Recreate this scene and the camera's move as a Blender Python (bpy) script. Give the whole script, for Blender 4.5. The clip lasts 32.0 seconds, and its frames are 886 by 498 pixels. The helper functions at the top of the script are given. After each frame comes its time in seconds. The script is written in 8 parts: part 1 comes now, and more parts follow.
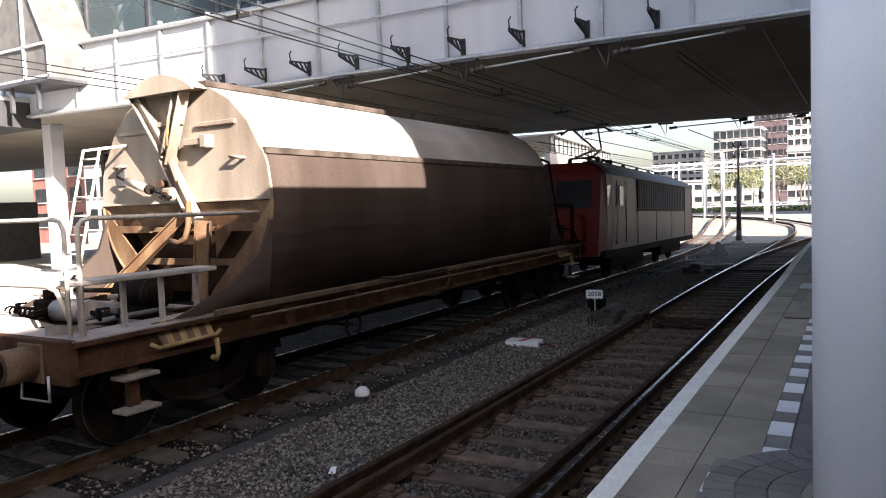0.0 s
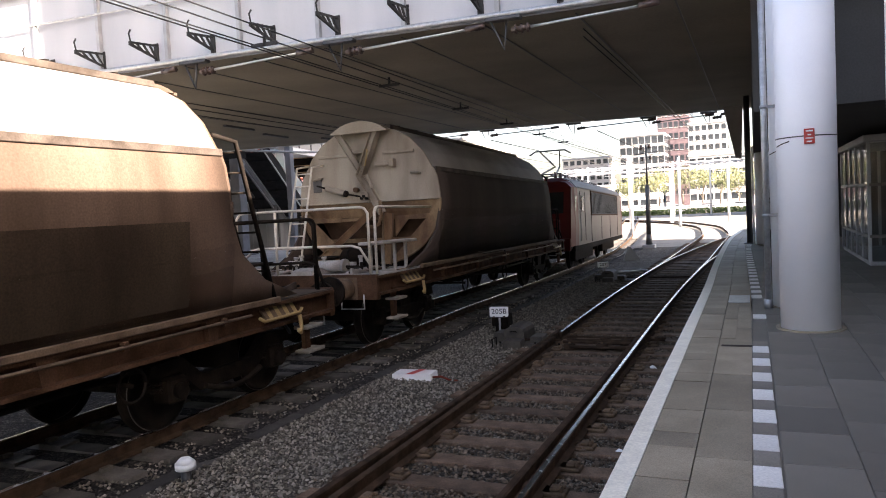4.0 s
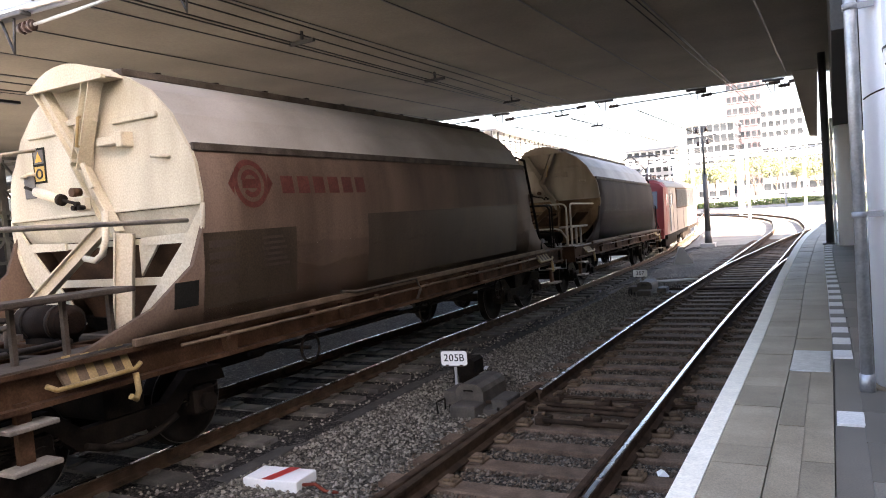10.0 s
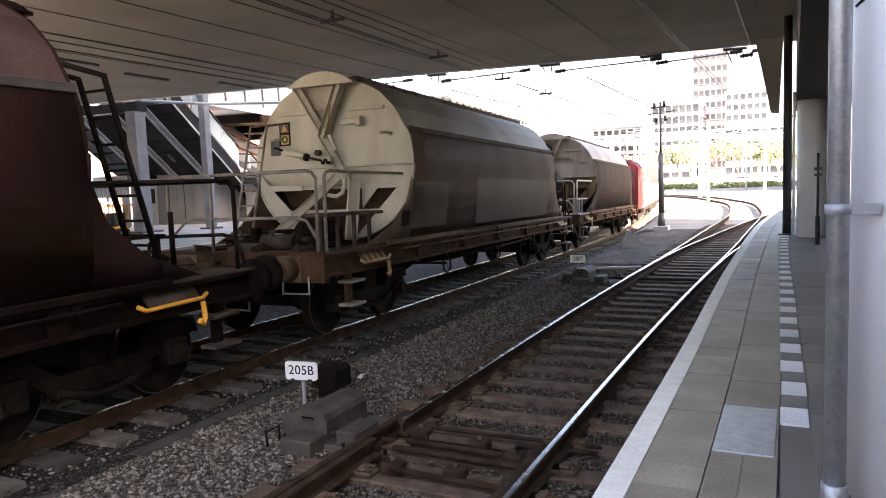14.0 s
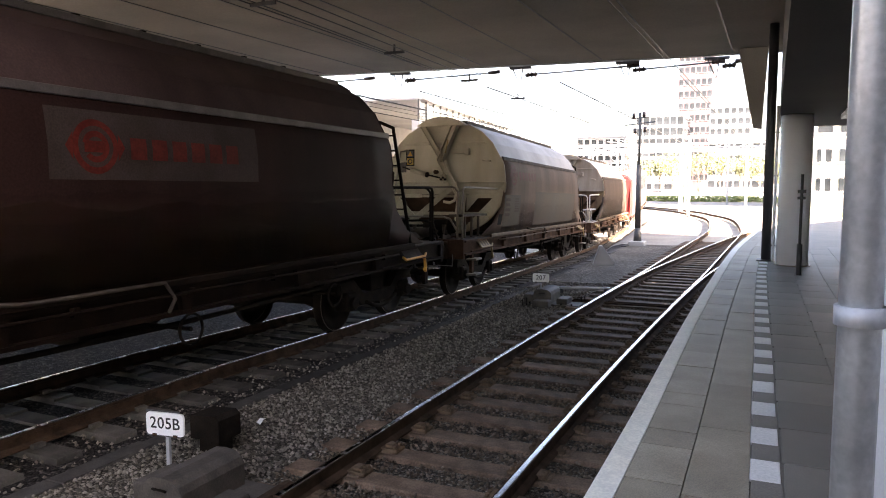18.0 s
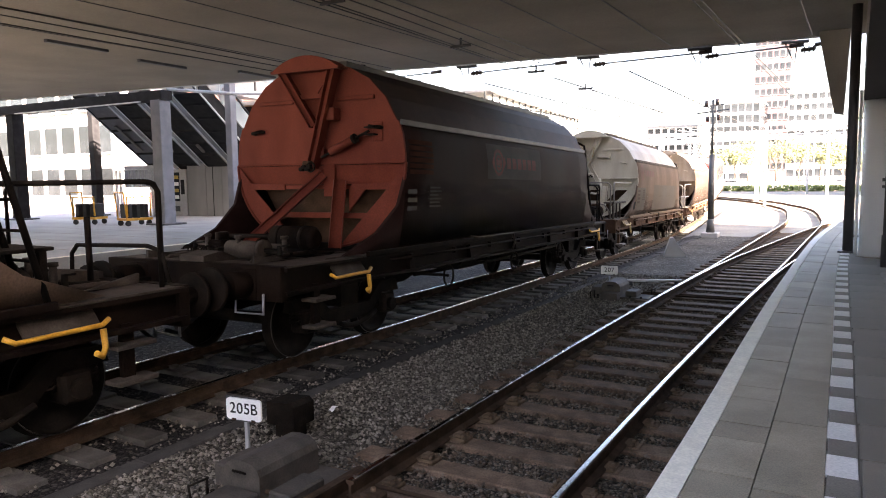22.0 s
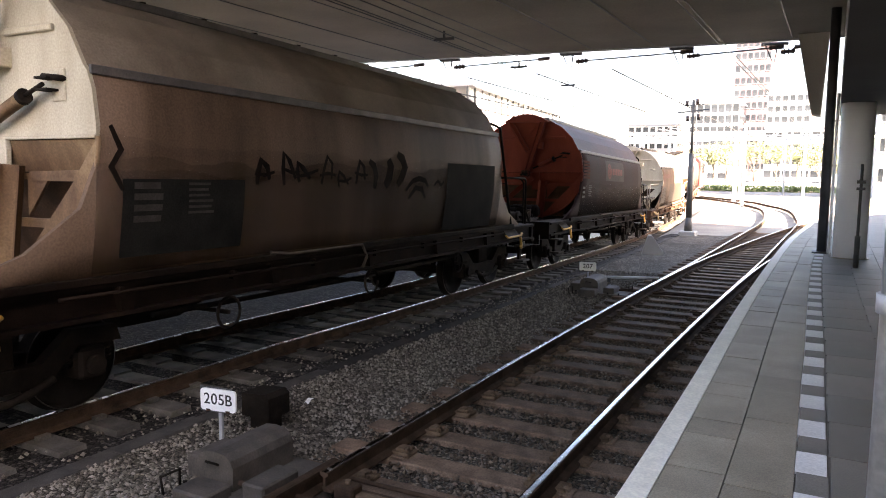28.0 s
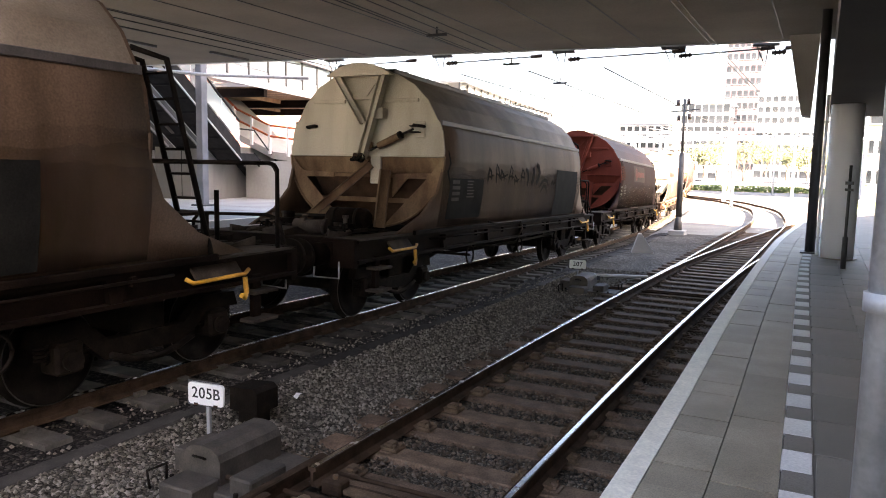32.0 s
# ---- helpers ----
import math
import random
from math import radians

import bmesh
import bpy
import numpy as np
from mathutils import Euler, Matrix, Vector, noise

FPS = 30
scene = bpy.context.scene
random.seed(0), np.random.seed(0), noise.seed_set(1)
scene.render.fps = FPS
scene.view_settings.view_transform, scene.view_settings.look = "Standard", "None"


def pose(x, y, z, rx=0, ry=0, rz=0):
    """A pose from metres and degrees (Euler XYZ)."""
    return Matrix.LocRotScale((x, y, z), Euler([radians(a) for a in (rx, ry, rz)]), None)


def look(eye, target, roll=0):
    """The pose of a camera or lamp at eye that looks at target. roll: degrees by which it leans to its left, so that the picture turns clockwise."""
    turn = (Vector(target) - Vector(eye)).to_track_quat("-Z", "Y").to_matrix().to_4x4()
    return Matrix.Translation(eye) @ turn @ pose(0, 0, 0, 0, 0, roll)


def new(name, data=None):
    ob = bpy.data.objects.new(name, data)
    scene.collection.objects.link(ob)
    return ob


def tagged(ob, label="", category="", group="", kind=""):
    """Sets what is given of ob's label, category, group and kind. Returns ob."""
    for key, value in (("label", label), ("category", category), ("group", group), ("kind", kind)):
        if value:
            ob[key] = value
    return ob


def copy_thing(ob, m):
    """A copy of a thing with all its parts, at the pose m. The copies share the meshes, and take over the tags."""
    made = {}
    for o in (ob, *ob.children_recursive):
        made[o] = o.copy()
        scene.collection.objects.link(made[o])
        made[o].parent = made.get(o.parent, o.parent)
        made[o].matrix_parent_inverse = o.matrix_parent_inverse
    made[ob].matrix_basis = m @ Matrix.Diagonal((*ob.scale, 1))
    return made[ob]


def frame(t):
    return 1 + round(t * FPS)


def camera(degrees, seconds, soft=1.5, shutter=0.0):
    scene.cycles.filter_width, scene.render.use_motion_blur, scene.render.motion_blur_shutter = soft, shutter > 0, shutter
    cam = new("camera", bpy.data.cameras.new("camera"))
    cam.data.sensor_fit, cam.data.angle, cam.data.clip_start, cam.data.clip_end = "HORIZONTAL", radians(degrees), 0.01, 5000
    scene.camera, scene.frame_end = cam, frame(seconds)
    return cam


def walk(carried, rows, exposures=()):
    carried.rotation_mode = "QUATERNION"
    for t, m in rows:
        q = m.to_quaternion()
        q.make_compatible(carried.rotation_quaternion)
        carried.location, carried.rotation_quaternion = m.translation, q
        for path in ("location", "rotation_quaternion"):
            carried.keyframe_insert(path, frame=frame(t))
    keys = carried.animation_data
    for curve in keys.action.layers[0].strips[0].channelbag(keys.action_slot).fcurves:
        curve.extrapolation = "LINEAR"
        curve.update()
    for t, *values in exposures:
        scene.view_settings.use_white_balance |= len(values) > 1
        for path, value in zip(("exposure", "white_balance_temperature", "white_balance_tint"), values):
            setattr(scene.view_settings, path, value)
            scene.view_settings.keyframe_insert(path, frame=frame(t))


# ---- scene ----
cam = camera(63.2, 32.0, 1.0)

PATH = [
    (0, (3.022, -0.778, 2.394), (2.022, 0.949, 2.272), -2.1),
    (0.5, (3.038, -0.714, 2.392), (2.017, 1.0, 2.251), -2.4),
    (1, (3.069, -0.64, 2.399), (2.024, 1.059, 2.252), -2.6),
    (1.5, (2.958, -0.447, 2.371), (1.961, 1.281, 2.232), -3.0),
    (2, (2.829, -0.169, 2.382), (1.903, 1.599, 2.251), -3.3),
    (2.5, (2.761, 0.207, 2.364), (1.857, 1.989, 2.286), -2.5),
    (3, (2.76, 0.525, 2.346), (1.952, 2.35, 2.224), -2.5),
    (3.5, (2.629, 0.933, 2.353), (1.837, 2.766, 2.25), -2.9),
    (5.5, (2.433, 2.721, 2.278), (1.636, 4.548, 2.116), -3.5),
    (6, (2.347, 2.981, 2.282), (1.723, 4.876, 2.138), -3.8),
    (6.5, (2.38, 3.456, 2.304), (1.749, 5.35, 2.18), -4.1),
    (7, (2.402, 3.895, 2.287), (1.783, 5.792, 2.161), -4.4),
    (7.5, (2.397, 4.335, 2.281), (1.706, 6.206, 2.133), -6.1),
    (8, (2.47, 4.696, 2.302), (1.694, 6.535, 2.171), -4.2),
    (8.5, (2.517, 5.089, 2.334), (1.677, 6.901, 2.234), -4.6),
    (9, (2.533, 5.413, 2.304), (1.611, 7.185, 2.197), -6.3),
    (9.5, (2.562, 5.74, 2.309), (1.569, 7.475, 2.243), -3.5),
    (10, (2.542, 6.044, 2.285), (1.584, 7.796, 2.181), -4.5),
    (10.5, (2.506, 6.309, 2.288), (1.584, 8.076, 2.126), -4.0),
    (11, (2.56, 6.637, 2.271), (1.632, 8.403, 2.126), -2.2),
    (11.5, (2.609, 6.911, 2.257), (1.714, 8.688, 2.049), -2.8),
    (12, (2.558, 7.221, 2.243), (1.716, 9.027, 2.075), -3.6),
    (12.5, (2.577, 7.526, 2.247), (1.751, 9.337, 2.05), -3.1),
    (13, (2.587, 7.845, 2.225), (1.716, 9.637, 2.048), -1.2),
    (13.5, (2.56, 8.196, 2.199), (1.75, 10.017, 2.031), -4.0),
    (14, (2.532, 8.544, 2.209), (1.659, 10.333, 2.02), -2.2),
    (14.5, (2.551, 8.879, 2.179), (1.612, 10.63, 1.951), -2.9),
    (16.5, (2.53, 9.794, 2.326), (1.586, 11.545, 2.118), 0.7),
    (17, (2.521, 9.884, 2.329), (1.575, 11.636, 2.139), -0.2),
    (17.5, (2.531, 9.931, 2.304), (1.649, 11.709, 2.055), 0.3),
    (18, (2.523, 10.066, 2.307), (1.693, 11.877, 2.125), -0.1),
    (18.5, (2.537, 10.09, 2.307), (1.644, 11.869, 2.104), -1.5),
    (19, (2.558, 10.065, 2.305), (1.624, 11.822, 2.105), -1.0),
    (19.5, (2.543, 10.03, 2.298), (1.628, 11.8, 2.124), 1.8),
    (20, (2.553, 10.037, 2.294), (1.728, 11.841, 2.038), 5.6),
    (20.5, (2.55, 10.012, 2.286), (1.639, 11.785, 2.114), 0.6),
    (21, (2.551, 10.009, 2.307), (1.615, 11.765, 2.102), -0.5),
    (21.5, (2.55, 10.001, 2.304), (1.598, 11.748, 2.1), -0.8),
    (22, (2.551, 9.997, 2.311), (1.558, 11.721, 2.11), -0.8),
    (22.5, (2.559, 9.983, 2.318), (1.551, 11.7, 2.126), -0.3),
    (23, (2.564, 9.992, 2.312), (1.572, 11.719, 2.12), -0.0),
    (23.5, (2.559, 9.999, 2.305), (1.591, 11.737, 2.103), 0.4),
    (24, (2.559, 9.989, 2.31), (1.583, 11.724, 2.122), 0.2),
    (24.5, (2.57, 10.006, 2.314), (1.579, 11.731, 2.112), -0.0),
    (25, (2.555, 9.99, 2.306), (1.563, 11.715, 2.103), 0.1),
    (25.5, (2.566, 9.996, 2.298), (1.589, 11.727, 2.075), 0.5),
    (27.5, (2.557, 10.0, 2.308), (1.586, 11.737, 2.102), 0.2),
    (28, (2.552, 10.012, 2.304), (1.608, 11.762, 2.086), 0.4),
    (28.5, (2.563, 10.017, 2.302), (1.626, 11.77, 2.084), -0.2),
    (29, (2.548, 10.005, 2.303), (1.606, 11.754, 2.076), 0.0),
    (29.5, (2.549, 10.002, 2.303), (1.606, 11.752, 2.084), 0.1),
    (30, (2.562, 10.013, 2.305), (1.615, 11.757, 2.059), 0.2),
    (30.5, (2.547, 10.012, 2.302), (1.624, 11.769, 2.058), 1.2),
    (31, (2.555, 10.012, 2.304), (1.626, 11.767, 2.067), 1.3),
    (31.5, (2.549, 10.008, 2.302), (1.629, 11.771, 2.082), 1.0),
    (32, (2.552, 10.016, 2.298), (1.632, 11.777, 2.071), 1.1),
]
walk(cam, [(t, look(eye, target, roll)) for t, eye, target, roll in PATH],
     [(t, s, k, c) for t, s, k, c in ((0, 2.6, 6600, 18), (1, 2.7, 6700, 19), (2, 3.0, 6900, 20), (3, 3.2, 7000, 20), (6, 3.6, 7300, 22), (7, 3.8, 7400, 22), (9, 4.25, 7200, 21), (11, 4.45, 7300, 22), (13, 4.5, 7400, 23), (17, 4.55, 7500, 23), (32, 4.55, 7500, 22))])

# ---- light ----
SUN = Vector((-2.0, 0.7, -1.05)).normalized()
world = bpy.data.worlds.new("sky")
scene.world = world
world.use_nodes = True
wn = world.node_tree.nodes
sky = wn.new("ShaderNodeTexSky")
sky.sky_type, sky.sun_disc = "NISHITA", False
sky.sun_elevation = math.asin(-SUN.z)
sky.sun_rotation = math.atan2(-SUN.x, -SUN.y)
sky.air_density, sky.dust_density, sky.ozone_density = 1.0, 3.0, 1.0
world.node_tree.links.new(sky.outputs[0], wn["Background"].inputs[0])
wn["Background"].inputs[1].default_value = 0.06
sun = new("sun", bpy.data.lights.new("sun", "SUN"))
sun.data.energy, sun.data.angle, sun.data.color = 5.0, radians(0.5), (1.0, 0.94, 0.86)
sun.rotation_mode = "QUATERNION"
sun.rotation_quaternion = SUN.to_track_quat("-Z", "Y")

# ---- plan ----
PZ = 0.82            # platform top
T2 = -4.42           # middle of the goods track
SOF = 5.25           # underside of the bridge


def t2x(y):
    d = max(0.0, y - 17)
    return T2 - 0.03 * d - 0.0008 * d * d


def dip(y):
    """How high the goods track lies at y: a little proud, then falling away."""
    fall = -0.024 * min(max(0.0, y - 17), 27.0)
    k = min(1.0, max(0.0, (y - 58) / 14))
    return 0.05 + fall * (1 - k * k * (3 - 2 * k))


def ground_dip(x, y):
    """Fall of the ground: full under the goods tracks, none beside them."""
    u = x - t2x(y)
    k = min(1.0, max(0.0, (2.25 - u) / 0.85)) * min(1.0, max(0.0, (u + 7.6) / 1.0))
    return dip(y) * k * k * (3 - 2 * k)


# ---- mesh helpers ----
class Geo:
    def __init__(self):
        self.v, self.f, self.s = [], [], []

    def add(self, verts, faces, smooth=False):
        n = len(self.v)
        self.v += [tuple(p) for p in verts]
        self.f += [[i + n for i in f] for f in faces]
        self.s += [smooth] * len(faces)
        return self

    def box(self, x0, x1, y0, y1, z0, z1, m=None, bev=0.0):
        if bev > 0:
            b = bev
            ring = lambda e, z: [(x0 + e, y0 + b, z), (x0 + b, y0 + e, z), (x1 - b, y0 + e, z), (x1 - e, y0 + b, z),
                                 (x1 - e, y1 - b, z), (x1 - b, y1 - e, z), (x0 + b, y1 - e, z), (x0 + e, y1 - b, z)]
            vs = ring(b, z0) + ring(0, z0 + b) + ring(0, z1 - b) + ring(b, z1)
            fs = [list(range(7, -1, -1)), list(range(24, 32))]
            for k in range(3):
                fs += [[k * 8 + i, k * 8 + (i + 1) % 8, k * 8 + 8 + (i + 1) % 8, k * 8 + 8 + i] for i in range(8)]
        else:
            vs = [(x, y, z) for z in (z0, z1) for x, y in ((x0, y0), (x1, y0), (x1, y1), (x0, y1))]
            fs = [[3, 2, 1, 0], [4, 5, 6, 7], [0, 1, 5, 4], [1, 2, 6, 5], [2, 3, 7, 6], [3, 0, 4, 7]]
        if m is not None:
            vs = [m @ Vector(p) for p in vs]
        return self.add(vs, fs)

    def bar(self, p, q, w, h, up=(0, 0, 1)):
        """A box beam from p to q, w wide and h high."""
        p, q = Vector(p), Vector(q)
        d = (q - p)
        a = d.normalized()
        s = a.cross(Vector(up))
        if s.length < 1e-4:
            s = Vector((1, 0, 0))
        s.normalize()
        u = s.cross(a)
        vs = [p + s * w / 2 * i + u * h / 2 * j + d * k for k in (0, 1) for i, j in ((-1, -1), (1, -1), (1, 1), (-1, 1))]
        return self.add(vs, [[0, 1, 2, 3], [7, 6, 5, 4], [4, 5, 1, 0], [5, 6, 2, 1], [6, 7, 3, 2], [7, 4, 0, 3]])

    def ibeam(self, p, q, w, h, t=0.014):
        """A rolled beam from p to q: two flanges h apart and w deep, with a thin web between them."""
        p, q = Vector(p), Vector(q)
        a = (q - p).normalized()
        u = a.cross(Vector((0, 0, 1))).normalized().cross(a)
        for k in (-0.5, 0.5):
            self.bar(p + u * h * k, q + u * h * k, w, t)
        return self.bar(p, q, t, h - t)

    def cyl(self, p, q, r, n=12, r1=None, caps=True):
        p, q = Vector(p), Vector(q)
        a = (q - p).normalized()
        s = a.orthogonal().normalized()
        u = a.cross(s)
        r1 = r if r1 is None else r1
        ring = [s * math.cos(2 * math.pi * i / n) + u * math.sin(2 * math.pi * i / n) for i in range(n)]
        vs = [p + k * r for k in ring] + [q + k * r1 for k in ring]
        self.add(vs, [[i, (i + 1) % n, n + (i + 1) % n, n + i] for i in range(n)], True)
        if caps:
            m = len(self.v) - 2 * n
            self.f += [[m + i for i in range(n - 1, -1, -1)], [m + n + i for i in range(n)]]
            self.s += [False, False]
        return self

    def tube(self, pts, r, n=8):
        """A round bar along a line of points, mitred at its bends."""
        pts = [Vector(p) for p in pts]
        rings, ref = [], None
        for i, p in enumerate(pts):
            a = ((pts[min(i + 1, len(pts) - 1)] - p).normalized() + (p - pts[max(i - 1, 0)]).normalized()).normalized()
            s = a.orthogonal().normalized() if ref is None else (ref - a * ref.dot(a)).normalized()
            ref = s
            u = a.cross(s)
            rings.append([p + (s * math.cos(2 * math.pi * k / n) + u * math.sin(2 * math.pi * k / n)) * r for k in range(n)])
        vs = [q for ring in rings for q in ring]
        fs = [[i * n + k, i * n + (k + 1) % n, (i + 1) * n + (k + 1) % n, (i + 1) * n + k] for i in range(len(pts) - 1) for k in range(n)]
        self.add(vs, fs, True)
        m = len(self.v) - len(vs)
        self.f += [[m + k for k in range(n - 1, -1, -1)], [m + len(vs) - n + k for k in range(n)]]
        self.s += [False, False]
        return self

    def prism(self, poly, a0, a1, axis="y", smooth=False):
        """A flat outline, pushed from a0 to a1 along an axis. poly: (x, z) for y, (y, z) for x, (x, y) for z."""
        put = {"y": lambda p, a: (p[0], a, p[1]), "x": lambda p, a: (a, p[0], p[1]), "z": lambda p, a: (p[0], p[1], a)}[axis]
        n = len(poly)
        vs = [put(p, a0) for p in poly] + [put(p, a1) for p in poly]
        self.add(vs, [[i, (i + 1) % n, n + (i + 1) % n, n + i] for i in range(n)], smooth)
        m = len(self.v) - 2 * n
        self.f += [[m + i for i in range(n - 1, -1, -1)], [m + n + i for i in range(n)]]
        self.s += [False, False]
        return self

    def loft(self, rings, closed=True, caps=True, smooth=True):
        n = len(rings[0])
        vs = [p for r in rings for p in r]
        k = n if closed else n - 1
        fs = [[i * n + j, i * n + (j + 1) % n, (i + 1) * n + (j + 1) % n, (i + 1) * n + j] for i in range(len(rings) - 1) for j in range(k)]
        self.add(vs, fs, smooth)
        if caps and closed:
            m = len(self.v) - len(vs)
            self.f += [[m + j for j in range(n - 1, -1, -1)], [m + len(vs) - n + j for j in range(n)]]
            self.s += [False, False]
        return self

    def mesh(self, name):
        me = bpy.data.meshes.new(name)
        me.from_pydata(self.v, [], self.f)
        bm = bmesh.new()
        bm.from_mesh(me)
        bmesh.ops.recalc_face_normals(bm, faces=bm.faces)
        bm.to_mesh(me)
        bm.free()
        me.polygons.foreach_set("use_smooth", self.s)
        me.update()
        return me


def part(name, g, material, parent=None, label=""):
    me = g.mesh(name) if isinstance(g, Geo) else g
    if not me.materials:
        me.materials.append(material)
    ob = new(name, me)
    if parent is not None:
        ob.parent = parent
    return tagged(ob, label)


def thing(name, label, category, m=None, group="", kind=""):
    ob = new(name)
    ob.empty_display_size = 0.2
    if m is not None:
        ob.matrix_basis = m
    return tagged(ob, label, category, group, kind)


# ---- materials ----
def surface(name, a, b, rough=0.7, metal=0.0, scale=3.0, fine=60.0, bump=0.15, mix=(0.35, 0.65), speck=0.25, c=None, streak=1.0, gloss=0.5, vary=0.0):
    """Two colours blended by a wide noise, a fine grain over both, and relief. streak > 1 draws the stains downwards."""
    m = bpy.data.materials.new(name)
    m.use_nodes = True
    nt = m.node_tree
    N, L = nt.nodes, nt.links
    p = N["Principled BSDF"]
    tc = N.new("ShaderNodeTexCoord")
    mp = N.new("ShaderNodeMapping")
    mp.inputs["Scale"].default_value = (1, 1, 1 / streak)
    L.new(tc.outputs["Object"], mp.inputs[0])
    n1, n2 = N.new("ShaderNodeTexNoise"), N.new("ShaderNodeTexNoise")
    n1.inputs["Scale"].default_value, n1.inputs["Detail"].default_value = scale, 5
    n2.inputs["Scale"].default_value, n2.inputs["Detail"].default_value = fine, 3
    L.new(mp.outputs[0], n1.inputs[0])
    L.new(tc.outputs["Object"], n2.inputs[0])
    r1 = N.new("ShaderNodeMapRange")
    r1.inputs[1].default_value, r1.inputs[2].default_value = mix
    L.new(n1.outputs[0], r1.inputs[0])
    m1 = N.new("ShaderNodeMix")
    m1.data_type = "RGBA"
    m1.inputs[6].default_value, m1.inputs[7].default_value = (*a, 1), (*b, 1)
    L.new(r1.outputs[0], m1.inputs[0])
    out = m1.outputs[2]
    if vary > 0:
        oi = N.new("ShaderNodeObjectInfo")
        hs = N.new("ShaderNodeHueSaturation")
        rv = N.new("ShaderNodeMapRange")
        rv.inputs[3].default_value, rv.inputs[4].default_value = 1 - vary, 1 + vary
        L.new(oi.outputs["Random"], rv.inputs[0])
        L.new(rv.outputs[0], hs.inputs["Value"])
        L.new(out, hs.inputs["Color"])
        out = hs.outputs[0]
    m2 = N.new("ShaderNodeMix")
    m2.data_type, m2.blend_type = "RGBA", "MULTIPLY"
    m2.inputs[0].default_value = 1.0
    r2 = N.new("ShaderNodeMapRange")
    r2.inputs[1].default_value, r2.inputs[2].default_value = 0.3, 0.7
    r2.inputs[3].default_value, r2.inputs[4].default_value = 1 - speck, 1 + speck * 0.4
    L.new(n2.outputs[0], r2.inputs[0])
    L.new(out, m2.inputs[6])
    L.new(r2.outputs[0], m2.inputs[7])
    L.new(m2.outputs[2], p.inputs["Base Color"])
    rr = N.new("ShaderNodeMapRange")
    rr.inputs[3].default_value, rr.inputs[4].default_value = max(0.03, rough - 0.12), min(1, rough + 0.12)
    L.new(n1.outputs[0], rr.inputs[0])
    L.new(rr.outputs[0], p.inputs["Roughness"])
    p.inputs["Metallic"].default_value = metal
    p.inputs["Specular IOR Level"].default_value = gloss
    if bump > 0:
        bp = N.new("ShaderNodeBump")
        bp.inputs["Strength"].default_value, bp.inputs["Distance"].default_value = bump, 0.01
        L.new(n2.outputs[0], bp.inputs["Height"])
        L.new(bp.outputs[0], p.inputs["Normal"])
    return m


def clear(name, tint=(0.75, 0.85, 0.85), rough=0.03, alpha=0.35, gloss=0.5):
    """Thin pane: partly see-through, partly glossy."""
    m = bpy.data.materials.new(name)
    m.use_nodes = True
    N, L = m.node_tree.nodes, m.node_tree.links
    p = N["Principled BSDF"]
    p.inputs["Base Color"].default_value = (*tint, 1)
    p.inputs["Roughness"].default_value = rough
    p.inputs["Alpha"].default_value = alpha
    p.inputs["Specular IOR Level"].default_value = gloss
    return m


def glow(name, colour, power):
    m = bpy.data.materials.new(name)
    m.use_nodes = True
    p = m.node_tree.nodes["Principled BSDF"]
    p.inputs["Base Color"].default_value = (*colour, 1)
    p.inputs["Emission Color"].default_value = (*colour, 1)
    p.inputs["Emission Strength"].default_value = power
    return m



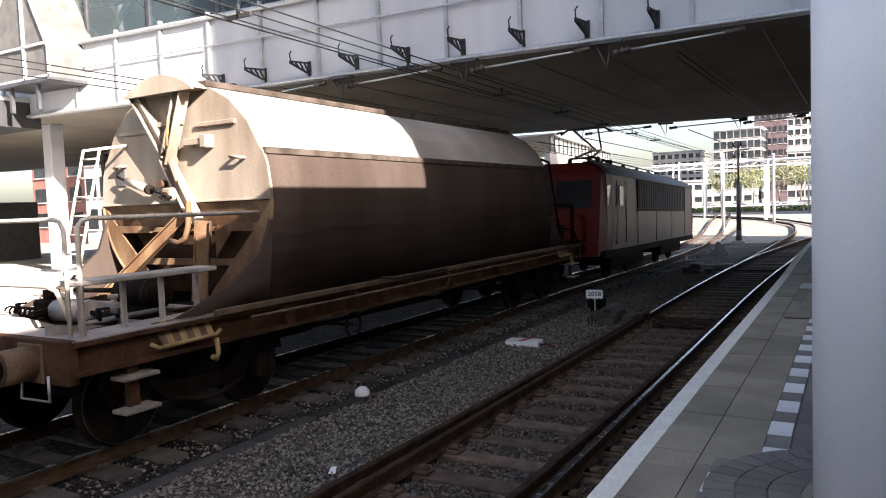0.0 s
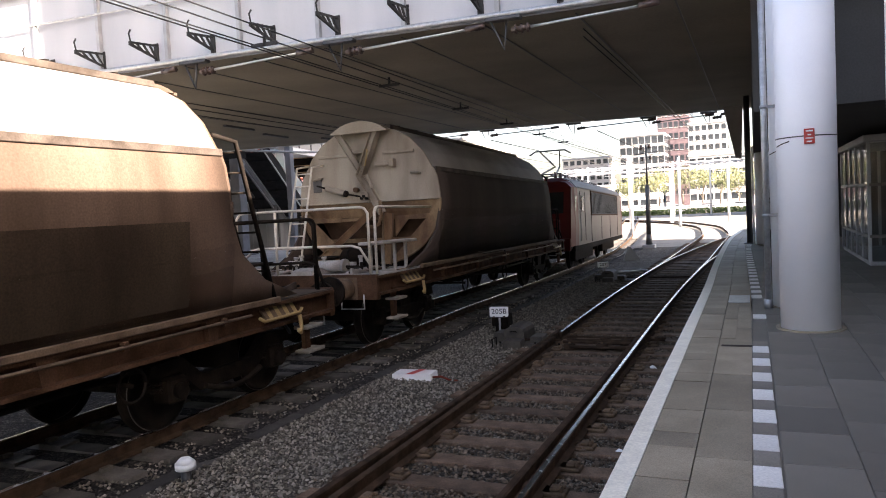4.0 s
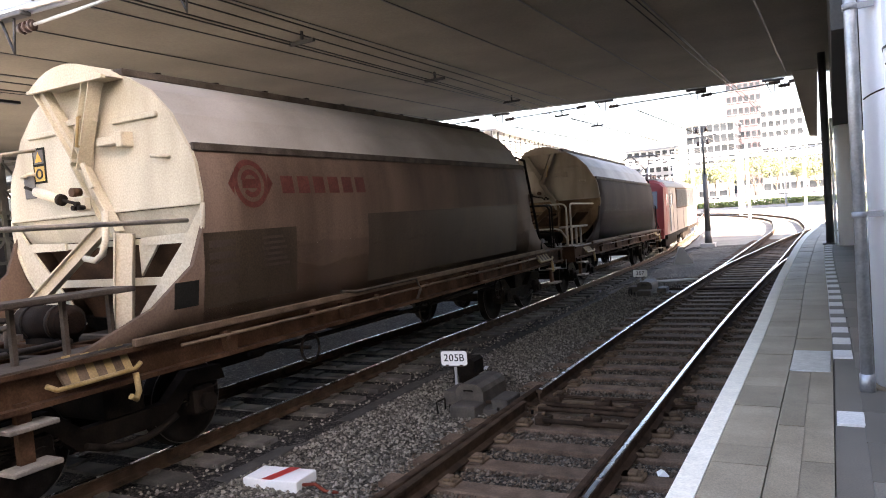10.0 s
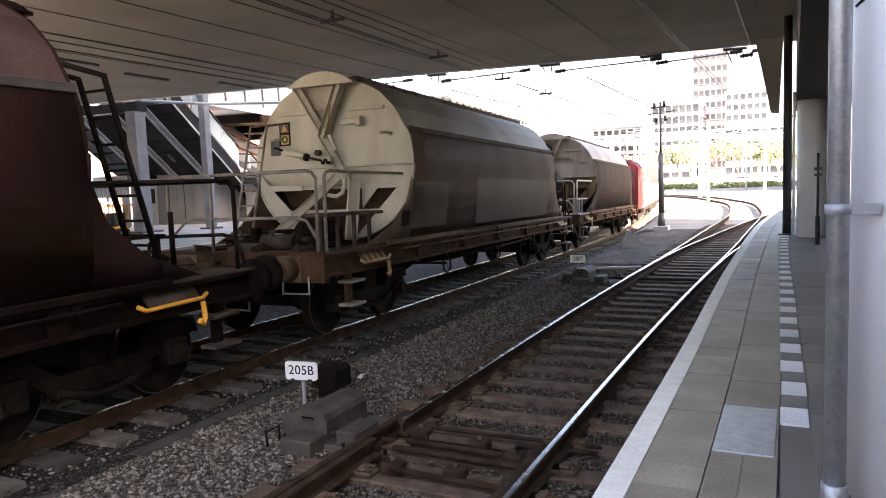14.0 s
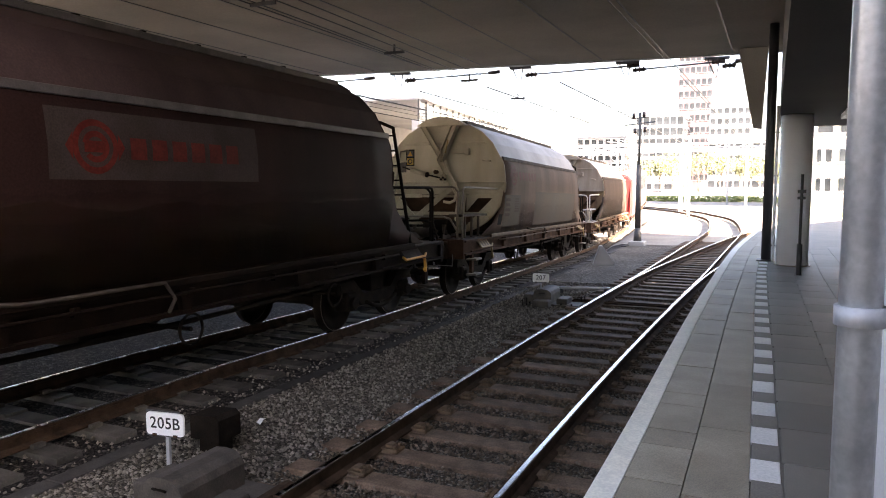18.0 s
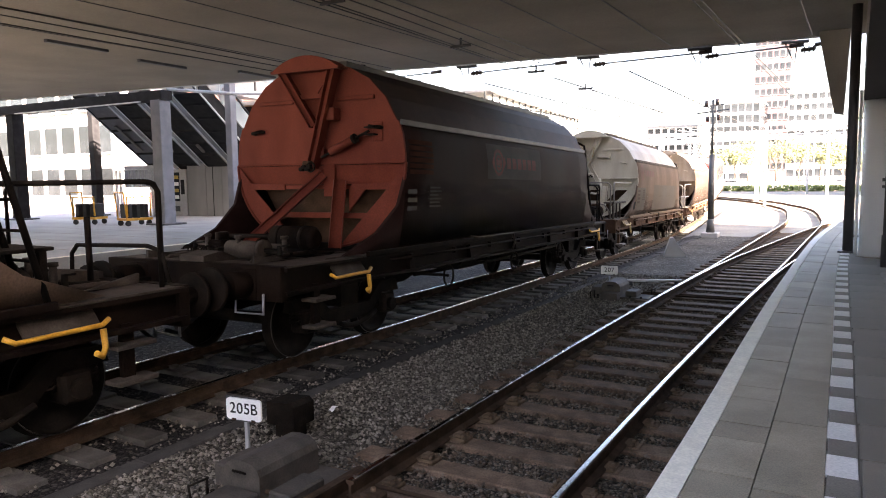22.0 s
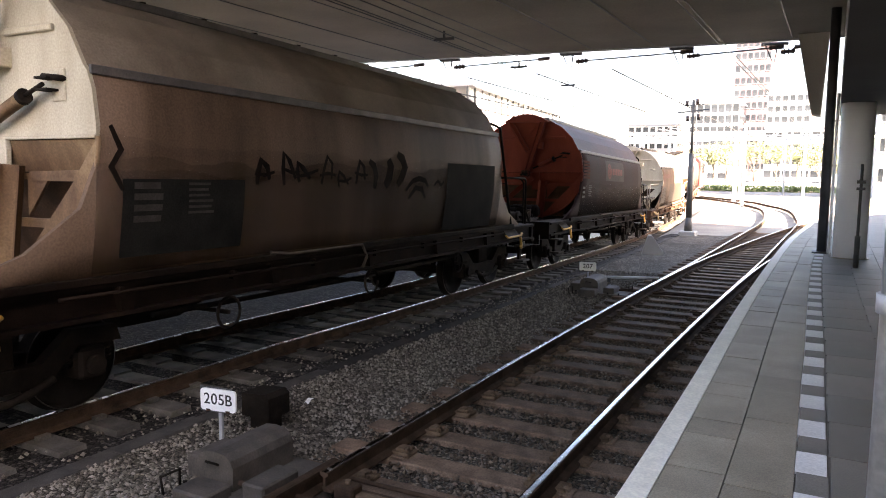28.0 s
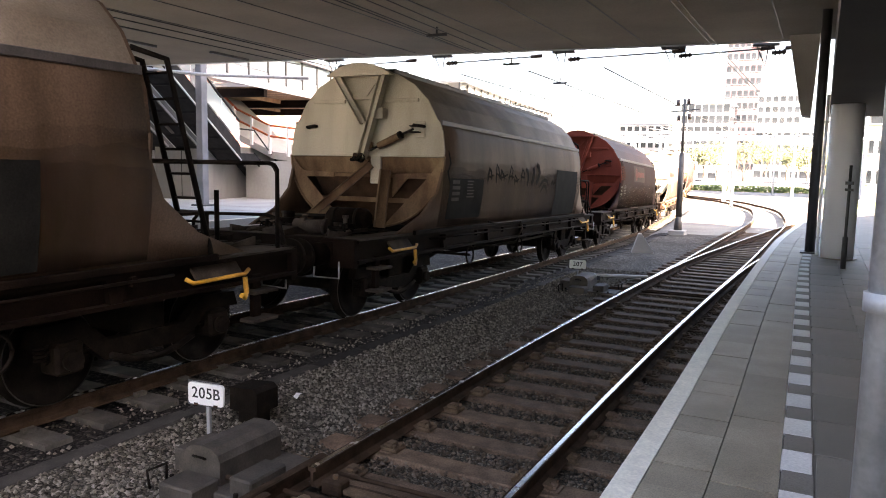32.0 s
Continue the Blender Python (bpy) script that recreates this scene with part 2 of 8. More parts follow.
def gravel(name, dark, mid, pale, scale):
    """Crushed stone: cells of differing tone with rounded relief and dark gaps."""
    m = bpy.data.materials.new(name)
    m.use_nodes = True
    N, L = m.node_tree.nodes, m.node_tree.links
    p = N["Principled BSDF"]
    tc = N.new("ShaderNodeTexCoord")
    v1, v2, ns = N.new("ShaderNodeTexVoronoi"), N.new("ShaderNodeTexVoronoi"), N.new("ShaderNodeTexNoise")
    v1.inputs["Scale"].default_value = scale
    v2.feature = "DISTANCE_TO_EDGE"
    v2.inputs["Scale"].default_value = scale
    ns.inputs["Scale"].default_value, ns.inputs["Detail"].default_value = 0.7, 4
    for n in (v1, v2, ns):
        L.new(tc.outputs["Object"], n.inputs["Vector"])
    sep = N.new("ShaderNodeSeparateColor")
    L.new(v1.outputs["Color"], sep.inputs[0])
    rp = N.new("ShaderNodeValToRGB")
    rp.color_ramp.elements[0].color, rp.color_ramp.elements[1].color = (*dark, 1), (*pale, 1)
    rp.color_ramp.elements.new(0.55).color = (*mid, 1)
    L.new(sep.outputs[0], rp.inputs[0])
    gap = N.new("ShaderNodeMapRange")
    gap.inputs[1].default_value, gap.inputs[2].default_value, gap.inputs[3].default_value = 0.0, 0.22, 0.12
    L.new(v2.outputs["Distance"], gap.inputs[0])
    stain = N.new("ShaderNodeMapRange")
    stain.inputs[1].default_value, stain.inputs[2].default_value, stain.inputs[3].default_value, stain.inputs[4].default_value = 0.3, 0.7, 0.7, 1.2
    L.new(ns.outputs[0], stain.inputs[0])
    mu = N.new("ShaderNodeMath")
    mu.operation = "MULTIPLY"
    L.new(gap.outputs[0], mu.inputs[0])
    L.new(stain.outputs[0], mu.inputs[1])
    mx = N.new("ShaderNodeMix")
    mx.data_type, mx.blend_type = "RGBA", "MULTIPLY"
    mx.inputs[0].default_value = 1.0
    L.new(rp.outputs[0], mx.inputs[6])
    L.new(mu.outputs[0], mx.inputs[7])
    L.new(mx.outputs[2], p.inputs["Base Color"])
    bp = N.new("ShaderNodeBump")
    bp.inputs["Strength"].default_value, bp.inputs["Distance"].default_value = 1.0, 0.03
    L.new(v2.outputs["Distance"], bp.inputs["Height"])
    L.new(bp.outputs[0], p.inputs["Normal"])
    p.inputs["Roughness"].default_value = 0.95
    p.inputs["Specular IOR Level"].default_value = 0.2
    return m


M = dict(
    ballast=gravel("ballast", (0.075, 0.063, 0.049), (0.165, 0.143, 0.113), (0.30, 0.265, 0.215), 30.0),
    # Darker stone of the goods tracks, with shade below the train added in.
    ballast_dark=gravel("sooty_ballast", (0.018, 0.015, 0.013), (0.045, 0.039, 0.034), (0.11, 0.098, 0.086), 24.0),
    ground=surface("sandy_ground", (0.18, 0.165, 0.14), (0.27, 0.252, 0.215), 0.95, scale=0.5, fine=14, bump=0.6, speck=0.3),
    sleeper=surface("oiled_timber", (0.0845, 0.0549, 0.03584), (0.1755, 0.1171, 0.0784), 0.85, scale=5, fine=70, bump=0.5, speck=0.4, vary=0.35, gloss=0.25),
    concrete_sleeper=surface("sleeper_concrete", (0.06, 0.054, 0.047), (0.145, 0.133, 0.115), 0.9, scale=3, fine=80, bump=0.3, vary=0.35, gloss=0.2),
    railtop=surface("polished_steel", (0.42, 0.42, 0.43), (0.55, 0.55, 0.56), 0.25, 1.0, scale=8, fine=50, bump=0.02, speck=0.08),
    rail=surface("rusty_steel", (0.032, 0.0207, 0.01395), (0.072, 0.045, 0.02945), 0.85, 0.0, scale=6, fine=90, bump=0.3, gloss=0.06),
    chair=surface("rusty_cast_chair", (0.0816, 0.05168, 0.0306), (0.1496, 0.1006, 0.06256), 0.85, scale=8, fine=80, bump=0.2, speck=0.3, vary=0.3, gloss=0.15),
    slab=surface("platform_slab", (0.2256, 0.1842, 0.1269), (0.3478, 0.2876, 0.2049), 0.6, scale=2.2, fine=130, bump=0.15, speck=0.3, vary=0.18, gloss=0.4),
    paving=surface("platform_paving", (0.1502, 0.1302, 0.1034), (0.228, 0.2006, 0.1642), 0.6, scale=1.5, fine=130, bump=0.15, speck=0.3, vary=0.2, gloss=0.4),
    white_tile=surface("white_tile", (0.76, 0.73, 0.68), (0.88, 0.85, 0.80), 0.65, scale=5, fine=60, bump=0.1, speck=0.15, vary=0.06),
    dark_tile=surface("dark_tile", (0.18, 0.155, 0.125), (0.27, 0.238, 0.195), 0.7, scale=5, fine=90, bump=0.2, vary=0.15),
    white_line=surface("white_road_paint", (0.84, 0.7791, 0.6435), (0.95, 0.8869, 0.738), 0.6, scale=9, fine=60, bump=0.1, speck=0.15),
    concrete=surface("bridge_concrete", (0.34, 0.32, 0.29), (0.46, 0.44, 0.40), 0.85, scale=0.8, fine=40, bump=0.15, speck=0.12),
    # Bridge concrete again, darkened to hold the shade below the deck.
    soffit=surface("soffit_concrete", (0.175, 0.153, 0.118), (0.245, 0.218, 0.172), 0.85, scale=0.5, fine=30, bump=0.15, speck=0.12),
    column=surface("white_column_paint", (0.8798, 0.901, 0.9345), (0.9434, 0.954, 0.9765), 0.45, scale=1.5, fine=120, bump=0.04, speck=0.05),
    fascia=surface("white_fascia_panel", (0.3864, 0.4074, 0.4368), (0.4788, 0.4956, 0.5208), 0.5, scale=1.2, fine=80, bump=0.04, speck=0.06, streak=5),
    grey_steel=surface("grey_painted_steel", (0.30, 0.31, 0.32), (0.40, 0.41, 0.42), 0.5, 0.2, scale=4, fine=70, bump=0.08, speck=0.12),
    dark_steel=surface("dark_painted_steel", (0.045, 0.047, 0.05), (0.08, 0.08, 0.085), 0.5, 0.3, scale=4, fine=80, bump=0.1, speck=0.2),
    galv=surface("galvanised_steel", (0.42, 0.43, 0.43), (0.55, 0.56, 0.56), 0.45, 0.7, scale=14, fine=60, bump=0.05, speck=0.15),
    wire=surface("dark_wire", (0.03, 0.03, 0.03), (0.05, 0.05, 0.05), 0.5, 0.5, bump=0),
    insul=surface("brown_insulator", (0.05, 0.03, 0.025), (0.08, 0.05, 0.04), 0.3, scale=10, bump=0),
    # Side sheets: dirt, plus under-bridge shade mixed into cream and brown.
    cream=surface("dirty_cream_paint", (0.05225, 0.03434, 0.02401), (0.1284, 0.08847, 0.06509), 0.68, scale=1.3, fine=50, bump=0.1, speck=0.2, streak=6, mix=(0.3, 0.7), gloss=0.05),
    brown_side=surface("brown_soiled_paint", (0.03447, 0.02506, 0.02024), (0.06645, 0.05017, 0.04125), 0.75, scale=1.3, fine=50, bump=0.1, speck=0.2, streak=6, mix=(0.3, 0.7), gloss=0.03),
    rail_cream=surface("pale_rail_paint", (0.42, 0.37, 0.30), (0.58, 0.53, 0.45), 0.6, scale=6, fine=60, bump=0.05),
    slat_brown=surface("brown_timber_slats", (0.21, 0.1275, 0.0675), (0.345, 0.2175, 0.12), 0.7, scale=3, fine=60, bump=0.1, speck=0.2, streak=4, vary=0.3, gloss=0.3),
    rail_worn=surface("worn_beige_rail_paint", (0.15, 0.125, 0.1), (0.275, 0.2375, 0.1938), 0.6, scale=6, fine=60, bump=0.05),
    tan_end=surface("rust_stained_tan_paint", (0.09164, 0.04787, 0.02393), (0.2407, 0.1586, 0.08676), 0.7, scale=2.2, fine=50, bump=0.1, speck=0.25, streak=3, gloss=0.2),
    rust=surface("rusty_plate", (0.0375, 0.0195, 0.01125), (0.09, 0.0495, 0.0285), 0.85, scale=3, fine=60, bump=0.2, speck=0.3, gloss=0.15),
    # Near black: an unlit interior put into the colour, which also cuts bounce.
    hall_dark=surface("dark_hall_cladding", (0.030, 0.030, 0.032), (0.055, 0.055, 0.058), 0.7, scale=0.8, fine=20, bump=0.05, gloss=0.3),
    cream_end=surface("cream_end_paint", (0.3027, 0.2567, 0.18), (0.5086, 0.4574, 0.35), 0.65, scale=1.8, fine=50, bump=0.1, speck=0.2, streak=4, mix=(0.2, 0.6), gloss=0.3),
    # Grimy sides, also darkened in colour for the shade they pass through.
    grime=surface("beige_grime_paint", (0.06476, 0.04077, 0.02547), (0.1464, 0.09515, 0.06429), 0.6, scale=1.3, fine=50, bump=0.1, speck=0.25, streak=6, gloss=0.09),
    grime_roof=surface("grey_beige_grime_roof", (0.1489, 0.1161, 0.08557), (0.273, 0.2242, 0.1747), 0.7, scale=1.0, fine=50, bump=0.1, speck=0.2, gloss=0.1),
    pale_roof=surface("pale_roof_paint", (0.2258, 0.2034, 0.1783), (0.331, 0.3018, 0.2701), 0.65, scale=0.9, fine=60, bump=0.06, speck=0.12, gloss=0.3),
    # Deck steel lightened to stand in for direct sun on it.
    pale_deck=surface("sun_bleached_deck_steel", (0.238, 0.2125, 0.187), (0.391, 0.357, 0.323), 0.7, 0.1, scale=4, fine=60, bump=0.15),
    trough=surface("trough_concrete", (0.045, 0.041, 0.037), (0.085, 0.078, 0.07), 0.92, scale=4, fine=80, bump=0.3, vary=0.3, gloss=0.15),
    maroon=surface("maroon_paint", (0.015, 0.0068, 0.0056), (0.03, 0.0148, 0.0125), 0.7, scale=1.2, fine=50, bump=0.1, speck=0.25, streak=6, gloss=0.05),
    orange=surface("faded_orange_paint", (0.1162, 0.02093, 0.01163), (0.1783, 0.0403, 0.02325), 0.75, scale=1.8, fine=50, bump=0.1, speck=0.2, streak=3, gloss=0.15),
    # Rusty frame nearly blacked out to hold the shade beneath the wagons.
    frame=surface("rust_brown_frame", (0.006144, 0.003648, 0.002496), (0.01536, 0.009216, 0.006144), 0.8, 0.0, scale=3, fine=60, bump=0.3, speck=0.3, gloss=0.06),
    bogie=surface("black_oily_steel", (0.0078, 0.0063, 0.00495), (0.02145, 0.0162, 0.01238), 0.8, 0.0, scale=5, fine=60, bump=0.3, speck=0.3, gloss=0.06),
    tread=surface("dull_wheel_steel", (0.008, 0.0064, 0.0052), (0.0192, 0.0152, 0.0124), 0.75, 0.0, scale=6, bump=0.1, gloss=0.06),
    deck=surface("dirty_deck_steel", (0.0378, 0.0293, 0.02268), (0.08505, 0.06804, 0.05481), 0.75, 0.0, scale=4, fine=60, bump=0.15, gloss=0.1),
    rail_orange=surface("orange_red_rail_paint", (0.50, 0.10, 0.04), (0.62, 0.15, 0.06), 0.5, scale=5, bump=0.02, speck=0.1),
    yellow=surface("orange_yellow_paint", (0.55, 0.25, 0.02), (0.75, 0.38, 0.04), 0.55, scale=6, bump=0.08),
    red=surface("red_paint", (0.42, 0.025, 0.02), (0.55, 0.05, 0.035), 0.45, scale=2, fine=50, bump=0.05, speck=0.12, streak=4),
    # Loco sides dimmed in colour for the shade below the bridge.
    loco_side=surface("faded_loco_side", (0.132, 0.096, 0.08104), (0.204, 0.159, 0.138), 0.5, scale=1.5, fine=50, bump=0.05, streak=4, gloss=0.35),
    rust_orange=surface("faded_orange_stripe", (0.033, 0.0084, 0.0036), (0.06, 0.0168, 0.0072), 0.8, scale=3, bump=0.03, gloss=0.03),
    # Beam concrete darkened: the shade under the bridge is in the colour.
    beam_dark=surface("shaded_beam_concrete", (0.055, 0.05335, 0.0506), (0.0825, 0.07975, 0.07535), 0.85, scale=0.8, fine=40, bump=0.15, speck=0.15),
    dull_strip=surface("dull_grey_strip", (0.05, 0.045, 0.042), (0.09, 0.083, 0.078), 0.6, scale=5, bump=0.08),
    # Darker copy of the red paint; bridge shade is part of its tone.
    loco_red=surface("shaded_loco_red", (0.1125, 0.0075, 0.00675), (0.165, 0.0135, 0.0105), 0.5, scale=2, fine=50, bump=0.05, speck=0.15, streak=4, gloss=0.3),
    soot=surface("dark_matt_steel", (0.010, 0.010, 0.011), (0.022, 0.022, 0.023), 0.8, scale=4, fine=60, bump=0.08, gloss=0.15),
    mesh_grey=surface("grey_mesh_panel", (0.085, 0.082, 0.075), (0.13, 0.125, 0.115), 0.7, scale=3, fine=90, bump=0.4, speck=0.35),
    # Brick shifted to mauve; distance haze is mixed into the colour.
    brick_dark=surface("dark_red_brick", (0.0847, 0.05624, 0.06256), (0.1238, 0.08896, 0.09529), 0.85, scale=1.0, fine=12, bump=0.2, speck=0.2),
    yellow_dull=surface("dull_yellow_paint", (0.38, 0.24, 0.04), (0.52, 0.35, 0.08), 0.6, scale=6, bump=0.06),
    tan_stripe=surface("faded_hazard_paint", (0.225, 0.1425, 0.045), (0.315, 0.2175, 0.09), 0.65, scale=6, bump=0.08),
    office_wall=surface("grey_office_wall", (0.30, 0.295, 0.29), (0.40, 0.39, 0.38), 0.8, scale=0.4, fine=10, bump=0.05, speck=0.1),
    grime_line=surface("faded_black_marks", (0.0108, 0.0081, 0.0063), (0.0198, 0.0144, 0.0108), 0.85, scale=6, bump=0, gloss=0.03),
    rail_grey=surface("weathered_grey_rail", (0.06, 0.053, 0.047), (0.11, 0.10, 0.09), 0.6, scale=6, fine=60, bump=0.08),
    soiled=surface("soot_soiled_paint", (0.02496, 0.0168, 0.01104), (0.0528, 0.03744, 0.02496), 0.6, scale=1.6, fine=50, bump=0.1, speck=0.3, streak=4, gloss=0.1),
    # Stair side grey, lightened for the sky light from the right.
    steel_side=surface("weathered_side_plate", (0.13, 0.128, 0.122), (0.20, 0.197, 0.19), 0.7, 0.0, scale=2, fine=60, bump=0.08, speck=0.15, streak=3, gloss=0.2),
    wall_panel=surface("grey_wall_panel", (0.17, 0.168, 0.16), (0.24, 0.237, 0.228), 0.75, scale=1.5, fine=50, bump=0.06, speck=0.12, streak=4, gloss=0.25),
    steel_blue=surface("blue_grey_column_paint", (0.13, 0.14, 0.16), (0.20, 0.21, 0.235), 0.6, scale=2, fine=60, bump=0.05, speck=0.12, gloss=0.3),
    tower_steel=surface("grey_tower_steel", (0.07, 0.067, 0.06), (0.12, 0.115, 0.105), 0.6, 0.1, scale=4, fine=70, bump=0.08),
    # Lighter copy of the rusty frame; bounced sunlight is part of its tone.
    frame_brown=surface("rusty_brown_frame", (0.04072, 0.02054, 0.0117), (0.09274, 0.05054, 0.03023), 0.8, scale=3, fine=60, bump=0.3, speck=0.3, gloss=0.06),
    side_trim=surface("tan_side_rail", (0.08606, 0.05625, 0.03623), (0.1569, 0.1097, 0.07331), 0.7, scale=4, fine=60, bump=0.15, gloss=0.1),
    beige_end=surface("beige_end_paint", (0.13, 0.0896, 0.06), (0.3328, 0.2856, 0.222), 0.68, scale=1.8, fine=50, bump=0.1, speck=0.2, streak=4, mix=(0.2, 0.6), gloss=0.3),
    pale_floor=surface("sunlit_platform_floor", (0.36, 0.3456, 0.324), (0.4752, 0.4608, 0.432), 0.8, scale=0.8, fine=40, bump=0.1, speck=0.12),
    rail_dull=surface("dull_worn_steel", (0.05, 0.045, 0.04), (0.09, 0.082, 0.074), 0.5, 0.5, scale=8, bump=0.02),
    # Maroon lifted for the roof: reflected sky light is in the colour.
    maroon_roof=surface("sun_faded_maroon_roof", (0.03724, 0.02166, 0.01935), (0.07721, 0.04835, 0.04373), 0.65, scale=1.2, fine=50, bump=0.1, speck=0.25, streak=3, gloss=0.14),
    faded_red=surface("sun_bleached_red_print", (0.063, 0.0174, 0.0132), (0.09, 0.0288, 0.0222), 0.6, scale=4, fine=40, bump=0.03, speck=0.25, gloss=0.1),
    black=surface("matt_black", (0.012, 0.012, 0.012), (0.025, 0.025, 0.025), 0.7, bump=0.05),
    logo_red=surface("faded_red_print", (0.07894, 0.01026, 0.007894), (0.1263, 0.01973, 0.01421), 0.6, scale=4, fine=40, bump=0.03, speck=0.25, gloss=0.1),
    panel_dark=surface("dark_repaint_patch", (0.01046, 0.01046, 0.00936), (0.02038, 0.01981, 0.01762), 0.8, scale=2, bump=0.05, gloss=0.04),
    panel_grey=surface("pale_print_patch", (0.04, 0.03, 0.026), (0.06, 0.046, 0.041), 0.7, scale=2, bump=0.03, gloss=0.05),
    print_white=surface("white_print", (0.032, 0.028, 0.025), (0.05, 0.046, 0.041), 0.6, scale=6, bump=0.02, gloss=0.1),
    sign_white=surface("enamel_white", (0.78, 0.78, 0.76), (0.84, 0.84, 0.82), 0.4, scale=6, bump=0.02, speck=0.08),
    machine=surface("weathered_cast_box", (0.045, 0.038, 0.031), (0.09, 0.077, 0.063), 0.7, 0.0, scale=5, fine=60, bump=0.25, speck=0.25, gloss=0.35),
    red_brick=surface("red_facing_brick", (0.20, 0.085, 0.065), (0.30, 0.135, 0.105), 0.85, scale=1.0, fine=12, bump=0.2, speck=0.25),
    plaster=surface("pale_render", (0.36, 0.35, 0.33), (0.46, 0.445, 0.42), 0.8, scale=0.4, fine=10, bump=0.05, speck=0.08),
    grey_clad=surface("grey_cladding", (0.20, 0.21, 0.225), (0.28, 0.29, 0.305), 0.6, scale=0.5, fine=8, bump=0.05, speck=0.08),
    dark_glass=surface("dark_window_glass", (0.012, 0.015, 0.018), (0.03, 0.035, 0.04), 0.15, scale=0.6, bump=0, speck=0.05, vary=0.4),
    glass=clear("thin_glass"),
    dim_glass=clear("dim_glass", (0.05, 0.06, 0.06), 0.04, 0.22),
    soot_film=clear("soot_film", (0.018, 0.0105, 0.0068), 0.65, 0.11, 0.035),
    tinted=clear("tinted_glass", (0.06, 0.085, 0.09), 0.05, 0.62),
    leaf=surface("spring_leaf", (0.06, 0.075, 0.025), (0.12, 0.125, 0.045), 0.6, scale=3, bump=0, vary=0.25),
    bark=surface("bark", (0.08, 0.06, 0.045), (0.15, 0.12, 0.09), 0.9, scale=6, bump=0.5),
    grass=surface("grass", (0.07, 0.11, 0.03), (0.14, 0.18, 0.06), 0.9, scale=2, fine=30, bump=0.5),
    car_paint=surface("pale_car_paint", (0.5, 0.5, 0.52), (0.6, 0.6, 0.62), 0.25, 0.1, scale=1, bump=0, vary=0.5),
    screen=glow("screen_glow", (0.05, 0.45, 0.7), 1.5),
)

# ---- ground and tracks ----
g = Geo()
nx, ny = 60, 120
xs = [-400, -150, -60] + [-30 + i * 1.2 for i in range(15)] + [-12 + i * 0.4 for i in range(37)] + [4 + i * 2.0 for i in range(20)] + [60, 150, 400]
ys = [-40] + [-12 + i * 1.5 for i in range(80)] + [125, 170, 260, 500, 1200]
gv = [(x, y, ground_dip(x, y) - 0.225 + (0.02 * noise.noise((x * 0.9, y * 0.9, 0)) if -20 < x < 3 and y < 60 else 0)) for y in ys for x in xs]
w = len(xs)
g.add(gv, [[j * w + i, j * w + i + 1, (j + 1) * w + i + 1, (j + 1) * w + i] for j in range(len(ys) - 1) for i in range(w - 1)], True)
gm = g.mesh("ground")
gm.materials.append(M["ballast"])
gm.materials.append(M["ground"])
gm.materials.append(M["ballast_dark"])
for poly in gm.polygons:
    if poly.center.y > 41 or poly.center.x < -24 or poly.center.x > 30:
        poly.material_index = 1
    # Dark band widened to cover the shaded ground seen beneath the wagons.
    elif -11.0 < poly.center.x < -2.75 and poly.center.y < 40:
        poly.material_index = 2
tagged(new("ground", gm), "grey crushed-stone track bed running into pale sandy ground", "ground", kind="structure")


def smooth_line(pts, step=0.5):
    """Points along a soft curve through the given ones (x over y)."""
    pts = np.array(pts, float)
    out = []
    for i in range(len(pts) - 1):
        p0, p1, p2, p3 = pts[max(i - 1, 0)], pts[i], pts[i + 1], pts[min(i + 2, len(pts) - 1)]
        n = max(2, int(np.linalg.norm(p2 - p1) / step))
        for k in range(n):
            t = k / n
            out.append(0.5 * (2 * p1 + (p2 - p0) * t + (2 * p0 - 5 * p1 + 4 * p2 - p3) * t * t + (3 * p1 - p0 - 3 * p2 + p3) * t ** 3))
    out.append(pts[-1])
    return out


def rail_run(parent, line, off, start=0, z=0.0, dull=False, fall=False):
    """One rail: rusty web and foot, and the polished head on top of it."""
    line = line[start:]
    base = [(-0.07, -0.16), (0.07, -0.16), (0.07, -0.145), (0.012, -0.12), (0.012, -0.045), (0.036, -0.035), (0.036, -0.006),
            (-0.036, -0.006), (-0.036, -0.035), (-0.012, -0.045), (-0.012, -0.12), (-0.07, -0.145)]
    head = [(-0.024, -0.006), (0.024, -0.006), (0.022, -0.002), (0.017, 0.0), (-0.017, 0.0), (-0.022, -0.002)]
    for nm, prof, mat in (("rail_web", base, M["rail"]), ("rail_head", head, M["rail"] if dull else M["railtop"])):
        rings = []
        for i, p in enumerate(line):
            d = np.array(line[min(i + 1, len(line) - 1)]) - np.array(line[max(i - 1, 0)])
            d = d / np.linalg.norm(d)
            s = np.array((d[1], -d[0]))
            rings.append([(p[0] + s[0] * (off + a), p[1] + s[1] * (off + a), b + z + (dip(p[1]) if fall else 0)) for a, b in prof])
        part(nm, Geo().loft(rings, smooth=False), mat, parent)


def sleepers(parent, line, mesh, gap=0.6, fall=False):
    """Sleepers along a line, one object each."""
    run, last = 0.0, None
    k = 0
    for i in range(len(line) - 1):
        a, b = np.array(line[i]), np.array(line[i + 1])
        seg = np.linalg.norm(b - a)
        while k * gap <= run + seg:
            t = (k * gap - run) / seg
            p = a + (b - a) * t
            ob = new(mesh.name, mesh)
            ob.parent = parent
            ang = math.degrees(math.atan2(-(b - a)[0], (b - a)[1]))
            ob.matrix_basis = pose(p[0] + random.uniform(-0.02, 0.02), p[1] + random.uniform(-0.03, 0.03), random.uniform(-0.008, 0.004) + (dip(p[1]) if fall else 0), 0, 0, ang + random.uniform(-0.6, 0.6))
            k += 1
        run += seg


